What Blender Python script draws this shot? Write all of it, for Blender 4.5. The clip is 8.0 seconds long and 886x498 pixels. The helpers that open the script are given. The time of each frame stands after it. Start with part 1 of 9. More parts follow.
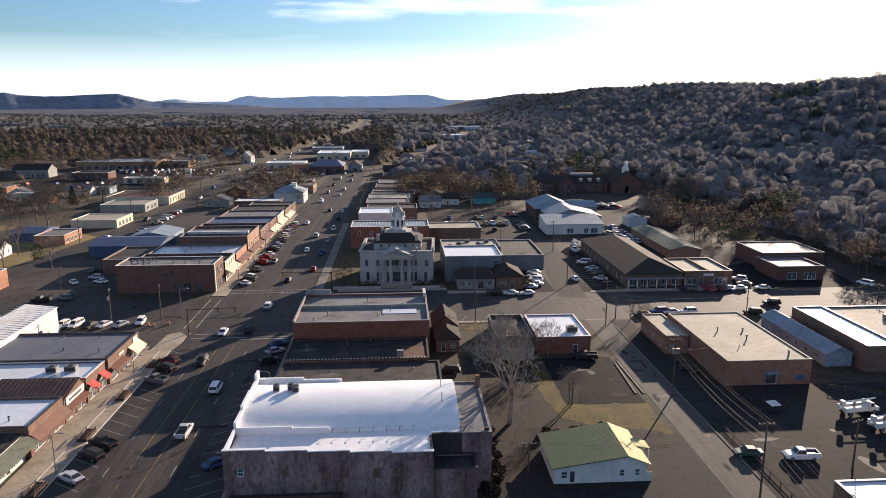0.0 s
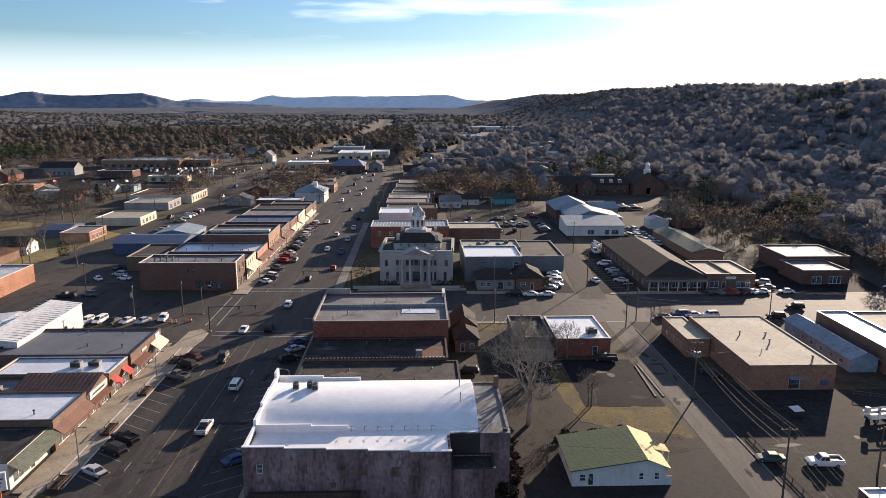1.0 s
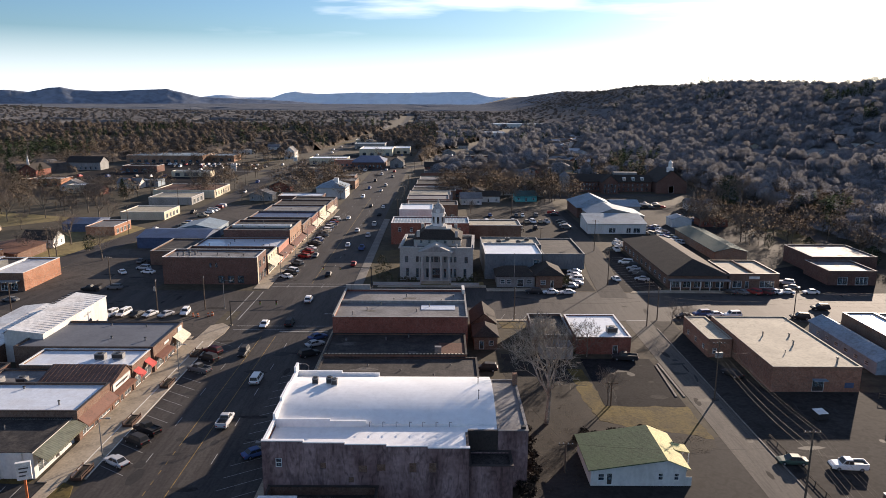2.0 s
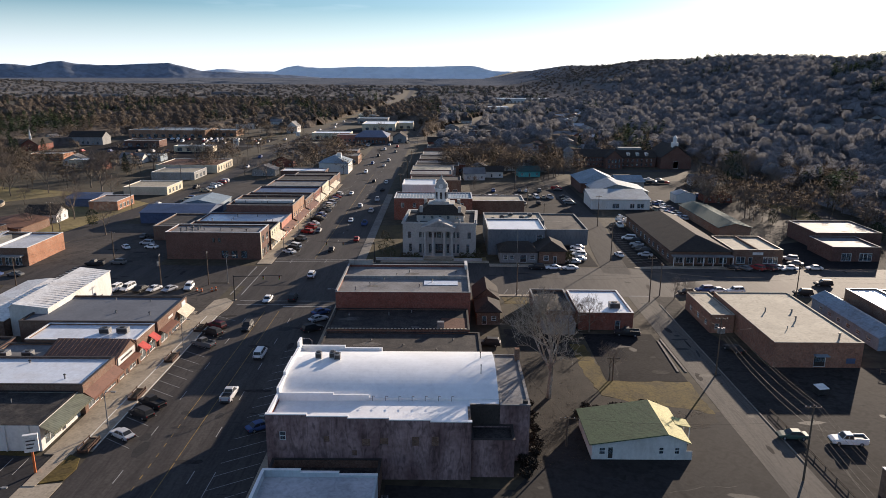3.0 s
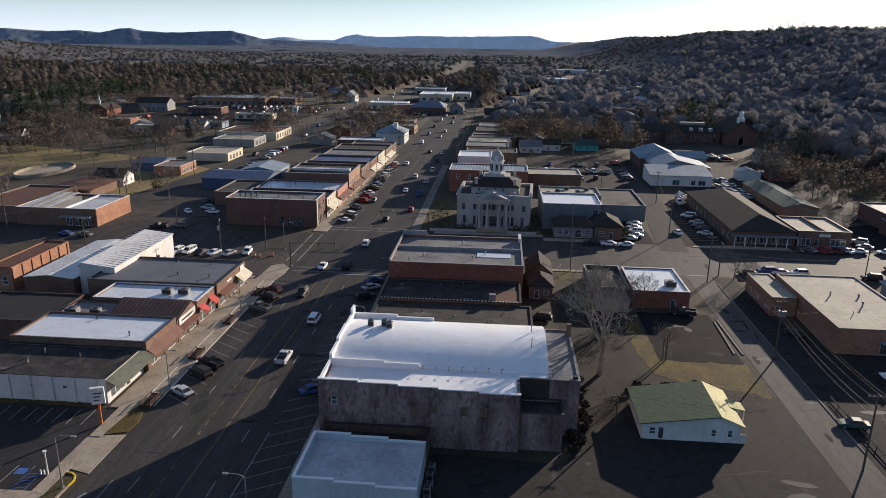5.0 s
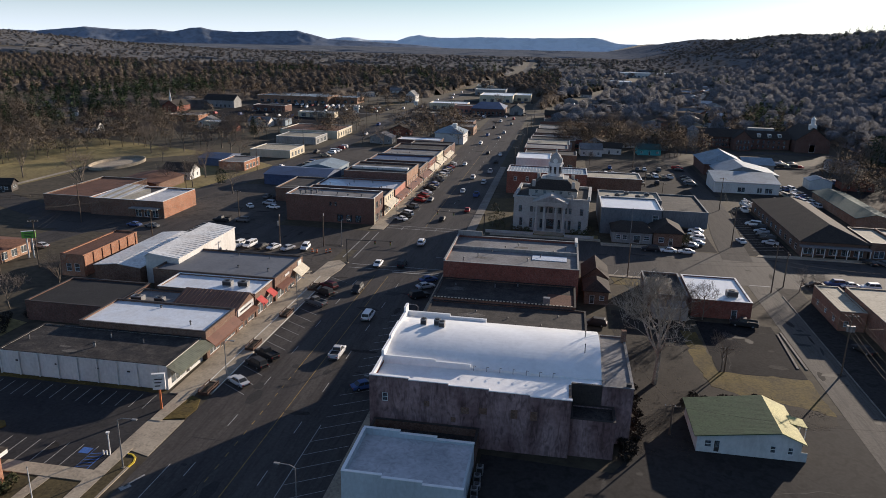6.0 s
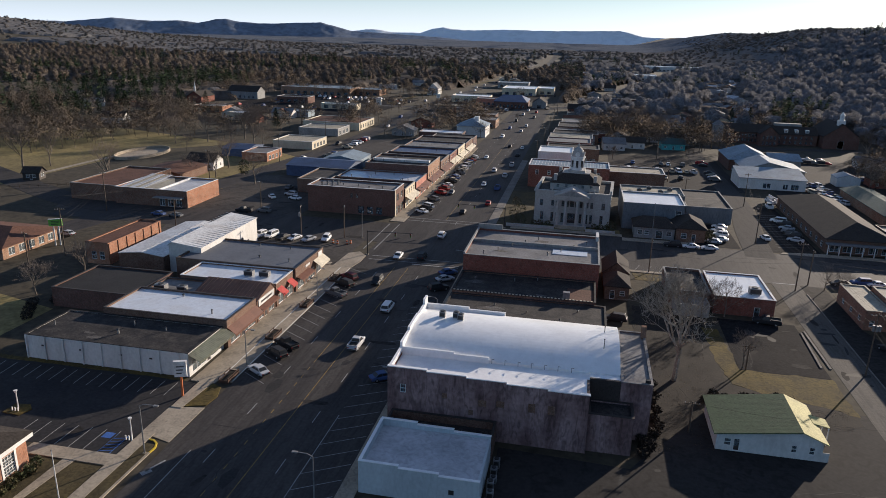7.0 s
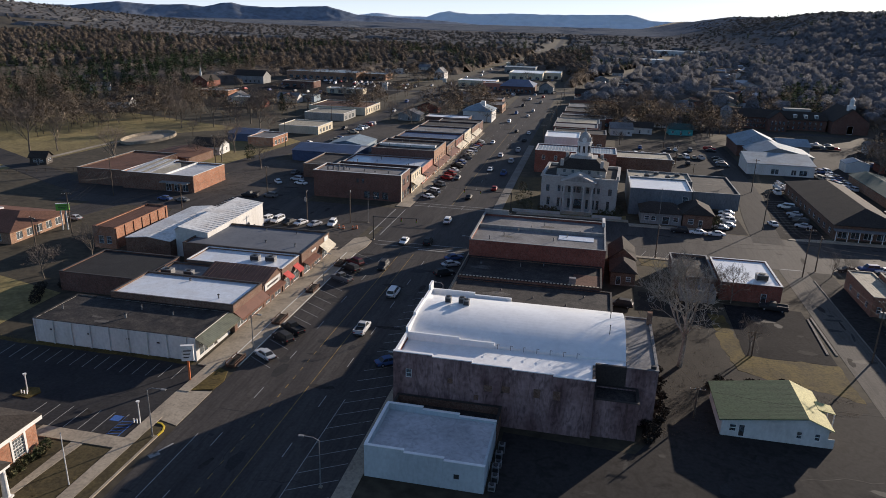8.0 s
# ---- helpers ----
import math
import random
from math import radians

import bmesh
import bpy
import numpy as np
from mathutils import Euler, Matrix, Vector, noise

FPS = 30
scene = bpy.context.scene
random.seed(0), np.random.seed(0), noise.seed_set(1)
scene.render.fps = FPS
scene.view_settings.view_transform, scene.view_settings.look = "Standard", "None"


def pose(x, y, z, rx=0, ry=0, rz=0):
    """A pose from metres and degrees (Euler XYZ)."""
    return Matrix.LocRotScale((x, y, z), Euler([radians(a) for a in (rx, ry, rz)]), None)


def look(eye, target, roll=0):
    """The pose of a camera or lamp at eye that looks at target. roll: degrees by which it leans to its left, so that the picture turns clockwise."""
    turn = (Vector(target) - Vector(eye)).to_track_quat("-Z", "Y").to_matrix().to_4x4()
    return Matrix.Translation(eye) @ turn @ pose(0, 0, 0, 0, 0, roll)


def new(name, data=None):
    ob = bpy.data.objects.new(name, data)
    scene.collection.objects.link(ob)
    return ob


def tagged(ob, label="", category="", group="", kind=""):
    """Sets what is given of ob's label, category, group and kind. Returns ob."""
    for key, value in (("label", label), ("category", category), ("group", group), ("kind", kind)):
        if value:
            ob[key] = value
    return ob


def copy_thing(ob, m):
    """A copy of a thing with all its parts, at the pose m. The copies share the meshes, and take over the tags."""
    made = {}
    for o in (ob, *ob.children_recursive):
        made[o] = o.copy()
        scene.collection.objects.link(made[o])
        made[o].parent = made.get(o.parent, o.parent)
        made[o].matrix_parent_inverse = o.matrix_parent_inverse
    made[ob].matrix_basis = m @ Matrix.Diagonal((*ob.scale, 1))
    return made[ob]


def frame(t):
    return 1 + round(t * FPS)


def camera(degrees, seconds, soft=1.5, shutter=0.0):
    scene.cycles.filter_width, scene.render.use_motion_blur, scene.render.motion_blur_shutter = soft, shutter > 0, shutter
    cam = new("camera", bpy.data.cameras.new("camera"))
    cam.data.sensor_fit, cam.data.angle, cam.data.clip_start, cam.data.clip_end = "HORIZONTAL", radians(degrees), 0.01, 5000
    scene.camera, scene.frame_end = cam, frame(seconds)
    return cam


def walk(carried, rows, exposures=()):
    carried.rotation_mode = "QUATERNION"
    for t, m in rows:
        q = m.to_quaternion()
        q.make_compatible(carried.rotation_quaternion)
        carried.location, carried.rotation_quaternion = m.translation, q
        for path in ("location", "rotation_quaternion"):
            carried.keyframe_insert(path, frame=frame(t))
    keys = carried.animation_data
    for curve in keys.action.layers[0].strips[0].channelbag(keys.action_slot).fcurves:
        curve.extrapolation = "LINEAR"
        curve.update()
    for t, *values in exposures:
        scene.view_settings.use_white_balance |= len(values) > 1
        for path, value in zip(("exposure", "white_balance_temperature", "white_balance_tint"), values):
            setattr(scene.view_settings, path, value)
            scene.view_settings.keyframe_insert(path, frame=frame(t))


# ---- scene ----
cam = camera(64.4, 8.0, soft=0.8)
PATH = [
    (0, (0.147, -0.340, 57.726), (0.277, 1.808, 57.266), -0.1),
    (0.5, (0.106, -0.355, 57.708), (0.212, 1.794, 57.248), -0.1),
    (1, (0.094, -0.349, 57.688), (0.163, 1.802, 57.229), 0.1),
    (1.5, (0.117, -0.315, 57.671), (0.145, 1.836, 57.211), 0.2),
    (3, (0.246, -0.131, 57.582), (0.242, 2.001, 57.039), 0.3),
    (3.5, (0.237, -0.050, 57.567), (0.232, 2.066, 56.960), 0.3),
    (4, (0.193, 0.021, 57.551), (0.186, 2.131, 56.925), 0.3),
    (4.5, (0.146, 0.070, 57.525), (0.085, 2.178, 56.898), 0.5),
    (5, (0.144, 0.106, 57.488), (-0.024, 2.208, 56.859), 0.8),
    (6.5, (0.349, 0.237, 57.298), (-0.036, 2.308, 56.664), 1.4),
    (7, (0.391, 0.265, 57.274), (-0.011, 2.328, 56.623), 1.5),
    (7.5, (0.394, 0.299, 57.265), (-0.018, 2.353, 56.593), 1.5),
    (8, (0.369, 0.352, 57.265), (-0.047, 2.397, 56.570), 1.5),
]
walk(cam, [(t, look(eye, target, roll)) for t, eye, target, roll in PATH],
     [(0.0, 1.24, 6450, 19), (1.6, 1.2, 6450, 19), (3.2, 0.98, 6250, 16), (4.5, 0.8, 6100, 15), (6.5, 0.74, 6050, 15), (8.0, 0.69, 6000, 15)])

# ---- world and sun ----
SUN_AZ, SUN_EL = radians(33.5), radians(12.5)      # azimuth to the right of +y
world = bpy.data.worlds.new("sky")
scene.world = world
world.use_nodes = True
wn, wl = world.node_tree.nodes, world.node_tree.links
wn.clear()
sky = wn.new("ShaderNodeTexSky")
sky.sky_type = "NISHITA"
sky.sun_disc = False
sky.sun_elevation, sky.sun_rotation = SUN_EL, SUN_AZ
sky.air_density, sky.dust_density, sky.ozone_density = 1.0, 0.35, 3.2
bg = wn.new("ShaderNodeBackground")
bg.inputs["Strength"].default_value = 0.055
geo = wn.new("ShaderNodeTexCoord")
stretch = wn.new("ShaderNodeMapping")
stretch.inputs["Scale"].default_value = (1.6, 1.0, 14.0)
stretch.inputs["Rotation"].default_value = (0.0, 0.07, 0.3)
cloud = wn.new("ShaderNodeTexNoise")
cloud.inputs["Scale"].default_value, cloud.inputs["Detail"].default_value, cloud.inputs["Roughness"].default_value = 1.7, 5.0, 0.55
veil = wn.new("ShaderNodeValToRGB")
veil.color_ramp.elements[0].position, veil.color_ramp.elements[0].color = 0.53, (0, 0, 0, 1)
veil.color_ramp.elements[1].position, veil.color_ramp.elements[1].color = 0.72, (1, 1, 1, 1)
thin = wn.new("ShaderNodeMath")
thin.operation = "MULTIPLY"
thin.inputs[1].default_value = 0.6
white = wn.new("ShaderNodeMix")
white.data_type = "RGBA"
white.inputs[7].default_value = (17.0, 17.3, 17.6, 1)
out = wn.new("ShaderNodeOutputWorld")
wl.new(geo.outputs["Generated"], stretch.inputs["Vector"])
wl.new(stretch.outputs["Vector"], cloud.inputs["Vector"])
wl.new(cloud.outputs[0], veil.inputs["Fac"])
wl.new(veil.outputs["Color"], thin.inputs[0])
high = wn.new("ShaderNodeMapRange")
high.inputs["From Min"].default_value, high.inputs["From Max"].default_value = 0.07, 0.12
aloft = wn.new("ShaderNodeMath")
aloft.operation = "MULTIPLY"
wl.new(thin.outputs[0], aloft.inputs[0])
wl.new(high.outputs[0], aloft.inputs[1])
wl.new(aloft.outputs[0], white.inputs[0])
deep = wn.new("ShaderNodeVectorMath")
deep.operation = "MULTIPLY"
deep.inputs[1].default_value = (0.82, 1.0, 1.12)
wl.new(sky.outputs["Color"], deep.inputs[0])
wl.new(deep.outputs[0], white.inputs[6])
# pale haze towards the horizon
up = wn.new("ShaderNodeSeparateXYZ")
wl.new(geo.outputs["Generated"], up.inputs[0])
wl.new(up.outputs[2], high.inputs["Value"])
low = wn.new("ShaderNodeMapRange")
low.inputs["From Min"].default_value, low.inputs["From Max"].default_value = -0.02, 0.08
low.inputs["To Min"].default_value, low.inputs["To Max"].default_value = 0.7, 0.0
wl.new(up.outputs[2], low.inputs["Value"])
haze = wn.new("ShaderNodeMix")
haze.data_type = "RGBA"
haze.inputs[7].default_value = (14.5, 16.0, 17.4, 1)
wl.new(low.outputs[0], haze.inputs[0])
wl.new(white.outputs[2], haze.inputs[6])
wl.new(haze.outputs[2], bg.inputs["Color"])
wl.new(bg.outputs[0], out.inputs["Surface"])

sun_data = bpy.data.lights.new("sun", "SUN")
sun_data.energy, sun_data.angle, sun_data.color = 5.0, radians(0.55), (1.0, 0.84, 0.63)
sun = new("sun", sun_data)
sun.matrix_world = look((0, 0, 0), (-math.sin(SUN_AZ) * math.cos(SUN_EL), -math.cos(SUN_AZ) * math.cos(SUN_EL), -math.sin(SUN_EL))) @ Matrix.Identity(4)
sun.location = (300, 450, 140)

# ---- materials ----
def mat(name, colour, rough=0.85, vary=0.25, big=0.12, fine=2.5, bump=0.0, metal=0.0, stain=None, stain_amount=0.35, spec=0.22, streak=(1, 1, 1), mottle=0.25):
    """A weathered surface: a base colour with coarse stains and fine grain, in world metres."""
    m = bpy.data.materials.new(name)
    m.use_nodes = True
    n, l = m.node_tree.nodes, m.node_tree.links
    b = n["Principled BSDF"]
    b.inputs["Roughness"].default_value, b.inputs["Metallic"].default_value = rough, metal
    b.inputs["Specular IOR Level"].default_value = spec
    g = n.new("ShaderNodeNewGeometry")
    mp = n.new("ShaderNodeMapping")
    mp.inputs["Scale"].default_value = streak
    l.new(g.outputs["Position"], mp.inputs["Vector"])
    a, f = n.new("ShaderNodeTexNoise"), n.new("ShaderNodeTexNoise")
    a.inputs["Scale"].default_value, a.inputs["Detail"].default_value = big, 4
    f.inputs["Scale"].default_value, f.inputs["Detail"].default_value = fine, 3
    l.new(mp.outputs[0], a.inputs["Vector"])
    l.new(g.outputs["Position"], f.inputs["Vector"])
    dark = stain or tuple(c * 0.45 for c in colour)
    r = n.new("ShaderNodeValToRGB")
    r.color_ramp.elements[0].position, r.color_ramp.elements[1].position = 0.38, 0.66
    r.color_ramp.elements[0].color, r.color_ramp.elements[1].color = (0, 0, 0, 1), (1, 1, 1, 1)
    l.new(a.outputs[0], r.inputs["Fac"])
    k = n.new("ShaderNodeMath")
    k.operation = "MULTIPLY"
    k.inputs[1].default_value = stain_amount
    l.new(r.outputs["Color"], k.inputs[0])
    mix = n.new("ShaderNodeMix")
    mix.data_type = "RGBA"
    mix.inputs[6].default_value, mix.inputs[7].default_value = (*colour, 1), (*dark, 1)
    l.new(k.outputs[0], mix.inputs[0])
    grain = n.new("ShaderNodeMapRange")
    grain.inputs["From Min"].default_value, grain.inputs["From Max"].default_value = 0.3, 0.7
    grain.inputs["To Min"].default_value, grain.inputs["To Max"].default_value = 1 - vary, 1 + vary
    l.new(f.outputs[0], grain.inputs["Value"])
    blot = n.new("ShaderNodeTexNoise")
    blot.inputs["Scale"].default_value, blot.inputs["Detail"].default_value, blot.inputs["Distortion"].default_value = big * 4.3, 6, 1.6
    l.new(mp.outputs[0], blot.inputs["Vector"])
    blots = n.new("ShaderNodeMapRange")
    blots.inputs["From Min"].default_value, blots.inputs["From Max"].default_value = 0.46, 0.66
    blots.inputs["To Min"].default_value, blots.inputs["To Max"].default_value = 1.0, 1.0 - mottle
    l.new(blot.outputs[0], blots.inputs["Value"])
    both = n.new("ShaderNodeMath")
    both.operation = "MULTIPLY"
    l.new(grain.outputs[0], both.inputs[0])
    l.new(blots.outputs[0], both.inputs[1])
    mul = n.new("ShaderNodeVectorMath")
    mul.operation = "SCALE"
    l.new(mix.outputs[2], mul.inputs[0])
    l.new(both.outputs[0], mul.inputs["Scale"])
    l.new(mul.outputs[0], b.inputs["Base Color"])
    if bump:
        bp = n.new("ShaderNodeBump")
        bp.inputs["Strength"].default_value, bp.inputs["Distance"].default_value = 0.6, bump
        l.new(f.outputs[0], bp.inputs["Height"])
        l.new(bp.outputs[0], b.inputs["Normal"])
    return m


def soft_normals(m, share=0.35):
    """Shade small loose leaves and twigs as one crown: their own normals only in part."""
    n, l = m.node_tree.nodes, m.node_tree.links
    g = next(x for x in n if x.type == "NEW_GEOMETRY")
    sc, ad, nm = n.new("ShaderNodeVectorMath"), n.new("ShaderNodeVectorMath"), n.new("ShaderNodeVectorMath")
    sc.operation, ad.operation, nm.operation = "SCALE", "ADD", "NORMALIZE"
    sc.inputs["Scale"].default_value = share
    ad.inputs[1].default_value = (0.12, 0.16, 0.75)
    l.new(g.outputs["Normal"], sc.inputs[0])
    l.new(sc.outputs[0], ad.inputs[0])
    l.new(ad.outputs[0], nm.inputs[0])
    l.new(nm.outputs[0], n["Principled BSDF"].inputs["Normal"])
    return m


def woods_mat(name, light, dark, patch, crowns=0.0, relief=0.0, porous=0.0):
    """Massed twigs or needles: tree to tree and patch to patch changes of tone, with crown relief for closed canopy."""
    m = mat(name, light, 0.97, 0.22, patch, 0.35, stain=dark, stain_amount=1.0, spec=0.0, mottle=0.3)
    n, l = m.node_tree.nodes, m.node_tree.links
    g = next(x for x in n if x.type == "NEW_GEOMETRY")
    if porous:
        holes = n.new("ShaderNodeTexNoise")
        holes.inputs["Scale"].default_value, holes.inputs["Detail"].default_value = porous, 2.0
        edge = n.new("ShaderNodeMapRange")
        edge.inputs["From Min"].default_value, edge.inputs["From Max"].default_value = 0.44, 0.54
        l.new(g.outputs["Position"], holes.inputs["Vector"])
        l.new(holes.outputs[0], edge.inputs["Value"])
        l.new(edge.outputs[0], n["Principled BSDF"].inputs["Alpha"])
    if crowns:
        cell = n.new("ShaderNodeTexVoronoi")
        cell.inputs["Scale"].default_value = crowns
        l.new(g.outputs["Position"], cell.inputs["Vector"])
        bp = n.new("ShaderNodeBump")
        bp.invert = True
        bp.inputs["Strength"].default_value, bp.inputs["Distance"].default_value = 0.8, relief
        l.new(cell.outputs["Distance"], bp.inputs["Height"])
        l.new(bp.outputs[0], n["Principled BSDF"].inputs["Normal"])
    return m


def brick_mat(name, c1, c2, mortar, scale=1.0):
    """Brick courses 7.5 cm high on walls, with stains."""
    m = mat(name, c1, 0.9, 0.2, 0.25, 3.0)
    n, l = m.node_tree.nodes, m.node_tree.links
    g = next(x for x in n if x.type == "NEW_GEOMETRY")
    sep, add, cmb = n.new("ShaderNodeSeparateXYZ"), n.new("ShaderNodeMath"), n.new("ShaderNodeCombineXYZ")
    l.new(g.outputs["Position"], sep.inputs[0])
    l.new(sep.outputs[0], add.inputs[0])
    l.new(sep.outputs[1], add.inputs[1])
    l.new(add.outputs[0], cmb.inputs[0])
    l.new(sep.outputs[2], cmb.inputs[1])
    t = n.new("ShaderNodeTexBrick")
    t.inputs["Color1"].default_value, t.inputs["Color2"].default_value, t.inputs["Mortar"].default_value = (*c1, 1), (*c2, 1), (*mortar, 1)
    t.inputs["Scale"].default_value, t.inputs["Mortar Size"].default_value = scale, 0.012
    t.inputs["Brick Width"].default_value, t.inputs["Row Height"].default_value = 0.22, 0.075
    l.new(cmb.outputs[0], t.inputs["Vector"])
    mix = next(x for x in n if x.type == "MIX")
    l.new(t.outputs["Color"], mix.inputs[6])
    return m


def glass_mat(name, tint=(0.55, 0.62, 0.66)):
    m = bpy.data.materials.new(name)
    m.use_nodes = True
    b = m.node_tree.nodes["Principled BSDF"]
    b.inputs["Base Color"].default_value = (*tint, 1)
    b.inputs["Roughness"].default_value, b.inputs["IOR"].default_value = 0.05, 1.45
    b.inputs["Transmission Weight"].default_value = 0.85
    return m


def paint_mat(name, rough=0.62, metal=0.0):
    """Car paint whose colour is the object's own."""
    m = bpy.data.materials.new(name)
    m.use_nodes = True
    n, l = m.node_tree.nodes, m.node_tree.links
    b = n["Principled BSDF"]
    b.inputs["Roughness"].default_value, b.inputs["Metallic"].default_value, b.inputs["Coat Weight"].default_value = rough, metal, 0.0
    b.inputs["Specular IOR Level"].default_value = 0.3
    o = n.new("ShaderNodeObjectInfo")
    l.new(o.outputs["Color"], b.inputs["Base Color"])
    return m


def seam_mat(name, colour, pitch=0.6, axis=0, rough=0.45, metal=0.0):
    """Ribbed sheet metal with rust and weather."""
    m = mat(name, colour, rough, 0.1, 0.2, 1.2, 0, metal, stain=(colour[0] * 0.7, colour[1] * 0.62, colour[2] * 0.55), stain_amount=0.5)
    n, l = m.node_tree.nodes, m.node_tree.links
    w = n.new("ShaderNodeTexWave")
    w.bands_direction = "XYZ"[axis]
    w.inputs["Scale"].default_value = 0.314 / pitch
    g = next(x for x in n if x.type == "NEW_GEOMETRY")
    l.new(g.outputs["Position"], w.inputs["Vector"])
    bp = n.new("ShaderNodeBump")
    bp.inputs["Strength"].default_value, bp.inputs["Distance"].default_value = 0.5, 0.04
    l.new(w.outputs[1], bp.inputs["Height"])
    l.new(bp.outputs[0], n["Principled BSDF"].inputs["Normal"])
    return m


M_GROUND = mat("winter_ground", (0.062, 0.052, 0.037), 0.97, 0.3, 0.018, 0.6, 0.05, stain=(0.06, 0.052, 0.033), stain_amount=0.8)
M_GRASS = mat("dormant_grass", (0.125, 0.09, 0.022), 0.95, 0.25, 0.2, 2.0, 0.05, stain=(0.062, 0.046, 0.019), stain_amount=0.9, mottle=0.4)
M_LAWN_BROWN = mat("brown_winter_lawn", (0.085, 0.066, 0.03), 0.95, 0.25, 0.25, 2.0, 0.04, stain=(0.05, 0.04, 0.022), stain_amount=0.85, mottle=0.3)
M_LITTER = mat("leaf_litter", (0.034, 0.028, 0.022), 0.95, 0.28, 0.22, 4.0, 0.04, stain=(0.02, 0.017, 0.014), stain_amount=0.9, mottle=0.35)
M_LEAF = mat("fallen_leaves", (0.07, 0.048, 0.03), 0.9, 0.4, 0.8, 3.0, stain=(0.045, 0.032, 0.022), stain_amount=0.8)
M_TUFT = soft_normals(mat("dry_grass_tufts", (0.17, 0.145, 0.05), 0.95, 0.4, 0.5, 3.0, stain=(0.1, 0.085, 0.035), stain_amount=0.8, spec=0.0), 0.1)
M_LOT_BANK = mat("dark_sealed_asphalt", (0.024, 0.023, 0.025), 0.85, 0.25, 0.12, 2.0, stain=(0.038, 0.036, 0.036), stain_amount=0.8)
M_FIELD = mat("park_grass", (0.25, 0.2, 0.08), 0.95, 0.25, 0.03, 1.0, 0.03, stain=(0.14, 0.112, 0.055), stain_amount=0.8)
M_ASPHALT = mat("street_asphalt", (0.068, 0.062, 0.058), 0.78, 0.16, 0.1, 2.0, stain=(0.047, 0.043, 0.042), stain_amount=0.9, streak=(3, 0.35, 1), spec=0.1)
# Paler, warmer asphalt tone for the north-west lots.
M_LOT_PALE = mat("pale_lot_asphalt", (0.085, 0.075, 0.066), 0.85, 0.2, 0.06, 1.6, stain=(0.052, 0.047, 0.044), stain_amount=0.85, mottle=0.3, spec=0.12)
M_SIDE_PALE = mat("pale_worn_side_street", (0.112, 0.101, 0.088), 0.86, 0.14, 0.12, 2.0, stain=(0.085, 0.079, 0.073), stain_amount=0.8, streak=(3, 0.3, 1), spec=0.1)
M_LOT = mat("parking_asphalt", (0.021, 0.02, 0.022), 0.9, 0.25, 0.14, 2.0, stain=(0.03, 0.028, 0.028), stain_amount=0.7, mottle=0.35, spec=0.04)
M_LOT_DARK = mat("fresh_tar", (0.03, 0.029, 0.029), 0.8, 0.2, 0.3, 3.0)
M_SIDEROAD = mat("worn_side_street", (0.064, 0.06, 0.057), 0.88, 0.14, 0.12, 2.0, stain=(0.055, 0.052, 0.051), stain_amount=0.8, streak=(3, 0.3, 1), spec=0.06)
M_FORE = mat("cracked_forecourt_asphalt", (0.038, 0.035, 0.033), 0.9, 0.16, 0.09, 1.8, stain=(0.034, 0.032, 0.031), stain_amount=0.85, mottle=0.3, spec=0.1)
M_YARD = mat("worn_yard_paving", (0.042, 0.039, 0.037), 0.9, 0.22, 0.1, 1.4, stain=(0.036, 0.033, 0.031), stain_amount=0.8, mottle=0.35, spec=0.06)
M_CONCRETE = mat("pale_concrete", (0.37, 0.315, 0.24), 0.9, 0.12, 0.2, 3.0, stain=(0.23, 0.195, 0.15), stain_amount=0.6)
M_KERB = mat("grey_kerb_concrete", (0.2, 0.185, 0.165), 0.9, 0.15, 0.3, 3.0, stain=(0.12, 0.11, 0.1), stain_amount=0.7)
# Sunlight on the house's right-hand slope put into a pale yellow colour.
M_SUNLIT_YELLOW = mat("sunlit_yellow_roofing", (0.5, 0.46, 0.2), 0.8, 0.15, 0.4, 3.0, stain=(0.36, 0.33, 0.15), stain_amount=0.6)
M_PAINT_W = mat("worn_white_line", (0.33, 0.33, 0.32), 0.8, 0.3, 0.8, 5.0, stain=(0.2, 0.2, 0.2), stain_amount=0.7)
M_PAINT_Y = mat("worn_yellow_line", (0.3, 0.2, 0.06), 0.8, 0.3, 0.8, 5.0, stain=(0.12, 0.09, 0.05), stain_amount=0.9)
M_PAINT_B = mat("blue_stall_paint", (0.06, 0.14, 0.4), 0.8, 0.2, 0.8, 5.0)
M_WHITE_ROOF = mat("white_membrane_roof", (0.84, 0.84, 0.83), 0.35, 0.04, 0.2, 1.0, stain=(0.72, 0.71, 0.69), stain_amount=0.5, spec=0.5, mottle=0.06)
M_PALE_ROOF = mat("pale_gravel_roof", (0.4, 0.365, 0.285), 0.85, 0.12, 0.16, 2.0, stain=(0.27, 0.245, 0.195), stain_amount=0.7)
M_GREY_ROOF = mat("grey_membrane_roof", (0.215, 0.21, 0.21), 0.75, 0.12, 0.2, 2.0, stain=(0.12, 0.117, 0.115), stain_amount=0.7)
M_SLATE_ROOF = mat("slate_blue_coated_roof", (0.135, 0.145, 0.165), 0.7, 0.08, 0.15, 2.0, stain=(0.105, 0.112, 0.128), stain_amount=0.7, mottle=0.12)
M_DARK_ROOF = mat("dark_tar_roof", (0.028, 0.026, 0.026), 0.8, 0.3, 0.45, 2.0, stain=(0.066, 0.058, 0.052), stain_amount=0.85, mottle=0.5)
M_ROOF_PATCH = mat("weathered_roof_patch", (0.13, 0.12, 0.11), 0.9, 0.3, 0.5, 3.0, stain=(0.07, 0.064, 0.06), stain_amount=0.9, mottle=0.4)
M_COATED_ROOF = mat("weathered_white_coating", (0.52, 0.53, 0.55), 0.6, 0.1, 0.18, 1.5, stain=(0.36, 0.37, 0.39), stain_amount=0.8, mottle=0.2)
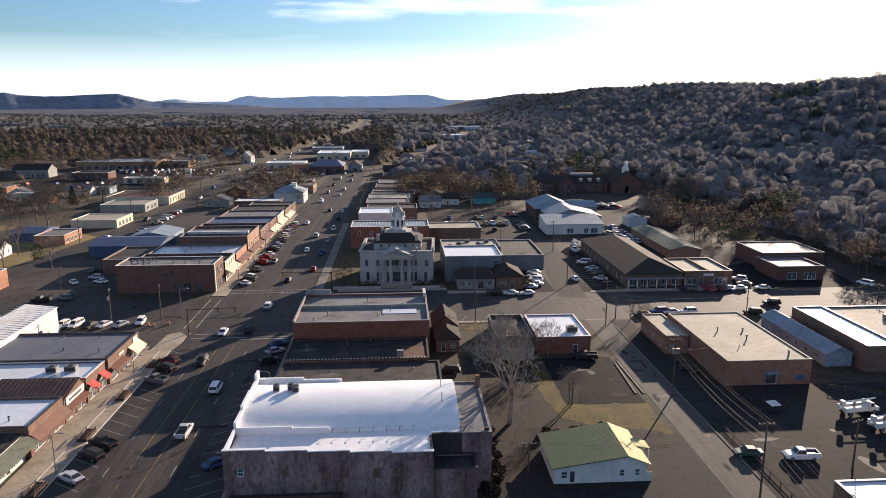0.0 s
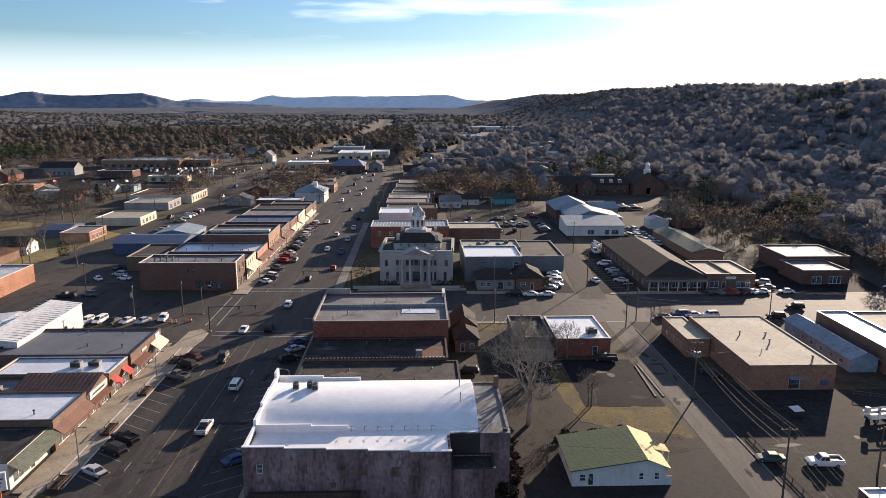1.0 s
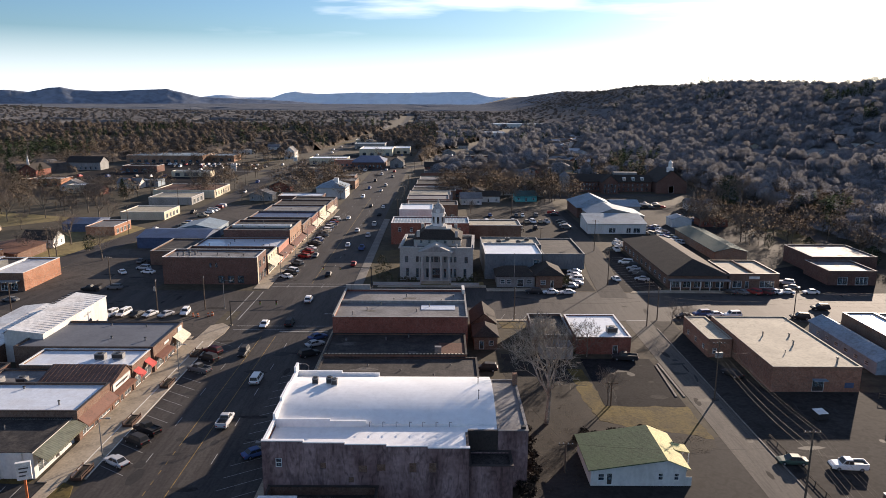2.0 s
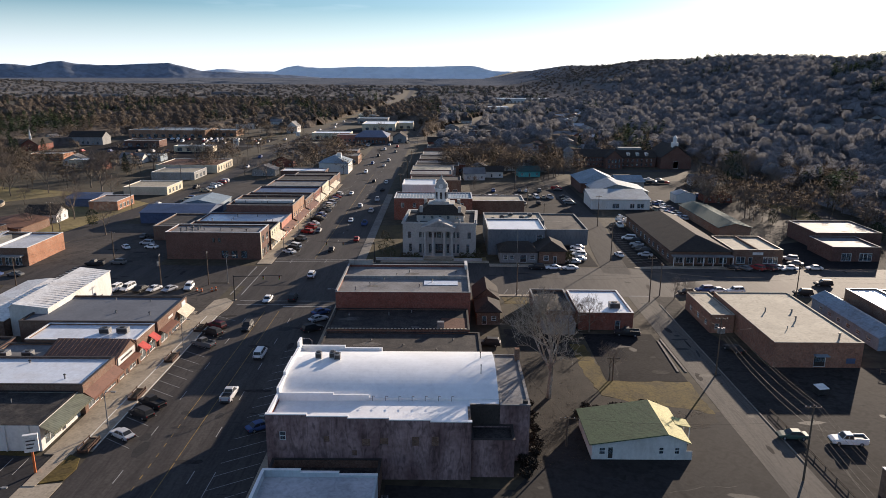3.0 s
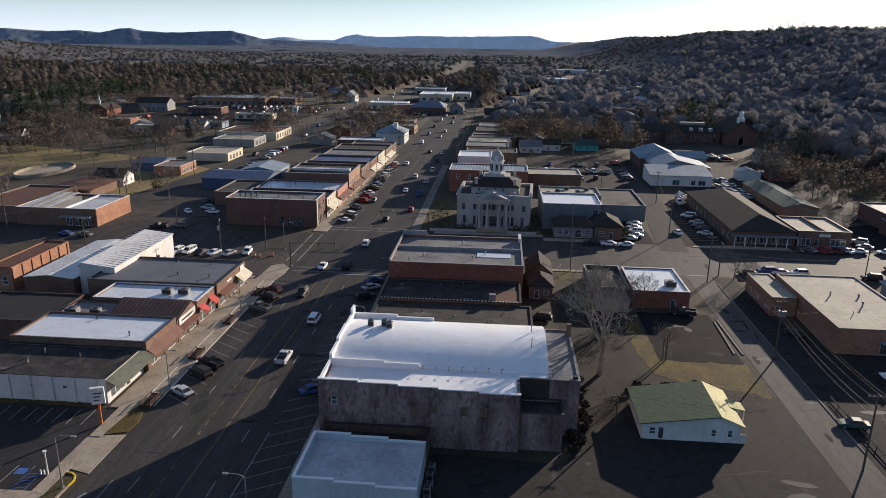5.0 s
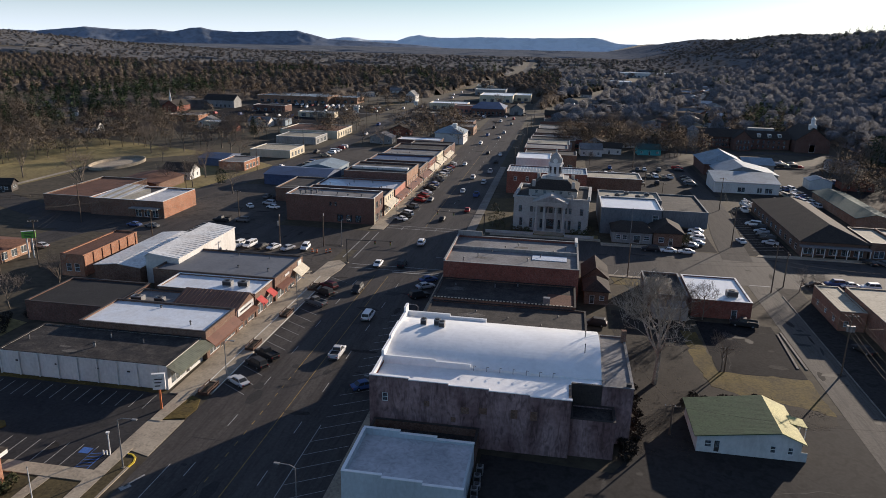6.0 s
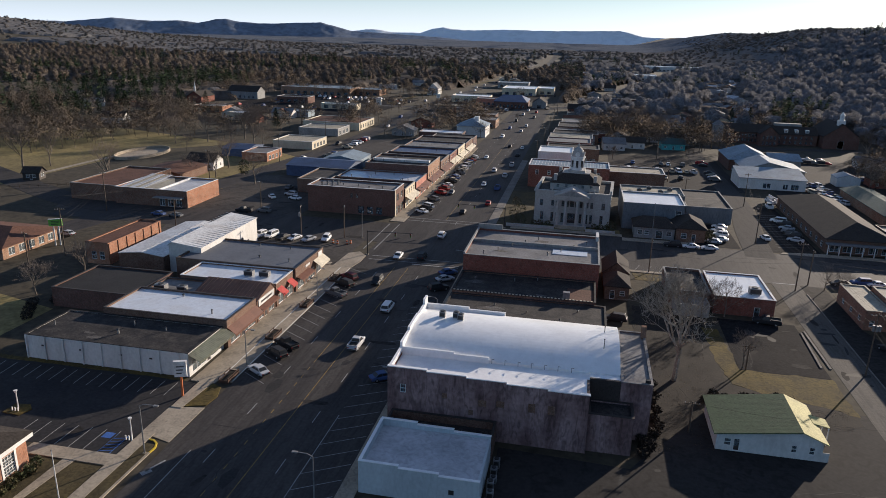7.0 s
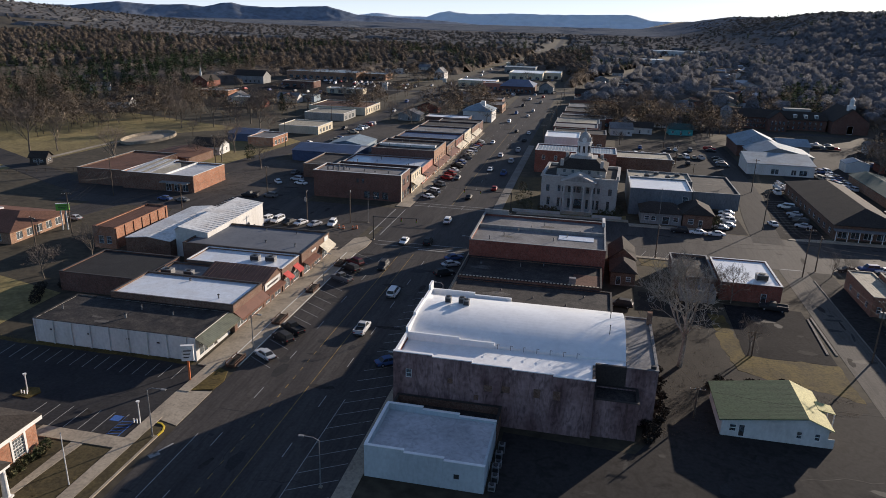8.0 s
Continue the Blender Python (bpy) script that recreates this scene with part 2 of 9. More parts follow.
# Pale roof coating with the blue of reflected sky put into its colour.
M_BLUE_ROOF = mat("sky_tinted_silver_roof", (0.64, 0.68, 0.73), 0.35, 0.06, 0.3, 1.0, stain=(0.56, 0.56, 0.56), stain_amount=0.6, spec=0.5, mottle=0.12)
M_BRICK_R = brick_mat("red_brick", (0.27, 0.07, 0.045), (0.21, 0.055, 0.038), (0.22, 0.15, 0.12))
M_BRICK_B = brick_mat("brown_brick", (0.2, 0.095, 0.06), (0.15, 0.07, 0.045), (0.24, 0.2, 0.16))
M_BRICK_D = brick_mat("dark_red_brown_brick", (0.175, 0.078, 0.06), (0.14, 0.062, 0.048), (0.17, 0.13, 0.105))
M_BRICK_W = brick_mat("warm_red_brown_brick", (0.34, 0.145, 0.085), (0.28, 0.115, 0.07), (0.3, 0.22, 0.17))
M_BRICK_O = brick_mat("orange_brick", (0.42, 0.17, 0.085), (0.36, 0.13, 0.07), (0.36, 0.27, 0.2))
M_BRICK_T = brick_mat("tan_brick", (0.38, 0.19, 0.105), (0.31, 0.15, 0.08), (0.36, 0.3, 0.24))
M_OLD_WALL = mat("peeling_painted_brick", (0.33, 0.225, 0.215), 0.9, 0.2, 0.3, 1.6, 0.02, stain=(0.135, 0.078, 0.074), stain_amount=0.9, streak=(1, 1, 0.3), mottle=0.45)
M_STONE = mat("pale_limestone", (0.42, 0.41, 0.385), 0.8, 0.1, 0.3, 2.0, stain=(0.28, 0.27, 0.25), stain_amount=0.5, mottle=0.1)
M_WHITE = mat("white_painted_wall", (0.64, 0.63, 0.6), 0.75, 0.06, 0.3, 2.0, stain=(0.5, 0.47, 0.42), stain_amount=0.5, streak=(1, 1, 0.3), mottle=0.1)
M_CREAM = mat("cream_painted_wall", (0.6, 0.53, 0.39), 0.8, 0.08, 0.3, 2.0, stain=(0.42, 0.36, 0.26), stain_amount=0.5, streak=(1, 1, 0.3), mottle=0.1)
M_GREYWALL = mat("grey_block_wall", (0.3, 0.3, 0.29), 0.85, 0.1, 0.3, 2.0, stain=(0.19, 0.185, 0.18), stain_amount=0.5, streak=(1, 1, 0.3))
M_TEAL = mat("teal_siding", (0.1, 0.42, 0.42), 0.75, 0.1, 0.4, 2.0)
M_PALEBLUE = mat("pale_blue_painted_wall", (0.5, 0.56, 0.58), 0.75, 0.06, 0.3, 2.0, stain=(0.36, 0.4, 0.42), stain_amount=0.5, streak=(1, 1, 0.3), mottle=0.1)
M_SALMON = mat("salmon_painted_front", (0.5, 0.21, 0.15), 0.8, 0.1, 0.4, 2.0)
M_SHINGLE = mat("dark_shingle_roof", (0.05, 0.042, 0.036), 0.97, 0.3, 0.3, 3.0, 0.03, stain=(0.035, 0.03, 0.027), stain_amount=0.6)
M_SHINGLE_G = mat("green_shingle_roof", (0.058, 0.098, 0.05), 0.85, 0.25, 0.3, 3.0, 0.03, stain=(0.05, 0.08, 0.045), stain_amount=0.6)
M_SHINGLE_R = mat("red_brown_roof", (0.13, 0.066, 0.046), 0.85, 0.2, 0.3, 3.0, 0.02)
M_METAL_BROWN = seam_mat("brown_seam_metal", (0.15, 0.085, 0.06), 0.5, 0)
M_METAL_WHITE = seam_mat("white_seam_metal", (0.72, 0.72, 0.7), 0.6, 1, 0.4)
M_METAL_BLUE = seam_mat("blue_grey_seam_metal", (0.24, 0.31, 0.37), 0.6, 0, 0.7)
M_BLOCKWALL = mat("blue_grey_painted_block", (0.17, 0.19, 0.21), 0.85, 0.1, 0.3, 2.0, stain=(0.11, 0.12, 0.13), stain_amount=0.5, streak=(1, 1, 0.3))
M_METAL_DBLUE = seam_mat("dark_blue_seam_metal", (0.07, 0.105, 0.19), 0.6, 0, 0.6)
M_METAL_GREEN = mat("teal_metal_roof", (0.06, 0.105, 0.1), 0.9, 0.1, 0.3, 2.0, stain=(0.045, 0.08, 0.08), stain_amount=0.7, spec=0.1)
M_TRIM_W = mat("white_trim", (0.76, 0.75, 0.72), 0.6, 0.05, 0.5, 3.0, mottle=0.1)
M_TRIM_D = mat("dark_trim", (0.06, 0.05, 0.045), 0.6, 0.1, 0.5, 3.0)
M_AWN_BROWN = mat("brown_awning_metal", (0.16, 0.07, 0.045), 0.6, 0.1, 0.5, 3.0)
M_AWN_RED = mat("red_awning_cloth", (0.5, 0.07, 0.06), 0.8, 0.1, 0.5, 3.0)
M_AWN_CREAM = mat("cream_awning_cloth", (0.66, 0.6, 0.47), 0.8, 0.1, 0.5, 3.0)
M_AWN_GREEN = seam_mat("grey_green_awning_metal", (0.13, 0.14, 0.105), 0.5, 1)
M_STEEL = mat("galvanised_steel", (0.27, 0.27, 0.27), 0.6, 0.1, 0.8, 4.0, metal=0.4)
M_DKSTEEL = mat("dark_painted_steel", (0.06, 0.06, 0.06), 0.5, 0.1, 0.8, 4.0, metal=0.3)
M_WOOD = mat("weathered_pole_wood", (0.13, 0.1, 0.075), 0.9, 0.2, 0.5, 5.0, streak=(4, 4, 0.3))
M_TIMBER = mat("brown_planter_timber", (0.09, 0.052, 0.036), 0.85, 0.2, 0.8, 5.0)
M_BARK = mat("grey_bark", (0.2, 0.165, 0.13), 0.95, 0.3, 0.6, 4.0, 0.02)
M_CROWN = soft_normals(mat("fine_grey_brown_twigs", (0.26, 0.215, 0.175), 0.95, 0.3, 0.5, 3.0, stain=(0.17, 0.14, 0.115), stain_amount=0.7, spec=0.0), 0.4)
M_PALEBARK = mat("pale_sycamore_bark", (0.36, 0.32, 0.27), 0.9, 0.35, 0.6, 3.0, 0.02, stain=(0.16, 0.13, 0.1), stain_amount=0.8)
M_TWIG = woods_mat("bare_twigs", (0.18, 0.145, 0.112), (0.11, 0.09, 0.072), 0.03, porous=1.3)
M_TWIG_FAR = woods_mat("distant_bare_woods", (0.16, 0.142, 0.125), (0.105, 0.098, 0.09), 0.02, porous=0.8)
# Blue-grey air haze over the ridge is put into this base colour.
M_TWIG_HILL = woods_mat("hazed_ridge_woods", (0.225, 0.225, 0.235), (0.175, 0.176, 0.184), 0.03, porous=3.0)
M_TWIG_GROVE = woods_mat("grove_twigs", (0.17, 0.14, 0.11), (0.11, 0.092, 0.075), 0.03, porous=3.0)
# Ridge filler sheet: haze tint and self-shadow put into the base colour.
M_BRUSH_HILL = woods_mat("hazed_ridge_brush", (0.2, 0.2, 0.208), (0.155, 0.155, 0.162), 0.03, 0.2, 0.4)
# Distance haze put into the base colour: paler and bluer woods.
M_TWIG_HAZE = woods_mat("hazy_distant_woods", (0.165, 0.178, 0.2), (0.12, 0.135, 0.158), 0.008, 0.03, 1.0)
# Milder haze tint put into the nearer canopy's base colour.
M_CANOPY = woods_mat("hazed_winter_canopy", (0.17, 0.162, 0.16), (0.115, 0.118, 0.12), 0.012, 0.09, 0.7)
# Darker than the twigs: self-shadow among the trees put into the colour.
M_BRUSH = woods_mat("self_shaded_brush", (0.15, 0.128, 0.108), (0.095, 0.083, 0.072), 0.03, 0.2, 0.4)
M_PINE = woods_mat("pine_needles", (0.042, 0.06, 0.034), (0.027, 0.042, 0.025), 0.06, porous=2.0)
M_SHRUB = mat("clipped_shrub", (0.06, 0.07, 0.03), 0.9, 0.35, 0.4, 3.0, stain=(0.1, 0.055, 0.03), stain_amount=0.6)
# Both mountain tones have the blue haze of distance put into them.
M_MOUNTAIN = mat("hazed_forested_mountain", (0.23, 0.26, 0.31), 1.0, 0.12, 0.0035, 0.03, stain=(0.17, 0.2, 0.25), stain_amount=0.9, spec=0.0, mottle=0.25)
M_MOUNTAIN_FAR = mat("hazed_far_mountain", (0.8, 0.84, 0.86), 1.0, 0.04, 0.0022, 0.02, stain=(0.74, 0.79, 0.82), stain_amount=0.9, spec=0.0, mottle=0.1)
M_GLASS = glass_mat("window_glass")
M_CARGLASS = mat("tinted_car_glass", (0.02, 0.024, 0.028), 0.35, 0.05, 0.5, 1.0, spec=0.4, mottle=0.1)
M_CARPAINT = paint_mat("car_paint")
M_TYRE = mat("tyre_rubber", (0.025, 0.025, 0.025), 0.9, 0.1, 1.0, 5.0)
M_RIM = mat("wheel_rim", (0.3, 0.3, 0.31), 0.65, 0.05, 1.0, 5.0, metal=0.2)
M_LAMP_R = mat("tail_lamp_red", (0.35, 0.02, 0.02), 0.3, 0.05, 1.0, 5.0)
M_LAMP_W = mat("head_lamp_clear", (0.5, 0.5, 0.48), 0.7, 0.05, 1.0, 5.0)
M_PLASTIC = mat("black_plastic", (0.03, 0.03, 0.03), 0.6, 0.1, 1.0, 5.0)
M_SIGN_W = mat("white_sign_panel", (0.75, 0.74, 0.7), 0.5, 0.05, 0.6, 4.0)
M_SIGN_G = mat("green_sign_panel", (0.2, 0.5, 0.08), 0.5, 0.05, 0.6, 4.0)
M_SIGN_O = mat("orange_painted_post", (0.6, 0.17, 0.06), 0.6, 0.08, 0.6, 4.0)
M_SIGN_Y = mat("yellow_sign_panel", (0.7, 0.5, 0.05), 0.5, 0.05, 0.6, 4.0)
M_WIRE = mat("black_cable", (0.02, 0.02, 0.02), 0.7, 0.05, 1.0, 5.0)
M_LETTER = mat("dark_lettering", (0.08, 0.07, 0.07), 0.7, 0.1, 1.0, 5.0)


# ---- builders ----
def part(name, bm, material, parent, label=""):
    me = bpy.data.meshes.new(name)
    bmesh.ops.recalc_face_normals(bm, faces=bm.faces[:])
    bm.to_mesh(me)
    bm.free()
    me.materials.append(material)
    ob = new(name, me)
    ob.parent = parent
    return tagged(ob, label)


def empty(name, x, y, z, yaw, label, category, group="", kind=""):
    ob = new(name)
    ob.matrix_basis = pose(x, y, z, 0, 0, yaw)
    return tagged(ob, label, category, group, kind)


def single(name, bm, material, label, category, kind="", group="", m=None):
    ob = part(name, bm, material, None)
    if m is not None:
        ob.matrix_basis = m
    return tagged(ob, label, category, group, kind)


def box(bm, x0, x1, y0, y1, z0, z1):
    v = [bm.verts.new((x, y, z)) for z in (z0, z1) for x, y in ((x0, y0), (x1, y0), (x1, y1), (x0, y1))]
    for f in ((3, 2, 1, 0), (4, 5, 6, 7), (0, 1, 5, 4), (1, 2, 6, 5), (2, 3, 7, 6), (3, 0, 4, 7)):
        bm.faces.new([v[i] for i in f])
    return v


def boxed(*a):
    bm = bmesh.new()
    box(bm, *a)
    return bm


def prism(bm, pts, lift, thick=None):
    """A solid from a polygon: corners (x, y, z) and a shift."""
    a = [bm.verts.new(p) for p in pts]
    b = [bm.verts.new(Vector(p) + Vector(lift)) for p in pts]
    k = len(a)
    bm.faces.new(a[::-1])
    bm.faces.new(b)
    for i in range(k):
        bm.faces.new((a[i], a[(i + 1) % k], b[(i + 1) % k], b[i]))


def tube(bm, p, q, r0, r1=None, sides=6, cap=True):
    p, q = Vector(p), Vector(q)
    r1 = r0 if r1 is None else r1
    d = (q - p).normalized()
    u = d.orthogonal().normalized()
    w = d.cross(u)
    ring = [[bm.verts.new(c + r * (math.cos(2 * math.pi * i / sides) * u + math.sin(2 * math.pi * i / sides) * w)) for i in range(sides)] for c, r in ((p, r0), (q, r1))]
    for i in range(sides):
        j = (i + 1) % sides
        bm.faces.new((ring[0][i], ring[0][j], ring[1][j], ring[1][i]))
    if cap:
        bm.faces.new(ring[0][::-1])
        bm.faces.new(ring[1])


def wall_mesh(p0, p1, h, th, holes):
    """A thick wall from p0 to p1 with its outside on the right-hand side; holes are (u0, u1, z0, z1). h: one height or (left, right)."""
    p0, p1 = Vector((*p0, 0)), Vector((*p1, 0))
    d = (p1 - p0).normalized()
    inn = Vector((-d.y, d.x, 0))
    length = (p1 - p0).length
    us = sorted({0, length, *[min(max(x, 0), length) for o in holes for x in o[:2]]})
    zs = sorted({0, h, *[min(z, h) for o in holes for z in o[2:4]]})
    bm = bmesh.new()
    grid = {}

    def vert(u, z, k):
        key = (round(u, 3), round(z, 3), k)
        if key not in grid:
            grid[key] = bm.verts.new(p0 + d * u + inn * (th * k) + Vector((0, 0, z)))
        return grid[key]

    def solid(i, j):
        if not (0 <= i < len(us) - 1 and 0 <= j < len(zs) - 1):
            return False
        u, z = (us[i] + us[i + 1]) / 2, (zs[j] + zs[j + 1]) / 2
        return not any(o[0] < u < o[1] and o[2] < z < o[3] for o in holes)

    for i in range(len(us) - 1):
        for j in range(len(zs) - 1):
            if not solid(i, j):
                continue
            a, b, c, e = us[i], us[i + 1], zs[j], zs[j + 1]
            bm.faces.new((vert(a, c, 0), vert(b, c, 0), vert(b, e, 0), vert(a, e, 0)))
            bm.faces.new((vert(a, e, 1), vert(b, e, 1), vert(b, c, 1), vert(a, c, 1)))
            for di, dj, (s, t) in ((-1, 0, ((a, c), (a, e))), (1, 0, ((b, e), (b, c))), (0, -1, ((b, c), (a, c))), (0, 1, ((a, e), (b, e)))):
                if not solid(i + di, j + dj):
                    bm.faces.new((vert(*s, 0), vert(*t, 0), vert(*t, 1), vert(*s, 1)))
    return bm


def fit_window(parent, p0, p1, o, frame_mat=None, pane_mat=None):
    """A frame with its pane in one hole of a wall."""
    u0, u1, z0, z1 = o[:4]
    kind = o[4] if len(o) > 4 else "w"
    p0, p1 = Vector((*p0, 0)), Vector((*p1, 0))
    d = (p1 - p0).normalized()
    inn = Vector((-d.y, d.x, 0))
    yaw = math.atan2(d.y, d.x)
    w, h = u1 - u0, z1 - z0
    fr = 0.09 if kind != "s" else 0.12
    if kind == "s":
        k = max(2, round(w / 1.5))
        panes = [(fr / 2 + (w - fr) * i / k + 0.05, fr / 2 + (w - fr) * (i + 1) / k - 0.05, fr, h - fr) for i in range(k)]
    elif kind == "w":
        panes = [(fr, w - fr, fr, h / 2 - 0.035), (fr, w - fr, h / 2 + 0.035, h - fr)]
    else:
        panes = [(fr, w - fr, fr, h - fr)]
    far = parent.location.y > 400
    bm = boxed(0.0, w, 0.06, 0.1, 0.0, h) if far and kind != "d" else wall_mesh((0, 0.06), (w, 0.06), h, 0.1, panes)
    name = "door" if kind == "d" else "window"
    ob = part(name, bm, M_GLASS if far and kind != "d" else frame_mat or M_TRIM_W, parent)
    m = Matrix.Translation(p0 + d * u0 + Vector((0, 0, z0))) @ Matrix.Rotation(yaw, 4, "Z")
    ob.matrix_basis = m
    if far:
        return
    if kind == "d":
        bm = boxed(fr, w - fr, 0.09, 0.13, fr, h * 0.4)
        part("door_panel", bm, M_TRIM_D, ob)
        part("pane", boxed(fr, w - fr, 0.1, 0.12, h * 0.4, h - fr), pane_mat or M_GLASS, ob)
    else:
        part("pane", boxed(fr, w - fr, 0.1, 0.12, fr, h - fr), pane_mat or M_GLASS, ob)


def row(n, u0, u1, w, z0, z1, kind="w"):
    """n even openings of width w between u0 and u1."""
    step = (u1 - u0) / n
    return [(u0 + step * (i + 0.5) - w / 2, u0 + step * (i + 0.5) + w / 2, z0, z1, kind) for i in range(n)]


def flat_building(name, label, x0, y0, x1, y1, h, wallm, roofm, par=0.6, cope=None, yaw=0, s=(), e=(), n=(), w=(), category="building", front=None, frame_mat=None, group=""):
    """A flat-roofed building with parapets: walls with openings s, e, n, w on its four sides."""
    cx, cy = (x0 + x1) / 2, (y0 + y1) / 2
    a, b = (x1 - x0) / 2, (y1 - y0) / 2
    th = 0.3
    ob = empty(name, cx, cy, 0, yaw, label, category, group)
    corners = {"s": ((-a, -b), (a, -b)), "e": ((a, -b + th), (a, b - th)), "n": ((a, b), (-a, b)), "w": ((-a, b - th), (-a, -b + th))}
    for side, holes in (("s", s), ("e", e), ("n", n), ("w", w)):
        p0, p1 = corners[side]
        part("wall", wall_mesh(p0, p1, h, th, holes), front.get(side, wallm) if front else wallm, ob)
        for o in holes:
            fit_window(ob, p0, p1, o, frame_mat)
    part("roof", boxed(-a + th + 0.003, a - th - 0.003, -b + th + 0.003, b - th - 0.003, h - par - 0.25, h - par), roofm, ob)
    if a * b > 55 and cy < 330 and roofm in (M_DARK_ROOF, M_GREY_ROOF):
        rng = random.Random(int(cx * 7 + cy * 3))
        for k in range(2):
            bm = bmesh.new()
            u, v, r = rng.uniform(-a * 0.8, a * 0.8), rng.uniform(-b * 0.75, b * 0.75), rng.uniform(0.6, 1.6)
            pts = []
            for i in range(8):
                t = math.pi / 4 * i
                q = r * rng.uniform(0.55, 1.15)
                pts.append((min(max(u + 1.9 * q * math.cos(t), -a + 0.4), a - 0.4), min(max(v + 0.8 * q * math.sin(t), -b + 0.4), b - 0.4), h - par - 0.05))
            prism(bm, pts, (0, 0, 0.054 + 0.004 * k))
            part("roof_patch", bm, M_ROOF_PATCH, ob)
    cope = cope or M_GREYWALL
    for x, X, y, Y in ((-a - 0.06, a + 0.06, -b - 0.06, -b + th + 0.06), (-a - 0.06, a + 0.06, b - th - 0.06, b + 0.06), (-a - 0.06, -a + th + 0.06, -b + th + 0.064, b - th - 0.064), (a - th - 0.06, a + 0.06, -b + th + 0.064, b - th - 0.064)):
        part("coping", boxed(x, X, y, Y, h + 0.002, h + 0.1), cope, ob)
    return ob


def gable_building(name, label, x0, y0, x1, y1, eave, ridge, axis, wallm, roofm, over=0.5, at=0.5, yaw=0, s=(), e=(), n=(), w=(), category="house", frame_mat=None, right=None, group="", hip=0.0, right_eave=None):
    """A pitched-roof building. axis 'x' or 'y': the ridge's direction; at: where across the ridge lies (0..1); hip: how far the ridge ends draw in."""
    cx, cy = (x0 + x1) / 2, (y0 + y1) / 2
    a, b = (x1 - x0) / 2, (y1 - y0) / 2
    th = 0.25
    ob = empty(name, cx, cy, 0, yaw, label, category, group)
    corners = {"s": ((-a, -b), (a, -b)), "e": ((a, -b + th), (a, b - th)), "n": ((a, b), (-a, b)), "w": ((-a, b - th), (-a, -b + th))}
    for side, holes in (("s", s), ("e", e), ("n", n), ("w", w)):
        p0, p1 = corners[side]
        part("wall", wall_mesh(p0, p1, eave - 0.02, th, holes), wallm, ob)
        for o in holes:
            fit_window(ob, p0, p1, o, frame_mat)
    t = 0.16
    if axis == "y":
        rx = -a + 2 * a * at
        A, B, yr = (-a - over, eave - 0.1), (a + over, (right_eave or eave) - 0.1), b + over
        ends = [(A[0], A[1]), (rx, ridge), (B[0], B[1])]
        for k, (p, q) in enumerate(((ends[0], ends[1]), (ends[1], ends[2]))):
            bm = bmesh.new()
            pts = [(p[0], -yr, p[1]), (q[0], -yr, q[1]), (q[0], yr, q[1]), (p[0], yr, p[1])]
            if hip:
                pts = [(x, y * (1 - hip / yr) if abs(x - rx) < 1e-6 else y, z) for x, y, z in pts]
            prism(bm, pts, (0, 0, t))
            part("roof", bm, (right if k == 1 and right else roofm), ob)
        for yy in (-b, b):
            bm = bmesh.new()
            if hip:
                bm2 = [(A[0], math.copysign(yr, yy), eave - 0.1), (B[0], math.copysign(yr, yy), eave - 0.1), (rx, math.copysign(yr - hip, yy), ridge)]
                prism(bm, bm2, (0, 0, t * 0.98))
                part("roof", bm, roofm, ob)
            else:
                yw = yy if yy < 0 else yy - th
                re = (right_eave or eave)
                prism(bm, [(-a, yw, eave - 0.02), (a, yw, eave - 0.02), (a, yw, re - 0.018), (rx, yw, ridge - 0.05)], (0, th, 0))
                part("gable", bm, wallm, ob)
    else:
        ry = -b + 2 * b * at
        xr = a + over
        ends = [(-b - over, eave - 0.1), (ry, ridge), (b + over, eave - 0.1)]
        for k, (p, q) in enumerate(((ends[0], ends[1]), (ends[1], ends[2]))):
            bm = bmesh.new()
            pts = [(-xr, p[0], p[1]), (xr, p[0], p[1]), (xr, q[0], q[1]), (-xr, q[0], q[1])]
            if hip:
                pts = [(x * (1 - hip / xr) if abs(y - ry) < 1e-6 else x, y, z) for x, y, z in pts]
            prism(bm, pts, (0, 0, t))
            part("roof", bm, (right if k == 1 and right else roofm), ob)
        for xx in (-a, a):
            bm = bmesh.new()
            if hip:
                prism(bm, [(math.copysign(xr, xx), ends[0][0], eave - 0.1), (math.copysign(xr, xx), ends[2][0], eave - 0.1), (math.copysign(xr - hip, xx), ry, ridge)], (0, 0, t * 0.98))
                part("roof", bm, roofm, ob)
            else:
                xw = xx if xx < 0 else xx - th
                prism(bm, [(xw, -b, eave - 0.02), (xw, b, eave - 0.02), (xw, ry, ridge - 0.05)], (th, 0, 0))
                part("gable", bm, wallm, ob)
    return ob


def add_awning(parent, x_in, x_out, y0, y1, z_in, z_out, material, name="awning"):
    """A sloping awning in the parent's own metres, from the wall at x_in out to x_out."""
    bm = bmesh.new()
    prism(bm, [(x_in, y0, z_in), (x_out, y0, z_out), (x_out, y1, z_out), (x_in, y1, z_in)], (0, 0, 0.08))
    box(bm, min(x_out, x_out + 0.05), max(x_out, x_out + 0.05), y0, y1, z_out - 0.3, z_out)
    return part(name, bm, material, parent)


def local(ob, x, y):
    """World x, y in the metres of a thing that is not turned."""
    return x - ob.location.x, y - ob.location.y

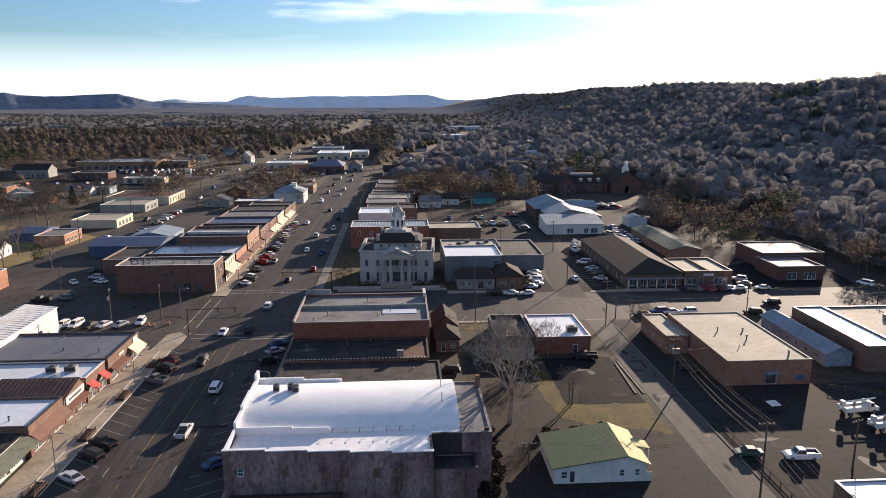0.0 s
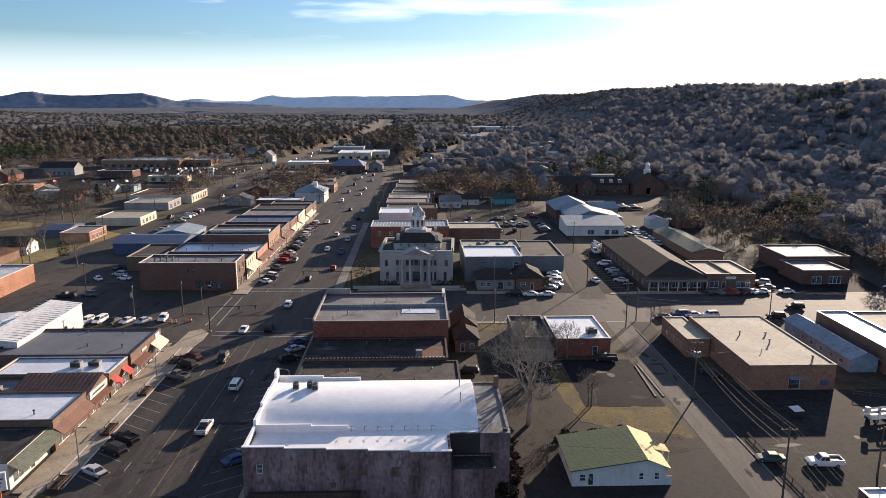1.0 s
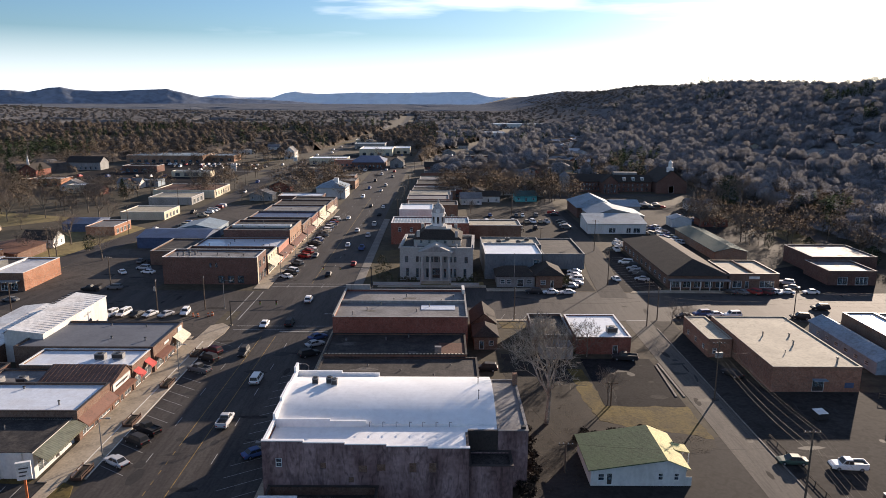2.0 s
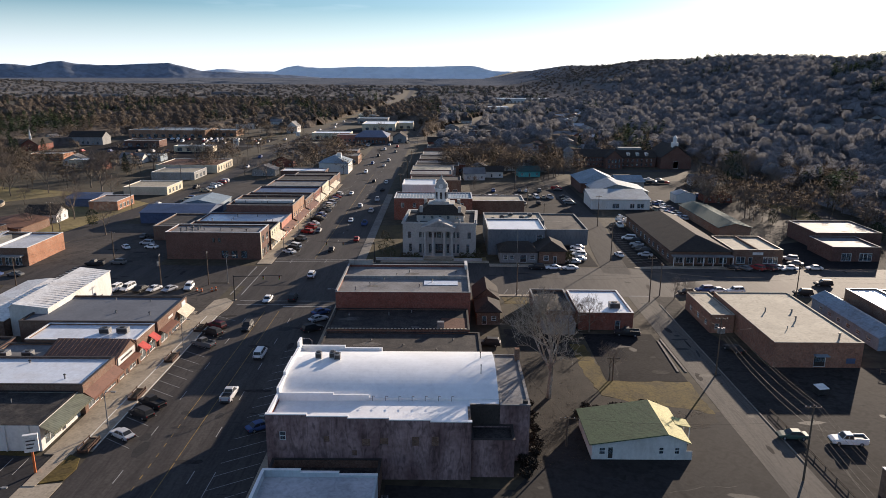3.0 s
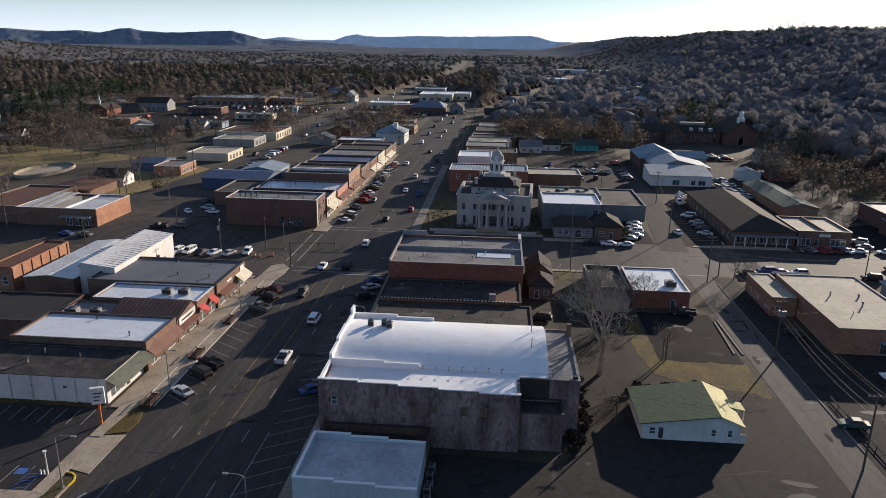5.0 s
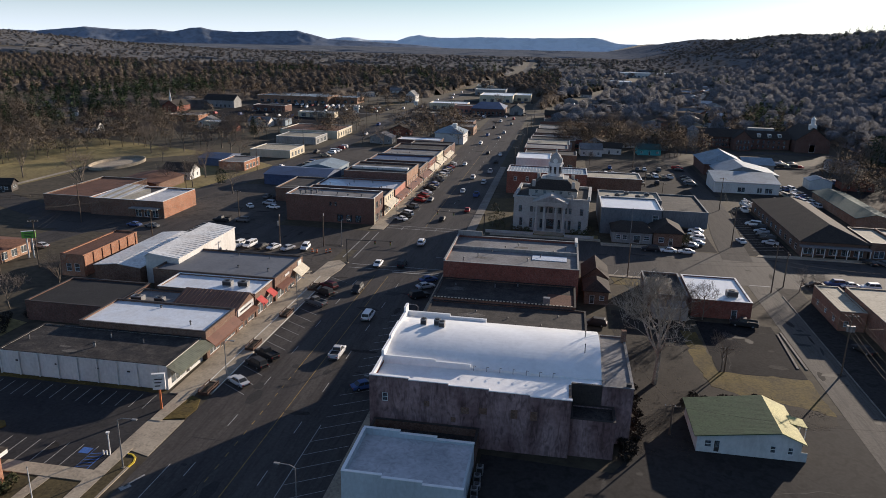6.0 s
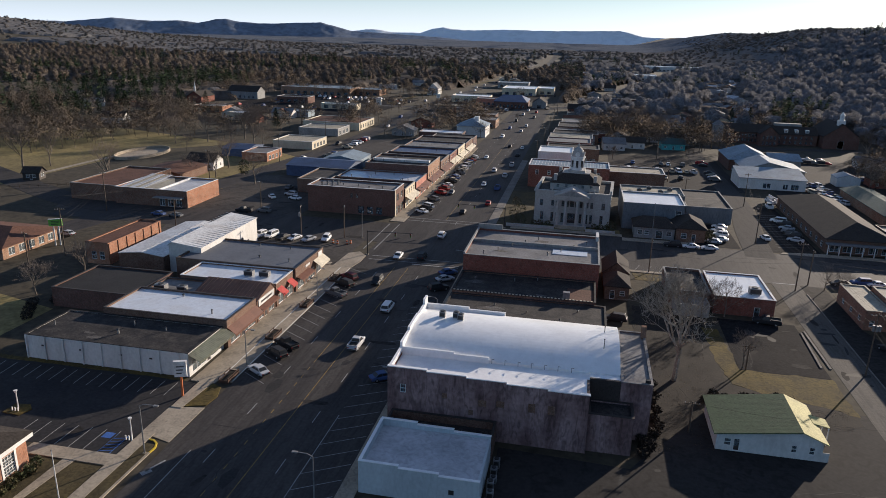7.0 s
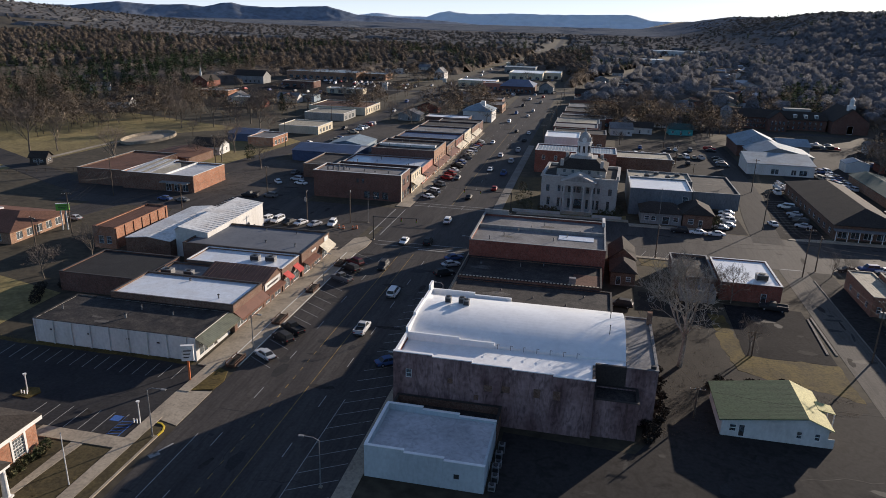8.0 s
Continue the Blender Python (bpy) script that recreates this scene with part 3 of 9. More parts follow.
# ---- the ground ----
def rise(x, y):
    """Height of the land: flat town, a wooded ridge to the east, a low hill far to the west."""
    t = min(max((x - 185) / 340, 0), 1)
    up = 70 * t * t * (3 - 2 * t)
    up *= 1 + 0.07 * math.sin(y * 0.0041 + 1.0) + 0.04 * math.sin(y * 0.011)
    far = min(max((y - 2600) / 1600, 0), 1)
    up *= 1 - 0.3 * far
    up += 72 * math.exp(-((x + 1750) / 520) ** 2 - ((y - 1500) / 700) ** 2)
    return up


def spaced(fine, edge, step, coarse):
    inner = list(np.arange(-fine, fine + 1, step))
    outer = list(np.arange(fine + coarse, edge + 1, coarse))
    return [-v for v in outer[::-1]] + inner + outer


def build_ground():
    xs, ys = spaced(700, 4900, 35, 150), [y for y in spaced(700, 4900, 50, 150) if y > -1500]
    verts = [(x, y, rise(x, y)) for y in ys for x in xs]
    k = len(xs)
    faces = [(j * k + i, j * k + i + 1, (j + 1) * k + i + 1, (j + 1) * k + i) for j in range(len(ys) - 1) for i in range(k - 1)]
    me = bpy.data.meshes.new("ground")
    me.from_pydata(verts, [], faces)
    me.materials.append(M_GROUND)
    tagged(new("ground", me), "dry brown winter ground with leaf litter", "ground", kind="structure")


build_ground()


def slab(name, pts, z, material, label, category, thick=None, kind="structure"):
    """A flat sheet or slab on the ground from its outline."""
    bm = bmesh.new()
    if thick:
        prism(bm, [(x, y, -0.05) for x, y in pts], (0, 0, thick + 0.05))
    else:
        prism(bm, [(x, y, -0.1) for x, y in pts], (0, 0, z + 0.1))
    return single(name, bm, material, label, category, kind)


def rect(x0, x1, y0, y1):
    return [(x0, y0), (x1, y0), (x1, y1), (x0, y1)]


def organic(pts, amp=0.5, step=1.2):
    """An outline worn ragged: its edges cut short and pushed in and out."""
    res = []
    for i in range(len(pts)):
        a, b = Vector((*pts[i], 0)), Vector((*pts[(i + 1) % len(pts)], 0))
        n = max(1, int((b - a).length / step))
        side = (b - a).normalized().cross(Vector((0, 0, 1)))
        for k in range(n):
            p = a.lerp(b, k / n)
            q = p + side * amp * (noise.noise(p * 0.35) + 0.7 * noise.noise(p * 1.1))
            res.append((q.x, q.y))
    return res


def ribbon(name, line, width, z, material, label, category, kind="structure"):
    """A road along a polyline, smoothed, following the land."""
    pts = [Vector((*p, 0)) for p in line]
    fine = []
    for i in range(len(pts) - 1):
        a, b, c, d = pts[max(i - 1, 0)], pts[i], pts[i + 1], pts[min(i + 2, len(pts) - 1)]
        for s in range(8):
            t = s / 8
            fine.append(0.5 * (2 * b + (c - a) * t + (2 * a - 5 * b + 4 * c - d) * t * t + (3 * b - a - 3 * c + d) * t ** 3))
    fine.append(pts[-1])
    bm = bmesh.new()
    left, right = [], []
    for i, p in enumerate(fine):
        d = (fine[min(i + 1, len(fine) - 1)] - fine[max(i - 1, 0)]).normalized()
        nrm = Vector((-d.y, d.x, 0)) * width / 2
        for side, q in ((left, p + nrm), (right, p - nrm)):
            side.append((bm.verts.new((q.x, q.y, rise(q.x, q.y) + z)), bm.verts.new((q.x, q.y, rise(q.x, q.y) - 0.1))))
    for i in range(len(fine) - 1):
        bm.faces.new((left[i][0], left[i + 1][0], right[i + 1][0], right[i][0]))
        bm.faces.new((left[i][1], left[i][0], left[i + 1][0], left[i + 1][1]))
        bm.faces.new((right[i][0], right[i][1], right[i + 1][1], right[i + 1][0]))
    return single(name, bm, material, label, category, kind)


slab("road", rect(-54.0, -27.0, -40, 590), 0.03, M_ASPHALT, "wide dark asphalt main street with worn lane markings", "road")
slab("road", rect(-160, -54.0, 183.5, 204), 0.026, M_ASPHALT, "asphalt cross street with tar-patched surface", "road")
slab("road", [(-27.0, 176), (50, 176), (66, 176), (165, 176), (165, 204), (52, 203), (8, 208.5), (-27.0, 207.5)], 0.026, M_ASPHALT, "asphalt cross street lined with parked cars", "road")
slab("road", rect(48.6, 55.0, 20, 176), 0.026, M_SIDE_PALE, "worn pale side street with cracked asphalt", "road")
slab("parking_lot", rect(31.5, 47.0, 124.2, 149), 0.02, M_LOT, "dark empty asphalt parking lot above a grassy bank", "parking lot")
slab("parking_lot", rect(55.0, 100, 60, 131), 0.018, M_YARD, "worn sunlit paved yard beside a tan warehouse", "parking lot")
slab("parking_lot", [(55.0, 131), (66, 131), (60.5, 150), (60.5, 176), (55.0, 176)], 0.018, M_YARD, "worn paved strip beside the tan warehouse", "parking lot")
slab("parking_lot", [(-8, 40), (48.6, 40), (48.6, 112), (40, 108.5), (22.5, 106.5), (16.5, 97), (14, 94), (10.5, 88), (-8, 89)], 0.018, M_FORE, "cracked patched asphalt forecourt", "parking lot")
slab("parking_lot", [(-112, 160), (-58, 160), (-58, 183.5), (-120, 183.5)], 0.022, M_LOT_PALE, "asphalt corner parking lot with a row of cars", "parking lot")
slab("parking_lot", rect(-128, -86.5, 204, 262), 0.022, M_LOT_PALE, "asphalt parking lot behind brick shops", "parking lot")
slab("parking_lot", rect(-104, -59.6, 74.6, 96.2), 0.022, M_LOT_BANK, "dark asphalt bank parking lot with white stall lines", "parking lot")
slab("parking_lot", [(-165, 192), (-124, 186), (-124, 203), (-168, 203)], 0.016, M_LOT_PALE, "asphalt parking apron in front of an orange brick shop", "parking lot")
slab("parking_lot", [(13, 286), (64, 286), (64, 364), (13, 364)], 0.02, M_YARD, "asphalt parking lot behind the courthouse square", "parking lot")
slab("parking_lot", [(76, 262), (98, 262), (98, 292), (128, 300), (128, 378), (76, 378)], 0.02, M_YARD, "crowded gravel parking lot", "parking lot")
slab("parking_lot", [(55, 204), (68.5, 204), (68.5, 262), (62, 262)], 0.02, M_LOT, "asphalt parking strip beside a long brown-roofed shop", "parking lot")
slab("parking_lot", [(104, 204), (150, 204), (150, 250), (104, 230)], 0.02, M_LOT, "asphalt yard beside a flat-roofed workshop", "parking lot")
slab("parking_lot", [(33.5, 205), (47, 205), (47, 231), (33.5, 231)], 0.02, M_LOT, "small asphalt lot packed with police cars", "parking lot")
slab("parking_lot", [(-275, 455), (-150, 455), (-140, 600), (-262, 605)], 0.02, M_LOT, "large shopping centre parking lot", "parking lot")
slab("parking_lot", [(-135, 520), (-60, 520), (-40, 690), (-110, 700)], 0.018, M_LOT, "roadside shopping plaza parking lot", "parking lot")
slab("parking_lot", rect(-118, -86, 298, 372), 0.018, M_LOT_PALE, "asphalt lot behind main street shops", "parking lot")
ribbon("road", [(-152, 60), (-150, 120), (-146, 165), (-138, 205), (-128, 275), (-122, 330), (-120, 400), (-122, 557), (-112, 759), (-98, 994), (-82, 1208), (-80, 1560), (-95, 2069)], 11, 0.05, M_ASPHALT, "asphalt back street leading out of town", "road")
ribbon("verge", [(-156, 560), (-150, 667), (-136, 769), (-119, 872), (-104, 994), (-88, 1208)], 5, 0.06, M_GRASS, "pale dry grass verge along a highway", "verge")
ribbon("road", [(-140, 196), (-165, 201), (-196, 217), (-260, 252), (-360, 300)], 11, 0.045, M_SIDEROAD, "asphalt road beside a park", "road")
ribbon("road", [(51, 198), (53, 225), (57, 262), (57.5, 305), (56, 345), (62, 400), (100, 414), (150, 418)], 8, 0.045, M_SIDEROAD, "curving worn side street", "road")
ribbon("road", [(136, 176), (147, 210), (152, 255), (160, 305), (161, 345), (150, 390)], 5.5, 0.05, M_SIDEROAD, "worn grey lane climbing past a lawn", "road")
ribbon("road", [(-40, 560), (-24, 580), (4, 629), (15, 702), (32, 793), (52, 869), (91, 1001), (160, 1500)], 12, 0.045, M_ASPHALT, "asphalt road curving away into trees", "road")
ribbon("road", [(-60, 565), (-130, 545), (-200, 540)], 10, 0.055, M_ASPHALT, "asphalt connecting road at the end of main street", "road")
ribbon("path", [(-215, 205), (-208, 230), (-206, 270), (-200, 300)], 2.5, 0.03, M_CONCRETE, "pale park footpath", "path")
slab("lawn", organic([(29.2, 118), (34, 115.4), (41, 113.6), (47.2, 111), (47.2, 124.0), (31.4, 124.0), (31.4, 131), (30.6, 143), (27.6, 143), (27.8, 128)], 0.6), 0.03, M_GRASS, "dormant yellow-brown grass bank", "lawn")
slab("lawn", organic(rect(15.5, 24, 170, 175.2), 0.4), 0.03, M_GRASS, "small dormant lawn beside the street", "lawn")
# Brown foot of the bank, with its base shadow put into the dark strip.
slab("ground_patch", organic([(22, 107.5), (40, 105.5), (47, 108), (47.6, 111.4), (41, 114.2), (34, 116), (27, 119)], 0.9), 0.024, M_LITTER, "earth and leaves darkened for a bank's foot shadow", "ground")
slab("ground_patch", organic([(12.0, 92.5), (16.5, 97), (22.5, 106), (28, 116), (28.6, 128), (28, 150), (14, 152), (13.2, 115)], 0.9), 0.022, M_LITTER, "bare brown earth strewn with leaves", "ground")
slab("lawn", [(-207, 205), (-200, 300), (-170, 330), (-260, 360), (-330, 300), (-300, 240)], 0.02, M_FIELD, "open park lawn in winter", "lawn")
slab("lawn", organic(rect(-120, -62, 96.3, 97.5), 0.35), 0.026, M_GRASS, "thin grass strip below a concrete wall", "lawn")
# Litter tone, darker than the lawn strip beside it.
slab("ground_patch", [(106, 234), (142, 250), (142, 320), (112, 300)], 0.019, M_LITTER, "dark leafy ground under bare trees", "ground")
slab("lawn", [(142.2, 246), (149, 252), (156, 306), (142.2, 312)], 0.02, M_GRASS, "sunlit dormant lawn beside a lane", "lawn")
slab("lawn", [(-130, 96), (-105, 98), (-105, 118), (-150, 130)], 0.02, M_FIELD, "rough winter grass behind shops", "lawn")
slab("lawn", [(-140, 210), (-124.5, 225), (-124, 300), (-150, 320), (-168, 262), (-150, 238)], 0.015, M_FIELD, "rough grass behind brick shop", "lawn")


# sidewalks and kerbs
def pavement(pts, label="pale concrete sidewalk slabs", height=0.15):
    return slab("pavement", pts, 0, M_CONCRETE, label, "sidewalk", height)


pavement(rect(-61.0, -56.6, 96.5, 160))
pavement(rect(-56.6, -54.0, 97.5, 160), "paved kerb strip with timber planters", 0.13)
pavement(rect(-59.4, -57.4, 40, 80.5))
pavement([(-59.6, 80.5), (-54.2, 79), (-54.2, 89), (-59.6, 88)], "broad concrete driveway apron", 0.06)
pavement([(-59.4, 88), (-57.6, 88), (-57.0, 96.5), (-59.4, 96.5)])
pavement(rect(-72.5, -59.4, 72.0, 74.5), "concrete walk in front of a bank")
pavement([(-66.0, 60), (-65.0, 60), (-64.0, 72.0), (-65.8, 72.0)], "narrow concrete walk to a bank entrance", 0.1)
pavement(rect(-27.0, -24.6, 40, 174))
pavement(rect(-56.8, -52.4, 206, 360))
pavement([(-59, 160), (-54, 160), (-53.2, 165), (-53.4, 170), (-56, 173), (-58.5, 171)], "corner sidewalk with a kerb ramp")
pavement(rect(-110, -60, 160.5, 162.5), "long concrete kerb walk", 0.14)
# Shade on this sidewalk put into the colour: kerb grey, not pale concrete.
slab("pavement", rect(-27.0, -24.2, 208.5, 330), 0, M_KERB, "grey concrete sidewalk with its shade painted in", "sidewalk", 0.15)
slab("lawn", rect(-24.1, -14, 211.6, 262), 0.03, M_LAWN_BROWN, "shaded courthouse lawn in winter", "lawn")
slab("lawn", rect(-14, 13.5, 211.6, 215.4), 0.03, M_FIELD, "narrow courthouse front lawn", "lawn")
pavement(rect(-19.4, 14, 208.6, 211), "sidewalk in front of the courthouse", 0.14)
pavement(rect(14, 34, 204.5, 207.6), "sidewalk beside police cars", 0.14)
pavement([(57, 203.2), (104, 203.2), (104, 206), (68, 206), (58, 204.6)], "sidewalk in front of a long shop", 0.14)
pavement(rect(13.5, 24.5, 175.7, 177.2), "narrow street sidewalk", 0.14)
slab("kerb", rect(55.0, 55.25, 95, 170), 0, M_KERB, "low grey kerb of a side street", "kerb", 0.14)
slab("kerb", [(46.3, 128.5), (46.7, 128.5), (47.5, 145), (47.1, 145)], 0, M_KERB, "long narrow concrete parking divider", "kerb", 0.16)
slab("kerb", [(47.9, 128.5), (48.3, 128.5), (48.3, 146), (47.9, 146)], 0, M_KERB, "grey concrete kerb beside a lot", "kerb", 0.14)
slab("lawn", rect(-57.35, -55.6, 40, 78), 0, M_LAWN_BROWN, "narrow dormant grass verge beside main street", "lawn", 0.13)
slab("lawn", rect(-68.8, -59.45, 40, 71.95), 0, M_LAWN_BROWN, "dormant lawn in front of a bank", "lawn", 0.06)
slab("lawn", [(-57.5, 88.6), (-54.4, 89.6), (-54.0, 92.5), (-55.0, 95.5), (-56.9, 96.4)], 0, M_GRASS, "small kerbed grass island", "lawn", 0.13)
slab("kerb", rect(-55.55, -55.2, 40, 76), 0, M_CONCRETE, "pale concrete street kerb", "kerb", 0.16)
slab("kerb", [(-55.45, 76.05), (-55.2, 76.05), (-55.15, 77.3), (-55.6, 78.4), (-56.4, 79.0), (-57.3, 79.15), (-57.3, 78.95), (-56.5, 78.8), (-55.8, 78.25), (-55.4, 77.3)], 0, M_SIGN_Y, "yellow-painted curved kerb", "kerb", 0.17)


# ---- road markings ----
def marks(name, strips, material, label, z=0.036):
    """Thin painted strips: (x0, y0, x1, y1, width)."""
    bm = bmesh.new()
    for x0, y0, x1, y1, w in strips:
        a, b = Vector((x0, y0, 0)), Vector((x1, y1, 0))
        nrm = (b - a).normalized().cross(Vector((0, 0, 1))) * w / 2
        prism(bm, [(*(p.xy), 0.0) for p in (a - nrm, b - nrm, b + nrm, a + nrm)], (0, 0, z))
    return single(name, bm, material, label, "road marking", "structure")


lane = []
for x in (-47.0, -36.4):
    for k in range(46):
        y = 62.5 + k * 13.2
        if not 166 < y < 205:
            lane.append((x, y, x, y + 3.4, 0.14))
for x in (-56.55, -54.12):
    marks("kerb_line", [(x, 98, x, 159, 0.16)], M_SIGN_W, "white painted kerb edge beside the sidewalk", 0.158)
lane += [(-50.2, 50, -50.2, 78, 0.14), (-33.2, 60, -33.2, 92, 0.12)]
marks("lane_marking", lane, M_PAINT_W, "worn white lane lines on asphalt")
centre = [(-40.2, y, -40.2, y + 40, 0.14) for y in (20, 60, 100)] + [(-40.2, 140, -40.2, 163, 0.14), (-40.2, 212, -40.2, 400, 0.14), (-43.6, 108, -43.6, 163, 0.14)]
centre += [(-43.6, 60 + 3 * k, -43.6, 61.2 + 3 * k, 0.14) for k in range(16)]
marks("centre_line", centre, M_PAINT_Y, "worn yellow centre lines on asphalt")
stop = [(-52, 168.0, -28, 168.0, 0.25), (-52, 171, -28, 171, 0.25), (-40, 166.6, -28, 166.6, 0.5), (-52, 209, -28, 209, 0.25), (-52, 212, -28, 212, 0.25), (-53, 176, -53, 203, 0.25), (-56, 176, -56, 203, 0.25), (49, 176.6, 54.5, 176.6, 0.4)]
marks("crosswalk", stop, M_PAINT_W, "worn white crosswalk and stop lines", 0.042)
stalls = []
for k in range(22):
    stalls.append((-33.2, 62 + 3.6 * k, -27.3, 65.6 + 3.6 * k, 0.1))
for k in range(17):
    stalls.append((-48.8, 98.5 + 3.6 * k, -53.8, 101.6 + 3.6 * k, 0.1))
for k in range(38):
    stalls.append((-47.0, 216 + 3.6 * k, -52.2, 219.4 + 3.6 * k, 0.1))
marks("stall_lines", stalls, M_PAINT_W, "angled white parking stall lines")
lot = [(-95.5 + 2.35 * k, 91.0, -95.9 + 2.37 * k, 95.4, 0.1) for k in range(15)] + [(-76.5 + 2.33 * k, 74.8, -76.5 + 2.33 * k, 80.0, 0.1) for k in range(7)]
marks("stall_lines", lot, M_PAINT_W, "white parking stall lines on dark asphalt")
hand = [(-62.5, 74.6, -62.5, 79.4, 0.12), (-60.6, 74.0, -60.7, 79.2, 0.12)] + [(-62.4, 74.9 + 0.8 * k, -60.7, 75.4 + 0.8 * k, 0.12) for k in range(5)]
marks("stall_lines", hand, M_PAINT_B, "blue hatched accessible parking stall lines")
bm = boxed(-64.4, -62.9, 78.0, 79.4, 0.0, 0.034)
single("stall_emblem", bm, M_PAINT_B, "blue painted accessible parking square", "road marking", "structure")
marks("turn_arrow", [(-53.4, 72.2, -52.2, 75.0, 0.3), (-53.6, 71.4, -52.8, 72.6, 0.9)], M_PAINT_W, "white painted turn arrow on asphalt", 0.04)
marks("stall_lines", [(16 + 3 * k, 177.5, 17.5 + 3 * k, 182, 0.1) for k in range(4)] + [(86 + 3 * k, 176.5, 87 + 3 * k, 181, 0.1) for k in range(8)], M_PAINT_W, "white street-side stall lines", 0.034)
marks("stall_lines", [(58 + 0.05 * k, 210 + 3.0 * k, 67, 212 + 3.0 * k, 0.1) for k in range(14)], M_PAINT_W, "worn stall lines beside a long shop", 0.03)


# ---- patches and cracks in the paving ----
def paving_repairs():
    """Tar patches, sealed cracks and worn tracks: thin sheets a few millimetres over the road."""
    rng = random.Random(21)
    dark, pale, seal = bmesh.new(), bmesh.new(), bmesh.new()
    zones = [(-53, -28, 45, 168, 34, 0.031), (-53, -28, 212, 420, 26, 0.031), (-26, 125, 178, 202, 40, 0.027), (-120, -60, 185, 202, 16, 0.027), (49, 54.6, 60, 174, 14, 0.027), (58, 96, 64, 128, 34, 0.019), (-4, 46, 45, 92, 46, 0.019), (33, 46, 126, 147, 8, 0.021), (-98, -64, 76, 95, 8, 0.023), (-110, -88, 206, 258, 16, 0.023), (16, 60, 290, 360, 16, 0.021), (-108, -62, 163, 182, 12, 0.023)]
    for x0, x1, y0, y1, n, z in zones:
        for k in range(n):
            x, y = rng.uniform(x0, x1), rng.uniform(y0, y1)
            w, d = rng.uniform(0.5, 2.6), rng.uniform(0.8, 6.0)
            if rng.random() < 0.5:
                w, d = d, w
            m = rng.randint(6, 9)
            turn = rng.uniform(-0.25, 0.25)
            pts = []
            for i in range(m):
                a = 2 * math.pi * i / m
                r = rng.uniform(0.75, 1.1)
                px, py = w / 2 * r * math.cos(a), d / 2 * r * math.sin(a)
                pts.append((min(max(x + px * math.cos(turn) - py * math.sin(turn), x0), x1), min(max(y + px * math.sin(turn) + py * math.cos(turn), y0), y1), z - 0.02))
            prism(dark if rng.random() < 0.6 else pale, pts, (0, 0, 0.02 + rng.uniform(0.004, 0.006)))
        for k in range(n // 2):
            x, y = rng.uniform(x0, x1), rng.uniform(y0, y1)
            a = rng.choice((0, math.pi / 2)) + rng.uniform(-0.2, 0.2)
            for i in range(rng.randint(3, 7)):
                b = a + rng.uniform(-0.4, 0.4)
                nx, ny = x + 1.6 * math.cos(b), y + 1.6 * math.sin(b)
                if not (x0 < nx < x1 and y0 < ny < y1):
                    break
                s, c = 0.05 * math.sin(b), 0.05 * math.cos(b)
                prism(seal, [(x + s, y - c, z - 0.02), (nx + s, ny - c, z - 0.02), (nx - s, ny + c, z - 0.02), (x - s, y + c, z - 0.02)], (0, 0, 0.029))
                x, y = nx, ny
    single("tar_patches", dark, M_LOT_DARK, "dark irregular tar patches in old paving", "road patch", "stuff")
    single("worn_patches", pale, M_YARD, "pale worn patches in old paving", "road patch", "stuff")
    single("sealed_cracks", seal, M_LOT_DARK, "black sealed cracks in asphalt", "road crack", "stuff")


paving_repairs()

# ---- buildings: west side of main street ----
def add_ribs(ob, x0, x1, y0, y1, z0, z1, n, along, material):
    """Raised seams on a sloping roof: spaced along x (running up y from z0 to z1) or along y (running across x)."""
    for k in range(n):
        bm = bmesh.new()
        if along == "x":
            x = x0 + (x1 - x0) * (k + 0.5) / n
            prism(bm, [(x - 0.05, y0, z0), (x + 0.05, y0, z0), (x + 0.05, y1, z1), (x - 0.05, y1, z1)], (0, 0, 0.07))
        else:
            y = y0 + (y1 - y0) * (k + 0.5) / n
            prism(bm, [(x0, y - 0.05, z0), (x1, y - 0.05, z1), (x1, y + 0.05, z1), (x0, y + 0.05, z0)], (0, 0, 0.07))
        part("rib", bm, material, ob)


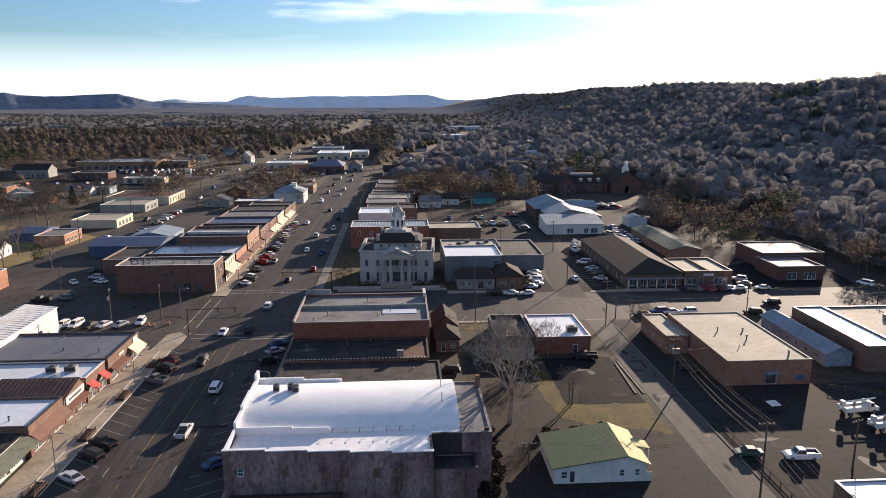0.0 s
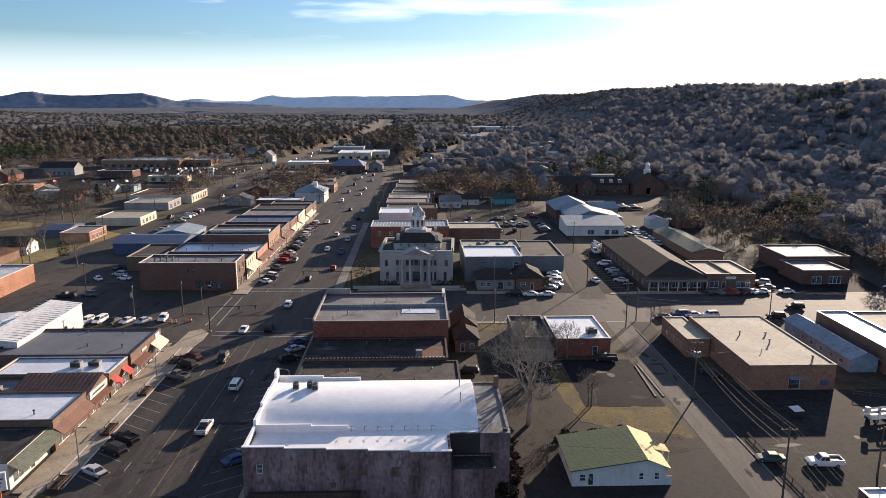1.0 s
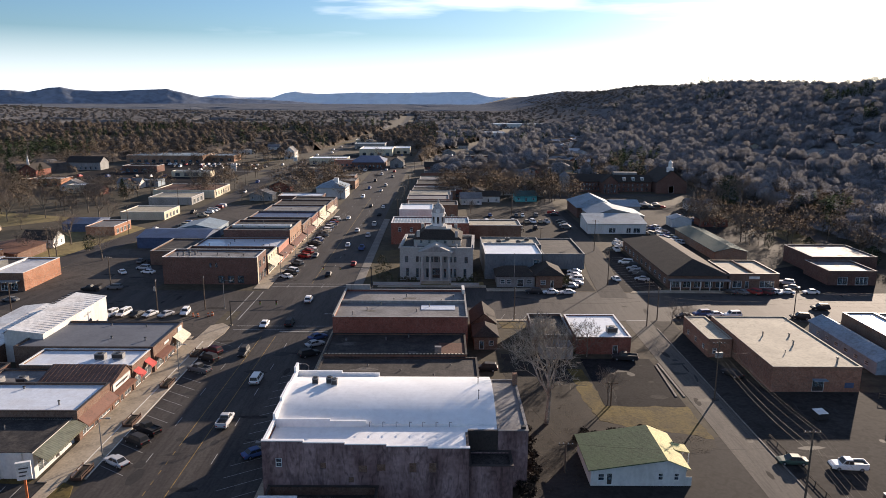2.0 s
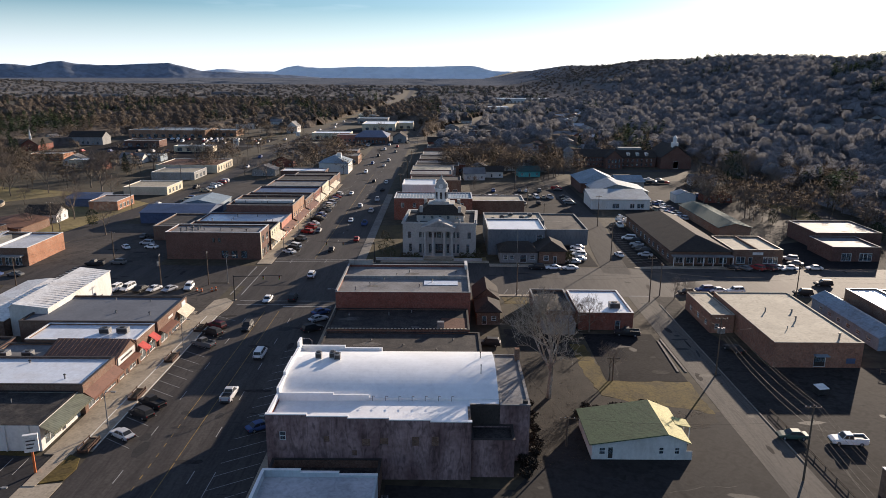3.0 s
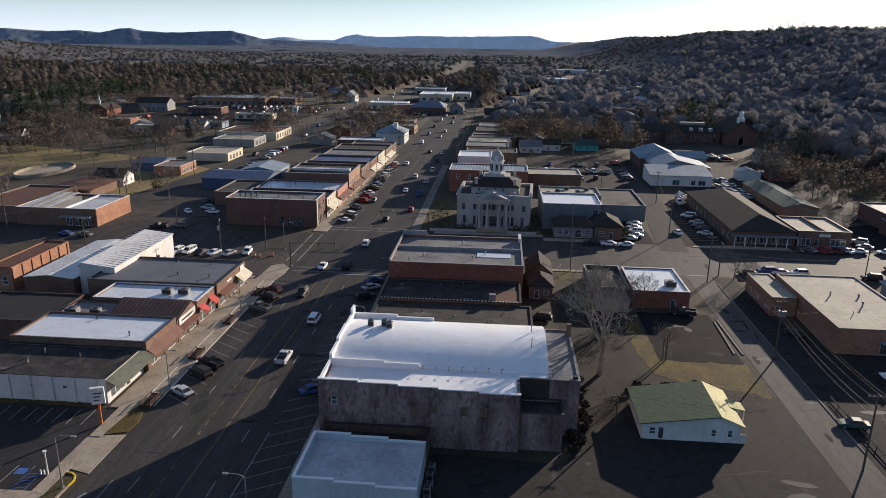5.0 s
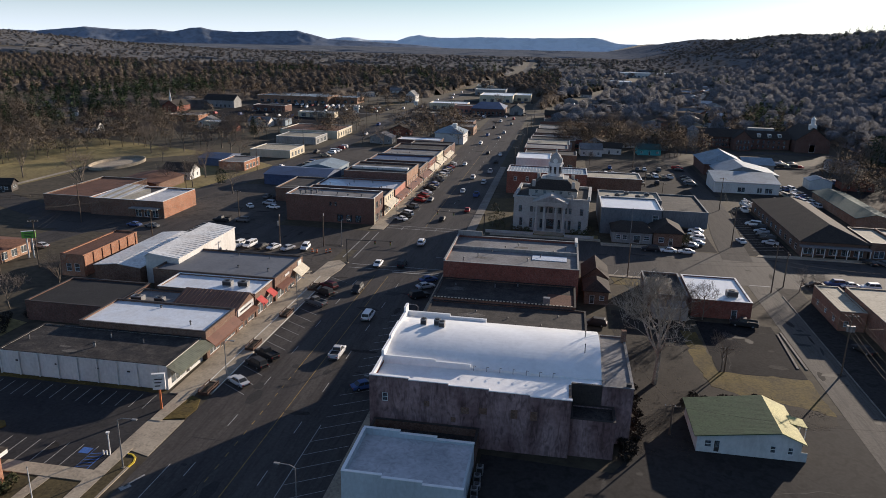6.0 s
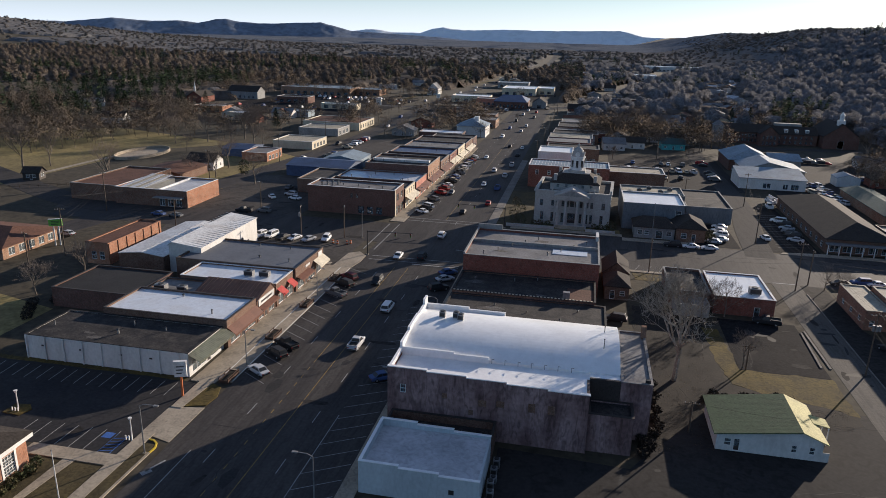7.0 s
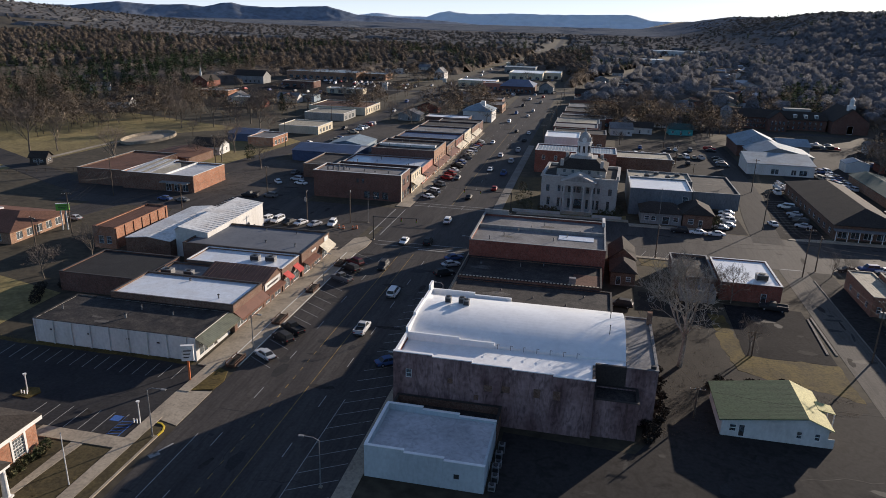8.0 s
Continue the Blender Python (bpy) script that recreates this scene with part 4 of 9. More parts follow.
def block_west():
    # low shop with white concrete side wall
    ob = flat_building("shop_building", "low flat-roofed shop with white concrete panel side wall", -93.4, 97.6, -61.8, 109.3, 4.4, M_WHITE, M_DARK_ROOF, 0.06, M_DARK_ROOF,
                       e=[(0.8, 5.2, 0.4, 2.7, "s"), (5.6, 6.7, 0.1, 2.5, "d"), (7.1, 11, 0.4, 2.7, "s")])
    add_awning(ob, 15.9, 18.0, -6.0, 6.0, 4.2, 3.1, M_AWN_GREEN)
    for k in range(9):
        part("pilaster", boxed(-15.6 + 3.7 * k, -15.35 + 3.7 * k, -6.1, -5.99, 0, 4.35), M_WHITE, ob)
    for k, x in enumerate((-12.4, -4.9, 2.8, 8.6)):
        part("vent", boxed(x, x + 0.5, -6.08, -5.99, 2.6, 2.85), M_TRIM_D, ob)
    # silver-roofed shop with brown front
    ob = flat_building("shop_building", "brick shop with silver-coated flat roof and brown awning", -86.4, 109.6, -61.0, 121.5, 5.5, M_BRICK_B, M_BLUE_ROOF, 0.3, M_TRIM_D,
                       e=[(0.8, 4.6, 0.4, 2.5, "s"), (5.0, 6.1, 0.1, 2.4, "d"), (6.6, 11.0, 0.4, 2.5, "s")])
    add_awning(ob, 12.55, 14.3, -5.8, 5.8, 4.1, 2.8, M_AWN_BROWN)
    part("sign_board", boxed(12.5, 12.62, 1.8, 4.4, 4.3, 5.0), M_SIGN_W, ob)
    # brown metal gable shop
    ob = gable_building("shop_building", "shop with brown standing-seam roof and white fascia sign", -75, 121.8, -61.0, 130.3, 4.7, 6.2, "x", M_BRICK_B, M_METAL_BROWN, 0.15, at=0.8,
                        e=[(0.6, 2.6, 0.3, 2.6, "s"), (3.2, 4.3, 0.1, 2.5, "d"), (5.0, 7.8, 0.3, 2.6, "s")], category="building")
    part("sign_board", boxed(7.0, 7.15, -3.6, 3.6, 3.3, 4.7), M_SIGN_W, ob)
    part("lettering", boxed(7.152, 7.17, -2.6, 2.4, 3.8, 4.2), M_LETTER, ob)
    add_ribs(ob, -7.0, 7.0, -4.35, 2.55, 4.76, 6.36, 16, "x", M_METAL_BROWN)
    add_awning(ob, 7.0, 8.2, -3.9, 3.9, 3.1, 2.7, M_AWN_BROWN)
    flat_building("shop_building", "small flat-roofed rear wing with roof machinery", -86, 121.8, -75.3, 130.3, 4.6, M_BRICK_B, M_GREY_ROOF, 0.3, M_TRIM_D)
    # silver roof with two red awnings
    ob = flat_building("shop_building", "brown-fronted shop with silver roof and red awnings", -83, 130.6, -60.8, 139.8, 5.3, M_BRICK_B, M_BLUE_ROOF, 0.3, M_TRIM_W,
                       e=[(0.6, 3.2, 0.3, 2.5, "s"), (3.7, 4.8, 0.1, 2.4, "d"), (5.2, 8.2, 0.3, 2.5, "s")])
    for y in (-3.0, 2.2):
        add_awning(ob, 11.05, 12.6, y - 1.2, y + 1.3, 4.0, 2.9, M_AWN_RED)
    # long dark grey roof
    ob = flat_building("shop_building", "long shop with dark grey flat roof and tan sign front", -89.8, 140.1, -60.4, 157.4, 5.6, M_BRICK_B, M_SLATE_ROOF, 0.3, M_TRIM_D,
                       e=[(0.8, 4.5, 0.3, 2.6, "s"), (5.2, 6.4, 0.1, 2.5, "d"), (7, 11, 0.3, 2.6, "s"), (12, 16.4, 0.3, 2.6, "s")])
    part("sign_board", boxed(14.72, 14.85, 5.0, 7.4, 4.2, 5.3), M_SIGN_W, ob)
    part("sign_board", boxed(14.72, 14.82, -3.0, -0.4, 4.1, 4.6), M_SIGN_W, ob)
    add_awning(ob, 14.75, 16.6, 2.0, 8.2, 4.1, 2.8, M_AWN_CREAM)
    add_awning(ob, 14.75, 16.2, -8.2, -1.0, 3.4, 2.9, M_AWN_BROWN)
    # white metal hall
    ob = gable_building("metal_hall", "tall white metal hall with faded mural on its side", -95, 145.6, -86.5, 175, 6.6, 7.4, "y", M_WHITE, M_METAL_WHITE, 0.2, at=0.1, category="building")
    add_ribs(ob, -4.4, 4.4, -14.8, 14.8, 7.56, 6.68, 20, "y", M_METAL_WHITE)
    for k in range(7):
        y = -10 + 3.0 * k
        part("mural_stroke", boxed(4.26, 4.28, y, y + 1.6, 1.6 + 0.5 * (k % 3), 2.0 + 0.6 * (k % 3)), M_LETTER, ob)
    gable_building("metal_hall", "low white-roofed metal wing", -107.2, 143.5, -95.3, 173.5, 4.3, 4.9, "y", M_BRICK_B, M_METAL_WHITE, 0.1, category="building")
    # old brick warehouse
    ob = flat_building("brick_warehouse", "weathered orange brick warehouse with brown roof", -118.0, 146, -111.8, 168.5, 5.5, M_BRICK_O, M_SHINGLE_R, 0.25, M_SHINGLE_R,
                       s=row(2, 1, 5.4, 1.4, 1.2, 3.2), w=row(5, 1, 21, 1.6, 1.4, 3.4))
    for k in range(7):
        part("pilaster", boxed(3.103, 3.28, -11.0 + 3.55 * k, -10.5 + 3.55 * k, 0, 5.3), M_BRICK_O, ob)
    flat_building("storage_shed", "dark flat-roofed shed behind shops", -106, 119.5, -87.2, 134.5, 4.2, M_BRICK_D, M_LOT_DARK, 0.2, M_TRIM_D, category="shed")


def roof_unit(x, y, z, w=1.8, d=1.4, h=1.2, label="grey rooftop air conditioning unit"):
    """A rooftop unit: casing, fan ring, feet."""
    ob = empty("air_conditioner", x, y, z, 0, label, "air conditioner", "rooftop units")
    part("casing", boxed(-w / 2, w / 2, -d / 2, d / 2, 0.12, h), M_STEEL, ob)
    bm = bmesh.new()
    tube(bm, (0, 0, h), (0, 0, h + 0.14), d * 0.36, d * 0.36, 10)
    part("fan_guard", bm, M_DKSTEEL, ob)
    for sx in (-1, 1):
        part("foot", boxed(sx * w * 0.35 - 0.08, sx * w * 0.35 + 0.08, -d / 2, d / 2, 0, 0.12), M_DKSTEEL, ob)
    part("louvre_panel", boxed(-w / 2 + 0.1, w / 2 - 0.1, -d / 2 - 0.02, -d / 2, 0.3, h - 0.2), M_DKSTEEL, ob)


def roof_vent(x, y, z, h=0.7, r=0.12):
    ob = empty("roof_vent", x, y, z, 0, "short metal roof vent pipe", "vent", "roof vents")
    bm = bmesh.new()
    tube(bm, (0, 0, 0), (0, 0, h), r, r, 8)
    part("pipe", bm, M_STEEL, ob)
    bm = bmesh.new()
    tube(bm, (0, 0, h), (0, 0, h + 0.15), r * 1.8, r * 0.6, 8)
    part("cap", bm, M_DKSTEEL, ob)


def block_north_west():
    ob = flat_building("brick_store", "two-storey dark red brick corner store", -86, 211.3, -56.8, 223, 8.6, M_BRICK_D, M_GREY_ROOF, 0.5, M_TRIM_W,
                       frame_mat=M_TRIM_D, s=[(17, 19, 0.4, 2.8, "s"), (20, 22, 0.4, 2.8, "s"), (23, 25, 0.4, 2.8, "s")] + row(2, 14, 17.5, 0.8, 5.4, 6.8), e=[(1, 4.6, 0.3, 2.9, "s"), (5.2, 6.4, 0.1, 2.6, "d"), (7, 10.6, 0.3, 2.9, "s")] + row(2, 1, 11, 2.4, 4.6, 6.8))
    part("pier", boxed(14.65, 14.8, -5.8, -4.9, 0, 8.6), M_CREAM, ob)
    for k in range(5):
        roof_vent(-82 + 1.1 * k, 214 + (k * 37 % 5), 8.1, 1.2, 0.35)
    fronts = [
        (-86, 223.2, -56.4, 237, 6.6, M_CREAM, M_DARK_ROOF, "cream-fronted shop with cream awnings", M_AWN_CREAM),
        (-86, 237.2, -56.0, 254, 6.2, M_SALMON, M_BLUE_ROOF, "salmon-painted shop with patched silver roof", M_AWN_BROWN),
        (-80, 254.2, -55.6, 276, 9.0, M_BRICK_T, M_DARK_ROOF, "tall tan brick storefront building", M_AWN_BROWN),
        (-82, 276.2, -55.2, 294, 7.0, M_BRICK_B, M_DARK_ROOF, "brown brick shop with dark roof", M_AWN_BROWN),
        (-82, 294.2, -55.0, 312, 6.6, M_BRICK_R, M_METAL_DBLUE, "brick shop with dark blue metal roof", M_AWN_CREAM),
        (-80, 312.2, -54.6, 330, 6.8, M_CREAM, M_GREY_ROOF, "cream shop with grey roof", M_AWN_CREAM),
        (-80, 330.2, -54.2, 350, 6.4, M_BRICK_B, M_DARK_ROOF, "brick shop with striped awning", M_AWN_CREAM),
    ]
    for x0, y0, x1, y1, h, front, roofm, label, awn in fronts:
        d = y1 - y0
        holes = row(max(2, round(d / 5)), 0.6, d - 0.6, 3.4, 0.3, 2.7, "s")
        if h > 6.5:
            holes += row(max(3, round(d / 3.5)), 0.6, d - 0.6, 1.1, 4.2, 5.8)
        ob = flat_building("store", label, x0, y0, x1, y1, h, M_BRICK_D, roofm, 0.5, M_GREYWALL, e=holes, front={"e": front})
        a, b = (x1 - x0) / 2, d / 2
        add_awning(ob, a + 0.05, a + 2.0, -b + 0.6, b - 0.6, 3.9, 2.9, awn)
        for k in range(4):
            roof_vent(x0 + 4 + (k * 7.3) % (2 * a - 6), y0 + 2 + (k * 5.1) % (d - 4), h - 0.5, 0.6)
    flat_building("white_roof_strip", "long pale raised roof on a shop", -79, 262, -57, 264.5, 9.3, M_WHITE, M_WHITE_ROOF, 0.05, M_TRIM_W, category="building")
    gable_building("metal_hall", "low hall with dark blue metal roof", -116, 263, -90, 282, 4.2, 5.6, "x", M_METAL_DBLUE, M_METAL_DBLUE, 0.3, category="building")
    gable_building("metal_hall", "small hall with pale blue metal roof", -108, 282.4, -92, 300, 4.0, 5.6, "y", M_METAL_BLUE, M_METAL_BLUE, 0.3, category="building")
    flat_building("annex", "dark flat-roofed shop annex", -100, 236, -86.3, 258, 5.0, M_BRICK_B, M_DARK_ROOF, 0.4, M_GREYWALL)
    # orange brick shop by the back street
    # South wall's shade put into the colour: brown brick against the sunlit orange end.
    ob = flat_building("brick_shop", "orange brick shop with white flat roof", -150, 202.4, -124.0, 223, 5.6, M_BRICK_O, M_COATED_ROOF, 0.4, M_TRIM_W,
                       s=[(16, 18, 0.2, 2.6, "s"), (19, 21, 0.2, 2.6, "s"), (22, 24, 0.2, 2.6, "s")], front={"s": M_BRICK_B})
    part("sign_board", boxed(12.76, 12.86, -9.5, -5.5, 3.0, 4.2), M_SIGN_W, ob)
    part("canopy", boxed(2, 12, -12.5, -10.41, 3.2, 3.5), M_GREYWALL, ob)
    # Thin dark sheet on top of the roof, standing in for a recess's shade.
    part("roof_section", boxed(-3.6, 2.4, 0.5, 9.8, 5.205, 5.24), M_DARK_ROOF, ob, "flat dark roof sheet for the shade of a recess")
    for k in range(5):
        bm = bmesh.new()
        x = -12.2 + 1.75 * k
        prism(bm, [(x, -10.0, 5.22), (x + 1.6, -10.0, 5.22), (x + 1.6 - 0.5 * k / 4, 9.9, 6.1), (x, 9.9, 6.1)], (0, 0, 0.09))
        part("roof_panel", bm, M_PALE_ROOF if k % 2 else M_COATED_ROOF, ob, "pale weathered sloping roof panel")
    bm = bmesh.new()
    prism(bm, [(-3.6, -10.0, 5.21), (2.4, -10.0, 5.21), (2.4, 0.4, 5.21), (-3.6, 9.9, 5.21)], (0, 0, 0.05))
    part("roof_section", bm, M_PALE_ROOF, ob, "tan gravel roof section")
    part("roof_section", boxed(2.6, 3.1, -10.0, 9.8, 5.205, 5.75), M_TRIM_W, ob)
    flat_building("brick_shop", "dark-roofed brick rear shop", -168, 204, -150.3, 236, 5.4, M_BRICK_B, M_SHINGLE_R, 0.4, M_GREYWALL)
    gable_building("shed", "long shed with red-brown roof", -166, 238, -148, 258, 3.2, 4.6, "y", M_BRICK_B, M_SHINGLE_R, category="shed")
    ob = gable_building("restaurant", "low restaurant with brown hipped roof", -172, 142, -138.6, 161, 3.4, 5.8, "x", M_BRICK_T, M_SHINGLE_R, 1.2, hip=6.0,
                        e=row(5, 1, 18, 2.0, 0.6, 2.6, "s"), s=row(6, 1, 32, 2.4, 0.6, 2.6, "s"), category="building")
    part("roof_hatch", boxed(4, 6, -1, 1, 5.0, 6.2), M_TRIM_W, ob)
    flat_building("shop", "small orange brick roadside shop", -148, 288, -136, 304, 3.8, M_BRICK_O, M_GREY_ROOF, 0.3, M_TRIM_W, e=row(4, 1, 15, 2.2, 0.4, 2.4, "s"))
    gable_building("shed", "low blue-grey metal shed beside a roadside shop", -162, 296, -149, 312, 3.4, 4.6, "x", M_METAL_DBLUE, M_METAL_DBLUE, 0.3, category="shed")
    flat_building("shop", "pale green painted roadside shop", -150, 325, -129.5, 345, 3.8, M_CREAM, M_PALE_ROOF, 0.3, M_TRIM_W, e=row(4, 1, 18, 2.2, 0.4, 2.6, "s"))
    flat_building("shop", "white flat-roofed roadside garage", -156, 372, -133, 392, 4.0, M_GREYWALL, M_PALE_ROOF, 0.3, M_TRIM_W, e=row(3, 1, 18, 3.0, 0.3, 2.8, "s"))
    ob = flat_building("shop", "cream shop with red-brown roof", -164, 398, -129, 428, 4.4, M_CREAM, M_SHINGLE_R, 0.3, M_TRIM_W, e=row(6, 1, 28, 1.6, 1.0, 3.2))


def barrel_hall():
    """The big white-roofed brick hall: peeling south wall with stepped parapet, false front on the street, barrel roof."""
    x0, x1, y0, y1 = -25.0, 4.25, 90.4, 115.6
    ob = empty("brick_hall", (x0 + x1) / 2, (y0 + y1) / 2, 0, 0, "large old brick hall with white barrel-vaulted membrane roof", "building")
    a, b = (x1 - x0) / 2, (y1 - y0) / 2
    th = 0.4
    holes = [(1.9, 2.8, 6.2, 7.6, "w"), (8.2, 9.0, 6.0, 6.9), (13.6, 14.8, 5.4, 6.5), (16.2, 17.4, 5.6, 6.7), (20.8, 21.8, 5.4, 6.9), (23.6, 24.6, 5.4, 6.9), (12.2, 12.9, 3.8, 4.7)]
    south = wall_mesh((-a, -b), (a, -b), 8.7, th, holes)
    part("wall", south, M_OLD_WALL, ob, "peeling whitewashed brick wall with dark stains")
    for o in holes[:1]:
        fit_window(ob, (-a, -b), (a, -b), o)
    for o in holes[1:]:
        part("blocked_window", boxed(-a + o[0], -a + o[1], -b + 0.12, -b + 0.3, o[2], o[3]), M_BRICK_B, ob)
    for i, top in enumerate((10.2, 9.95, 9.7, 9.45, 9.2)):
        u0, u1 = -a + 2 * a * i / 5, -a + 2 * a * (i + 1) / 5
        part("parapet", boxed(u0, u1, -b, -b + th, 8.702, top), M_OLD_WALL, ob)
        part("coping", boxed(u0 - 0.02, u1 + (0.06 if i < 4 else 0.1), -b - 0.08, -b + th + 0.06, top + 0.002, top + 0.14), M_WHITE_ROOF, ob)
    part("wall", wall_mesh((a, -b + th), (a, -b + 5.3), 9.0, th, []), M_BRICK_D, ob)
    # Deep shade of the recess put into this wall's near-black colour.
    part("wall", boxed(a + 0.003, a + 4.45, -b + 5.3, -b + 5.7, 0, 9.25), M_TRIM_D, ob, "wall over a lean-to, blackened for recess shade")
    part("wall", wall_mesh((a + 4.4, b), (-a + th, b), 9.3, th, []), M_BRICK_R, ob)
    front = [(1.5, 5.5, 0.4, 3.2, "s"), (6.4, 8.2, 0.1, 2.8, "d"), (9, 15.5, 0.4, 3.2, "s"), (16.4, 18.2, 0.1, 2.8, "d"), (19, 23.6, 0.4, 3.2, "s")] + row(7, 1, 24, 1.3, 5.2, 7.4)
    part("wall", wall_mesh((-a, b), (-a, -b + th), 9.4, th, front), M_BRICK_R, ob)
    for o in front:
        fit_window(ob, (-a, b), (-a, -b + th), o)
    # stepped false front along the street
    for (u0, u1, top) in ((-b + th, -b + 7.2, 10.1), (-b + 7.2, -b + 12, 10.9), (-b + 12, b - 7, 11.4), (b - 7, b - 2.2, 11.1), (b - 2.2, b, 12.0)):
        part("parapet", boxed(-a, -a + th, u0, u1, 9.402, top), M_WHITE_ROOF, ob)
    # white gutter strip behind the south parapet, then the vault
    part("roof", boxed(-a + th, a - 0.05, -b + th + 0.003, -b + 7.3, 8.5, 8.9), M_WHITE_ROOF, ob, "flat white membrane strip")
    part("roof", boxed(a - 0.046, a + 4.4, -b + 5.704, -b + 7.3, 8.6, 9.1), M_WHITE_ROOF, ob, "flat white membrane strip")
    bm = bmesh.new()
    n, ya, yb = 22, -b + 7.303, b - th - 0.003
    prof = [(ya + (yb - ya) * k / n, 9.45 + 1.5 * (1 - (2 * k / n - 1.06) ** 2)) for k in range(n + 1)]
    prism(bm, [(-a + th, ya, 8.6)] + [(-a + th, y, z) for y, z in prof] + [(-a + th, yb, 8.6)], (2 * a - th + 4.4, 0, 0))
    vault = part("roof", bm, M_WHITE_ROOF, ob, "white barrel-vaulted membrane roof")
    for u0, u1, top in ((-a + th, -a + 8.6, 10.2), (-a + 8.6, -a + 14.0, 9.9)):
        part("parapet", boxed(u0, u1, -b + 7.0, -b + 7.3, 8.9, top), M_WHITE_ROOF, ob)
    for u0, u1, top in ((-a + th, -a + 8.0, 10.6), (-a + 8.0, -a + 14.5, 10.2)):
        part("parapet", boxed(u0, u1, b - th, b, 9.302, top), M_WHITE_ROOF, ob)
    for k in range(7):
        x = -a + 14.5 + 2.0 * k
        bm = bmesh.new()
        tube(bm, (x, -b + 7.1, 8.9), (x, -b + 7.1, 9.7), 0.05, 0.05, 5)
        tube(bm, (x, -b + 7.1, 9.7), (x + 0.35, -b + 6.9, 9.75), 0.05, 0.05, 5)
        part("vent_pipe", bm, M_STEEL, ob)
    return ob


def block_east():
    barrel_hall()
    ob = flat_building("brick_annex", "rear brick annex with grey flat roof", 8.74, 95.7, 13.2, 114.9, 9.2, M_OLD_WALL, M_GREY_ROOF, 0.12, M_GREY_ROOF)
    part("chimney", boxed(1.5, 2.3, 7.2, 8.1, 9.0, 11.2), M_BRICK_B, ob)
    part("roof_hood", boxed(1.2, 1.9, -9.2, -8.6, 9.08, 9.7), M_DKSTEEL, ob)
    flat_building("lean_to", "low dark brick lean-to beside a hall", 4.3, 91.2, 10.6, 95.66, 6.0, M_OLD_WALL, M_DARK_ROOF, 0.25, M_TRIM_D, category="building")
    for x, y in ((-20.6, 109.3), (-18.3, 109.5), (-17.4, 108.8)):
        roof_unit(x, y, 10.75, 1.0, 1.0, 1.1, "small dark rooftop fan unit")
    roof_vent(6.2, 103.4, 10.75, 1.5, 0.07)
    roof_vent(6.4, 109.6, 10.6, 1.2, 0.07)
    # low white building in the foreground, with stepped side walls
    x0, x1, y0, y1 = -24.4, -8.7, 74.5, 85.4
    ob = empty("shop_building", (x0 + x1) / 2, (y0 + y1) / 2, 0, 0, "low pale blue painted shop with stepped parapet walls", "building")
    a, b, th = (x1 - x0) / 2, (y1 - y0) / 2, 0.3
    part("wall", wall_mesh((-a, -b), (a, -b), 3.7, th, [(11.8, 12.5, 1.6, 2.3)]), M_PALEBLUE, ob)
    part("vent", boxed(-a + 11.8, -a + 12.5, -b + 0.05, -b + 0.2, 1.6, 2.3), M_DKSTEEL, ob)
    part("wall", wall_mesh((a, -b + th), (a, b - th), 3.7, th, [(3, 4, 0.1, 2.2)]), M_PALEBLUE, ob)
    part("wall", wall_mesh((a, b), (-a, b), 3.7, th, []), M_PALEBLUE, ob)
    front = [(0.8, 3.6, 0.4, 2.6, "s"), (4.1, 5.2, 0.1, 2.5, "d"), (5.7, 8.6, 0.4, 2.6, "s")]
    part("wall", wall_mesh((-a, b - th), (-a, -b + th), 4.7, th, front), M_PALEBLUE, ob)
    for o in front:
        fit_window(ob, (-a, b - th), (-a, -b + th), o)
    for yy in (-b, b - th):
        for i, top in enumerate((4.7, 4.35, 4.0)):
            u0, u1 = -a + 2 * a * i / 3, -a + 2 * a * (i + 1) / 3
            part("parapet", boxed(u0, u1, yy, yy + th, 3.702, top), M_PALEBLUE, ob)
            part("coping", boxed(u0, u1 + 0.05, yy - 0.06, yy + th + 0.06, top + 0.002, top + 0.1), M_WHITE_ROOF, ob)
    part("coping", boxed(-a - 0.06, -a + th + 0.06, -b + th + 0.07, b - th - 0.07, 4.702, 4.8), M_WHITE_ROOF, ob)
    part("roof", boxed(-a + th + 0.003, a - th - 0.003, -b + th + 0.003, b - th - 0.003, 3.3, 3.65), M_COATED_ROOF, ob)
    flat_building("lean_to", "roofless dark yard wall beside a shop", -24.2, 85.6, -8.6, 90.2, 3.4, M_BRICK_B, M_DARK_ROOF, 1.2, M_TRIM_D, category="building")
    for k in range(6):
        roof_unit(-7.8 + 0.15 * (k % 2), 75.5 + 1.7 * k, 0.02, 0.9, 0.9, 0.9 + 0.25 * (k % 3), "ground-level condenser unit beside a rear wall")
    # low dark roofs and the tall red brick store
    ob = flat_building("brick_store", "low brick store with flat tar roof", -24.2, 115.9, 7.6, 137.2, 4.7, M_BRICK_B, M_DARK_ROOF, 0.12, M_DARK_ROOF, w=row(3, 1, 16, 3.8, 0.4, 2.8, "s"))
    ob = flat_building("brick_store", "low brick store with tiled parapet and tar roof", -24.2, 137.5, 5.6, 150.6, 5.2, M_BRICK_B, M_DARK_ROOF, 0.2, M_DARK_ROOF, w=row(3, 1, 12, 3.2, 0.4, 2.8, "s"))
    for k in range(40):
        part("coping_tile", boxed(-14.6 + 0.73 * k, -14.2 + 0.73 * k, -6.6, -6.3, 5.302, 5.42), M_CREAM, ob)
    part("roof_section", boxed(9.0, 14.5, -6.2, 1.0, 4.9, 5.08), M_SHINGLE_R, ob, "brown gravel roof section")
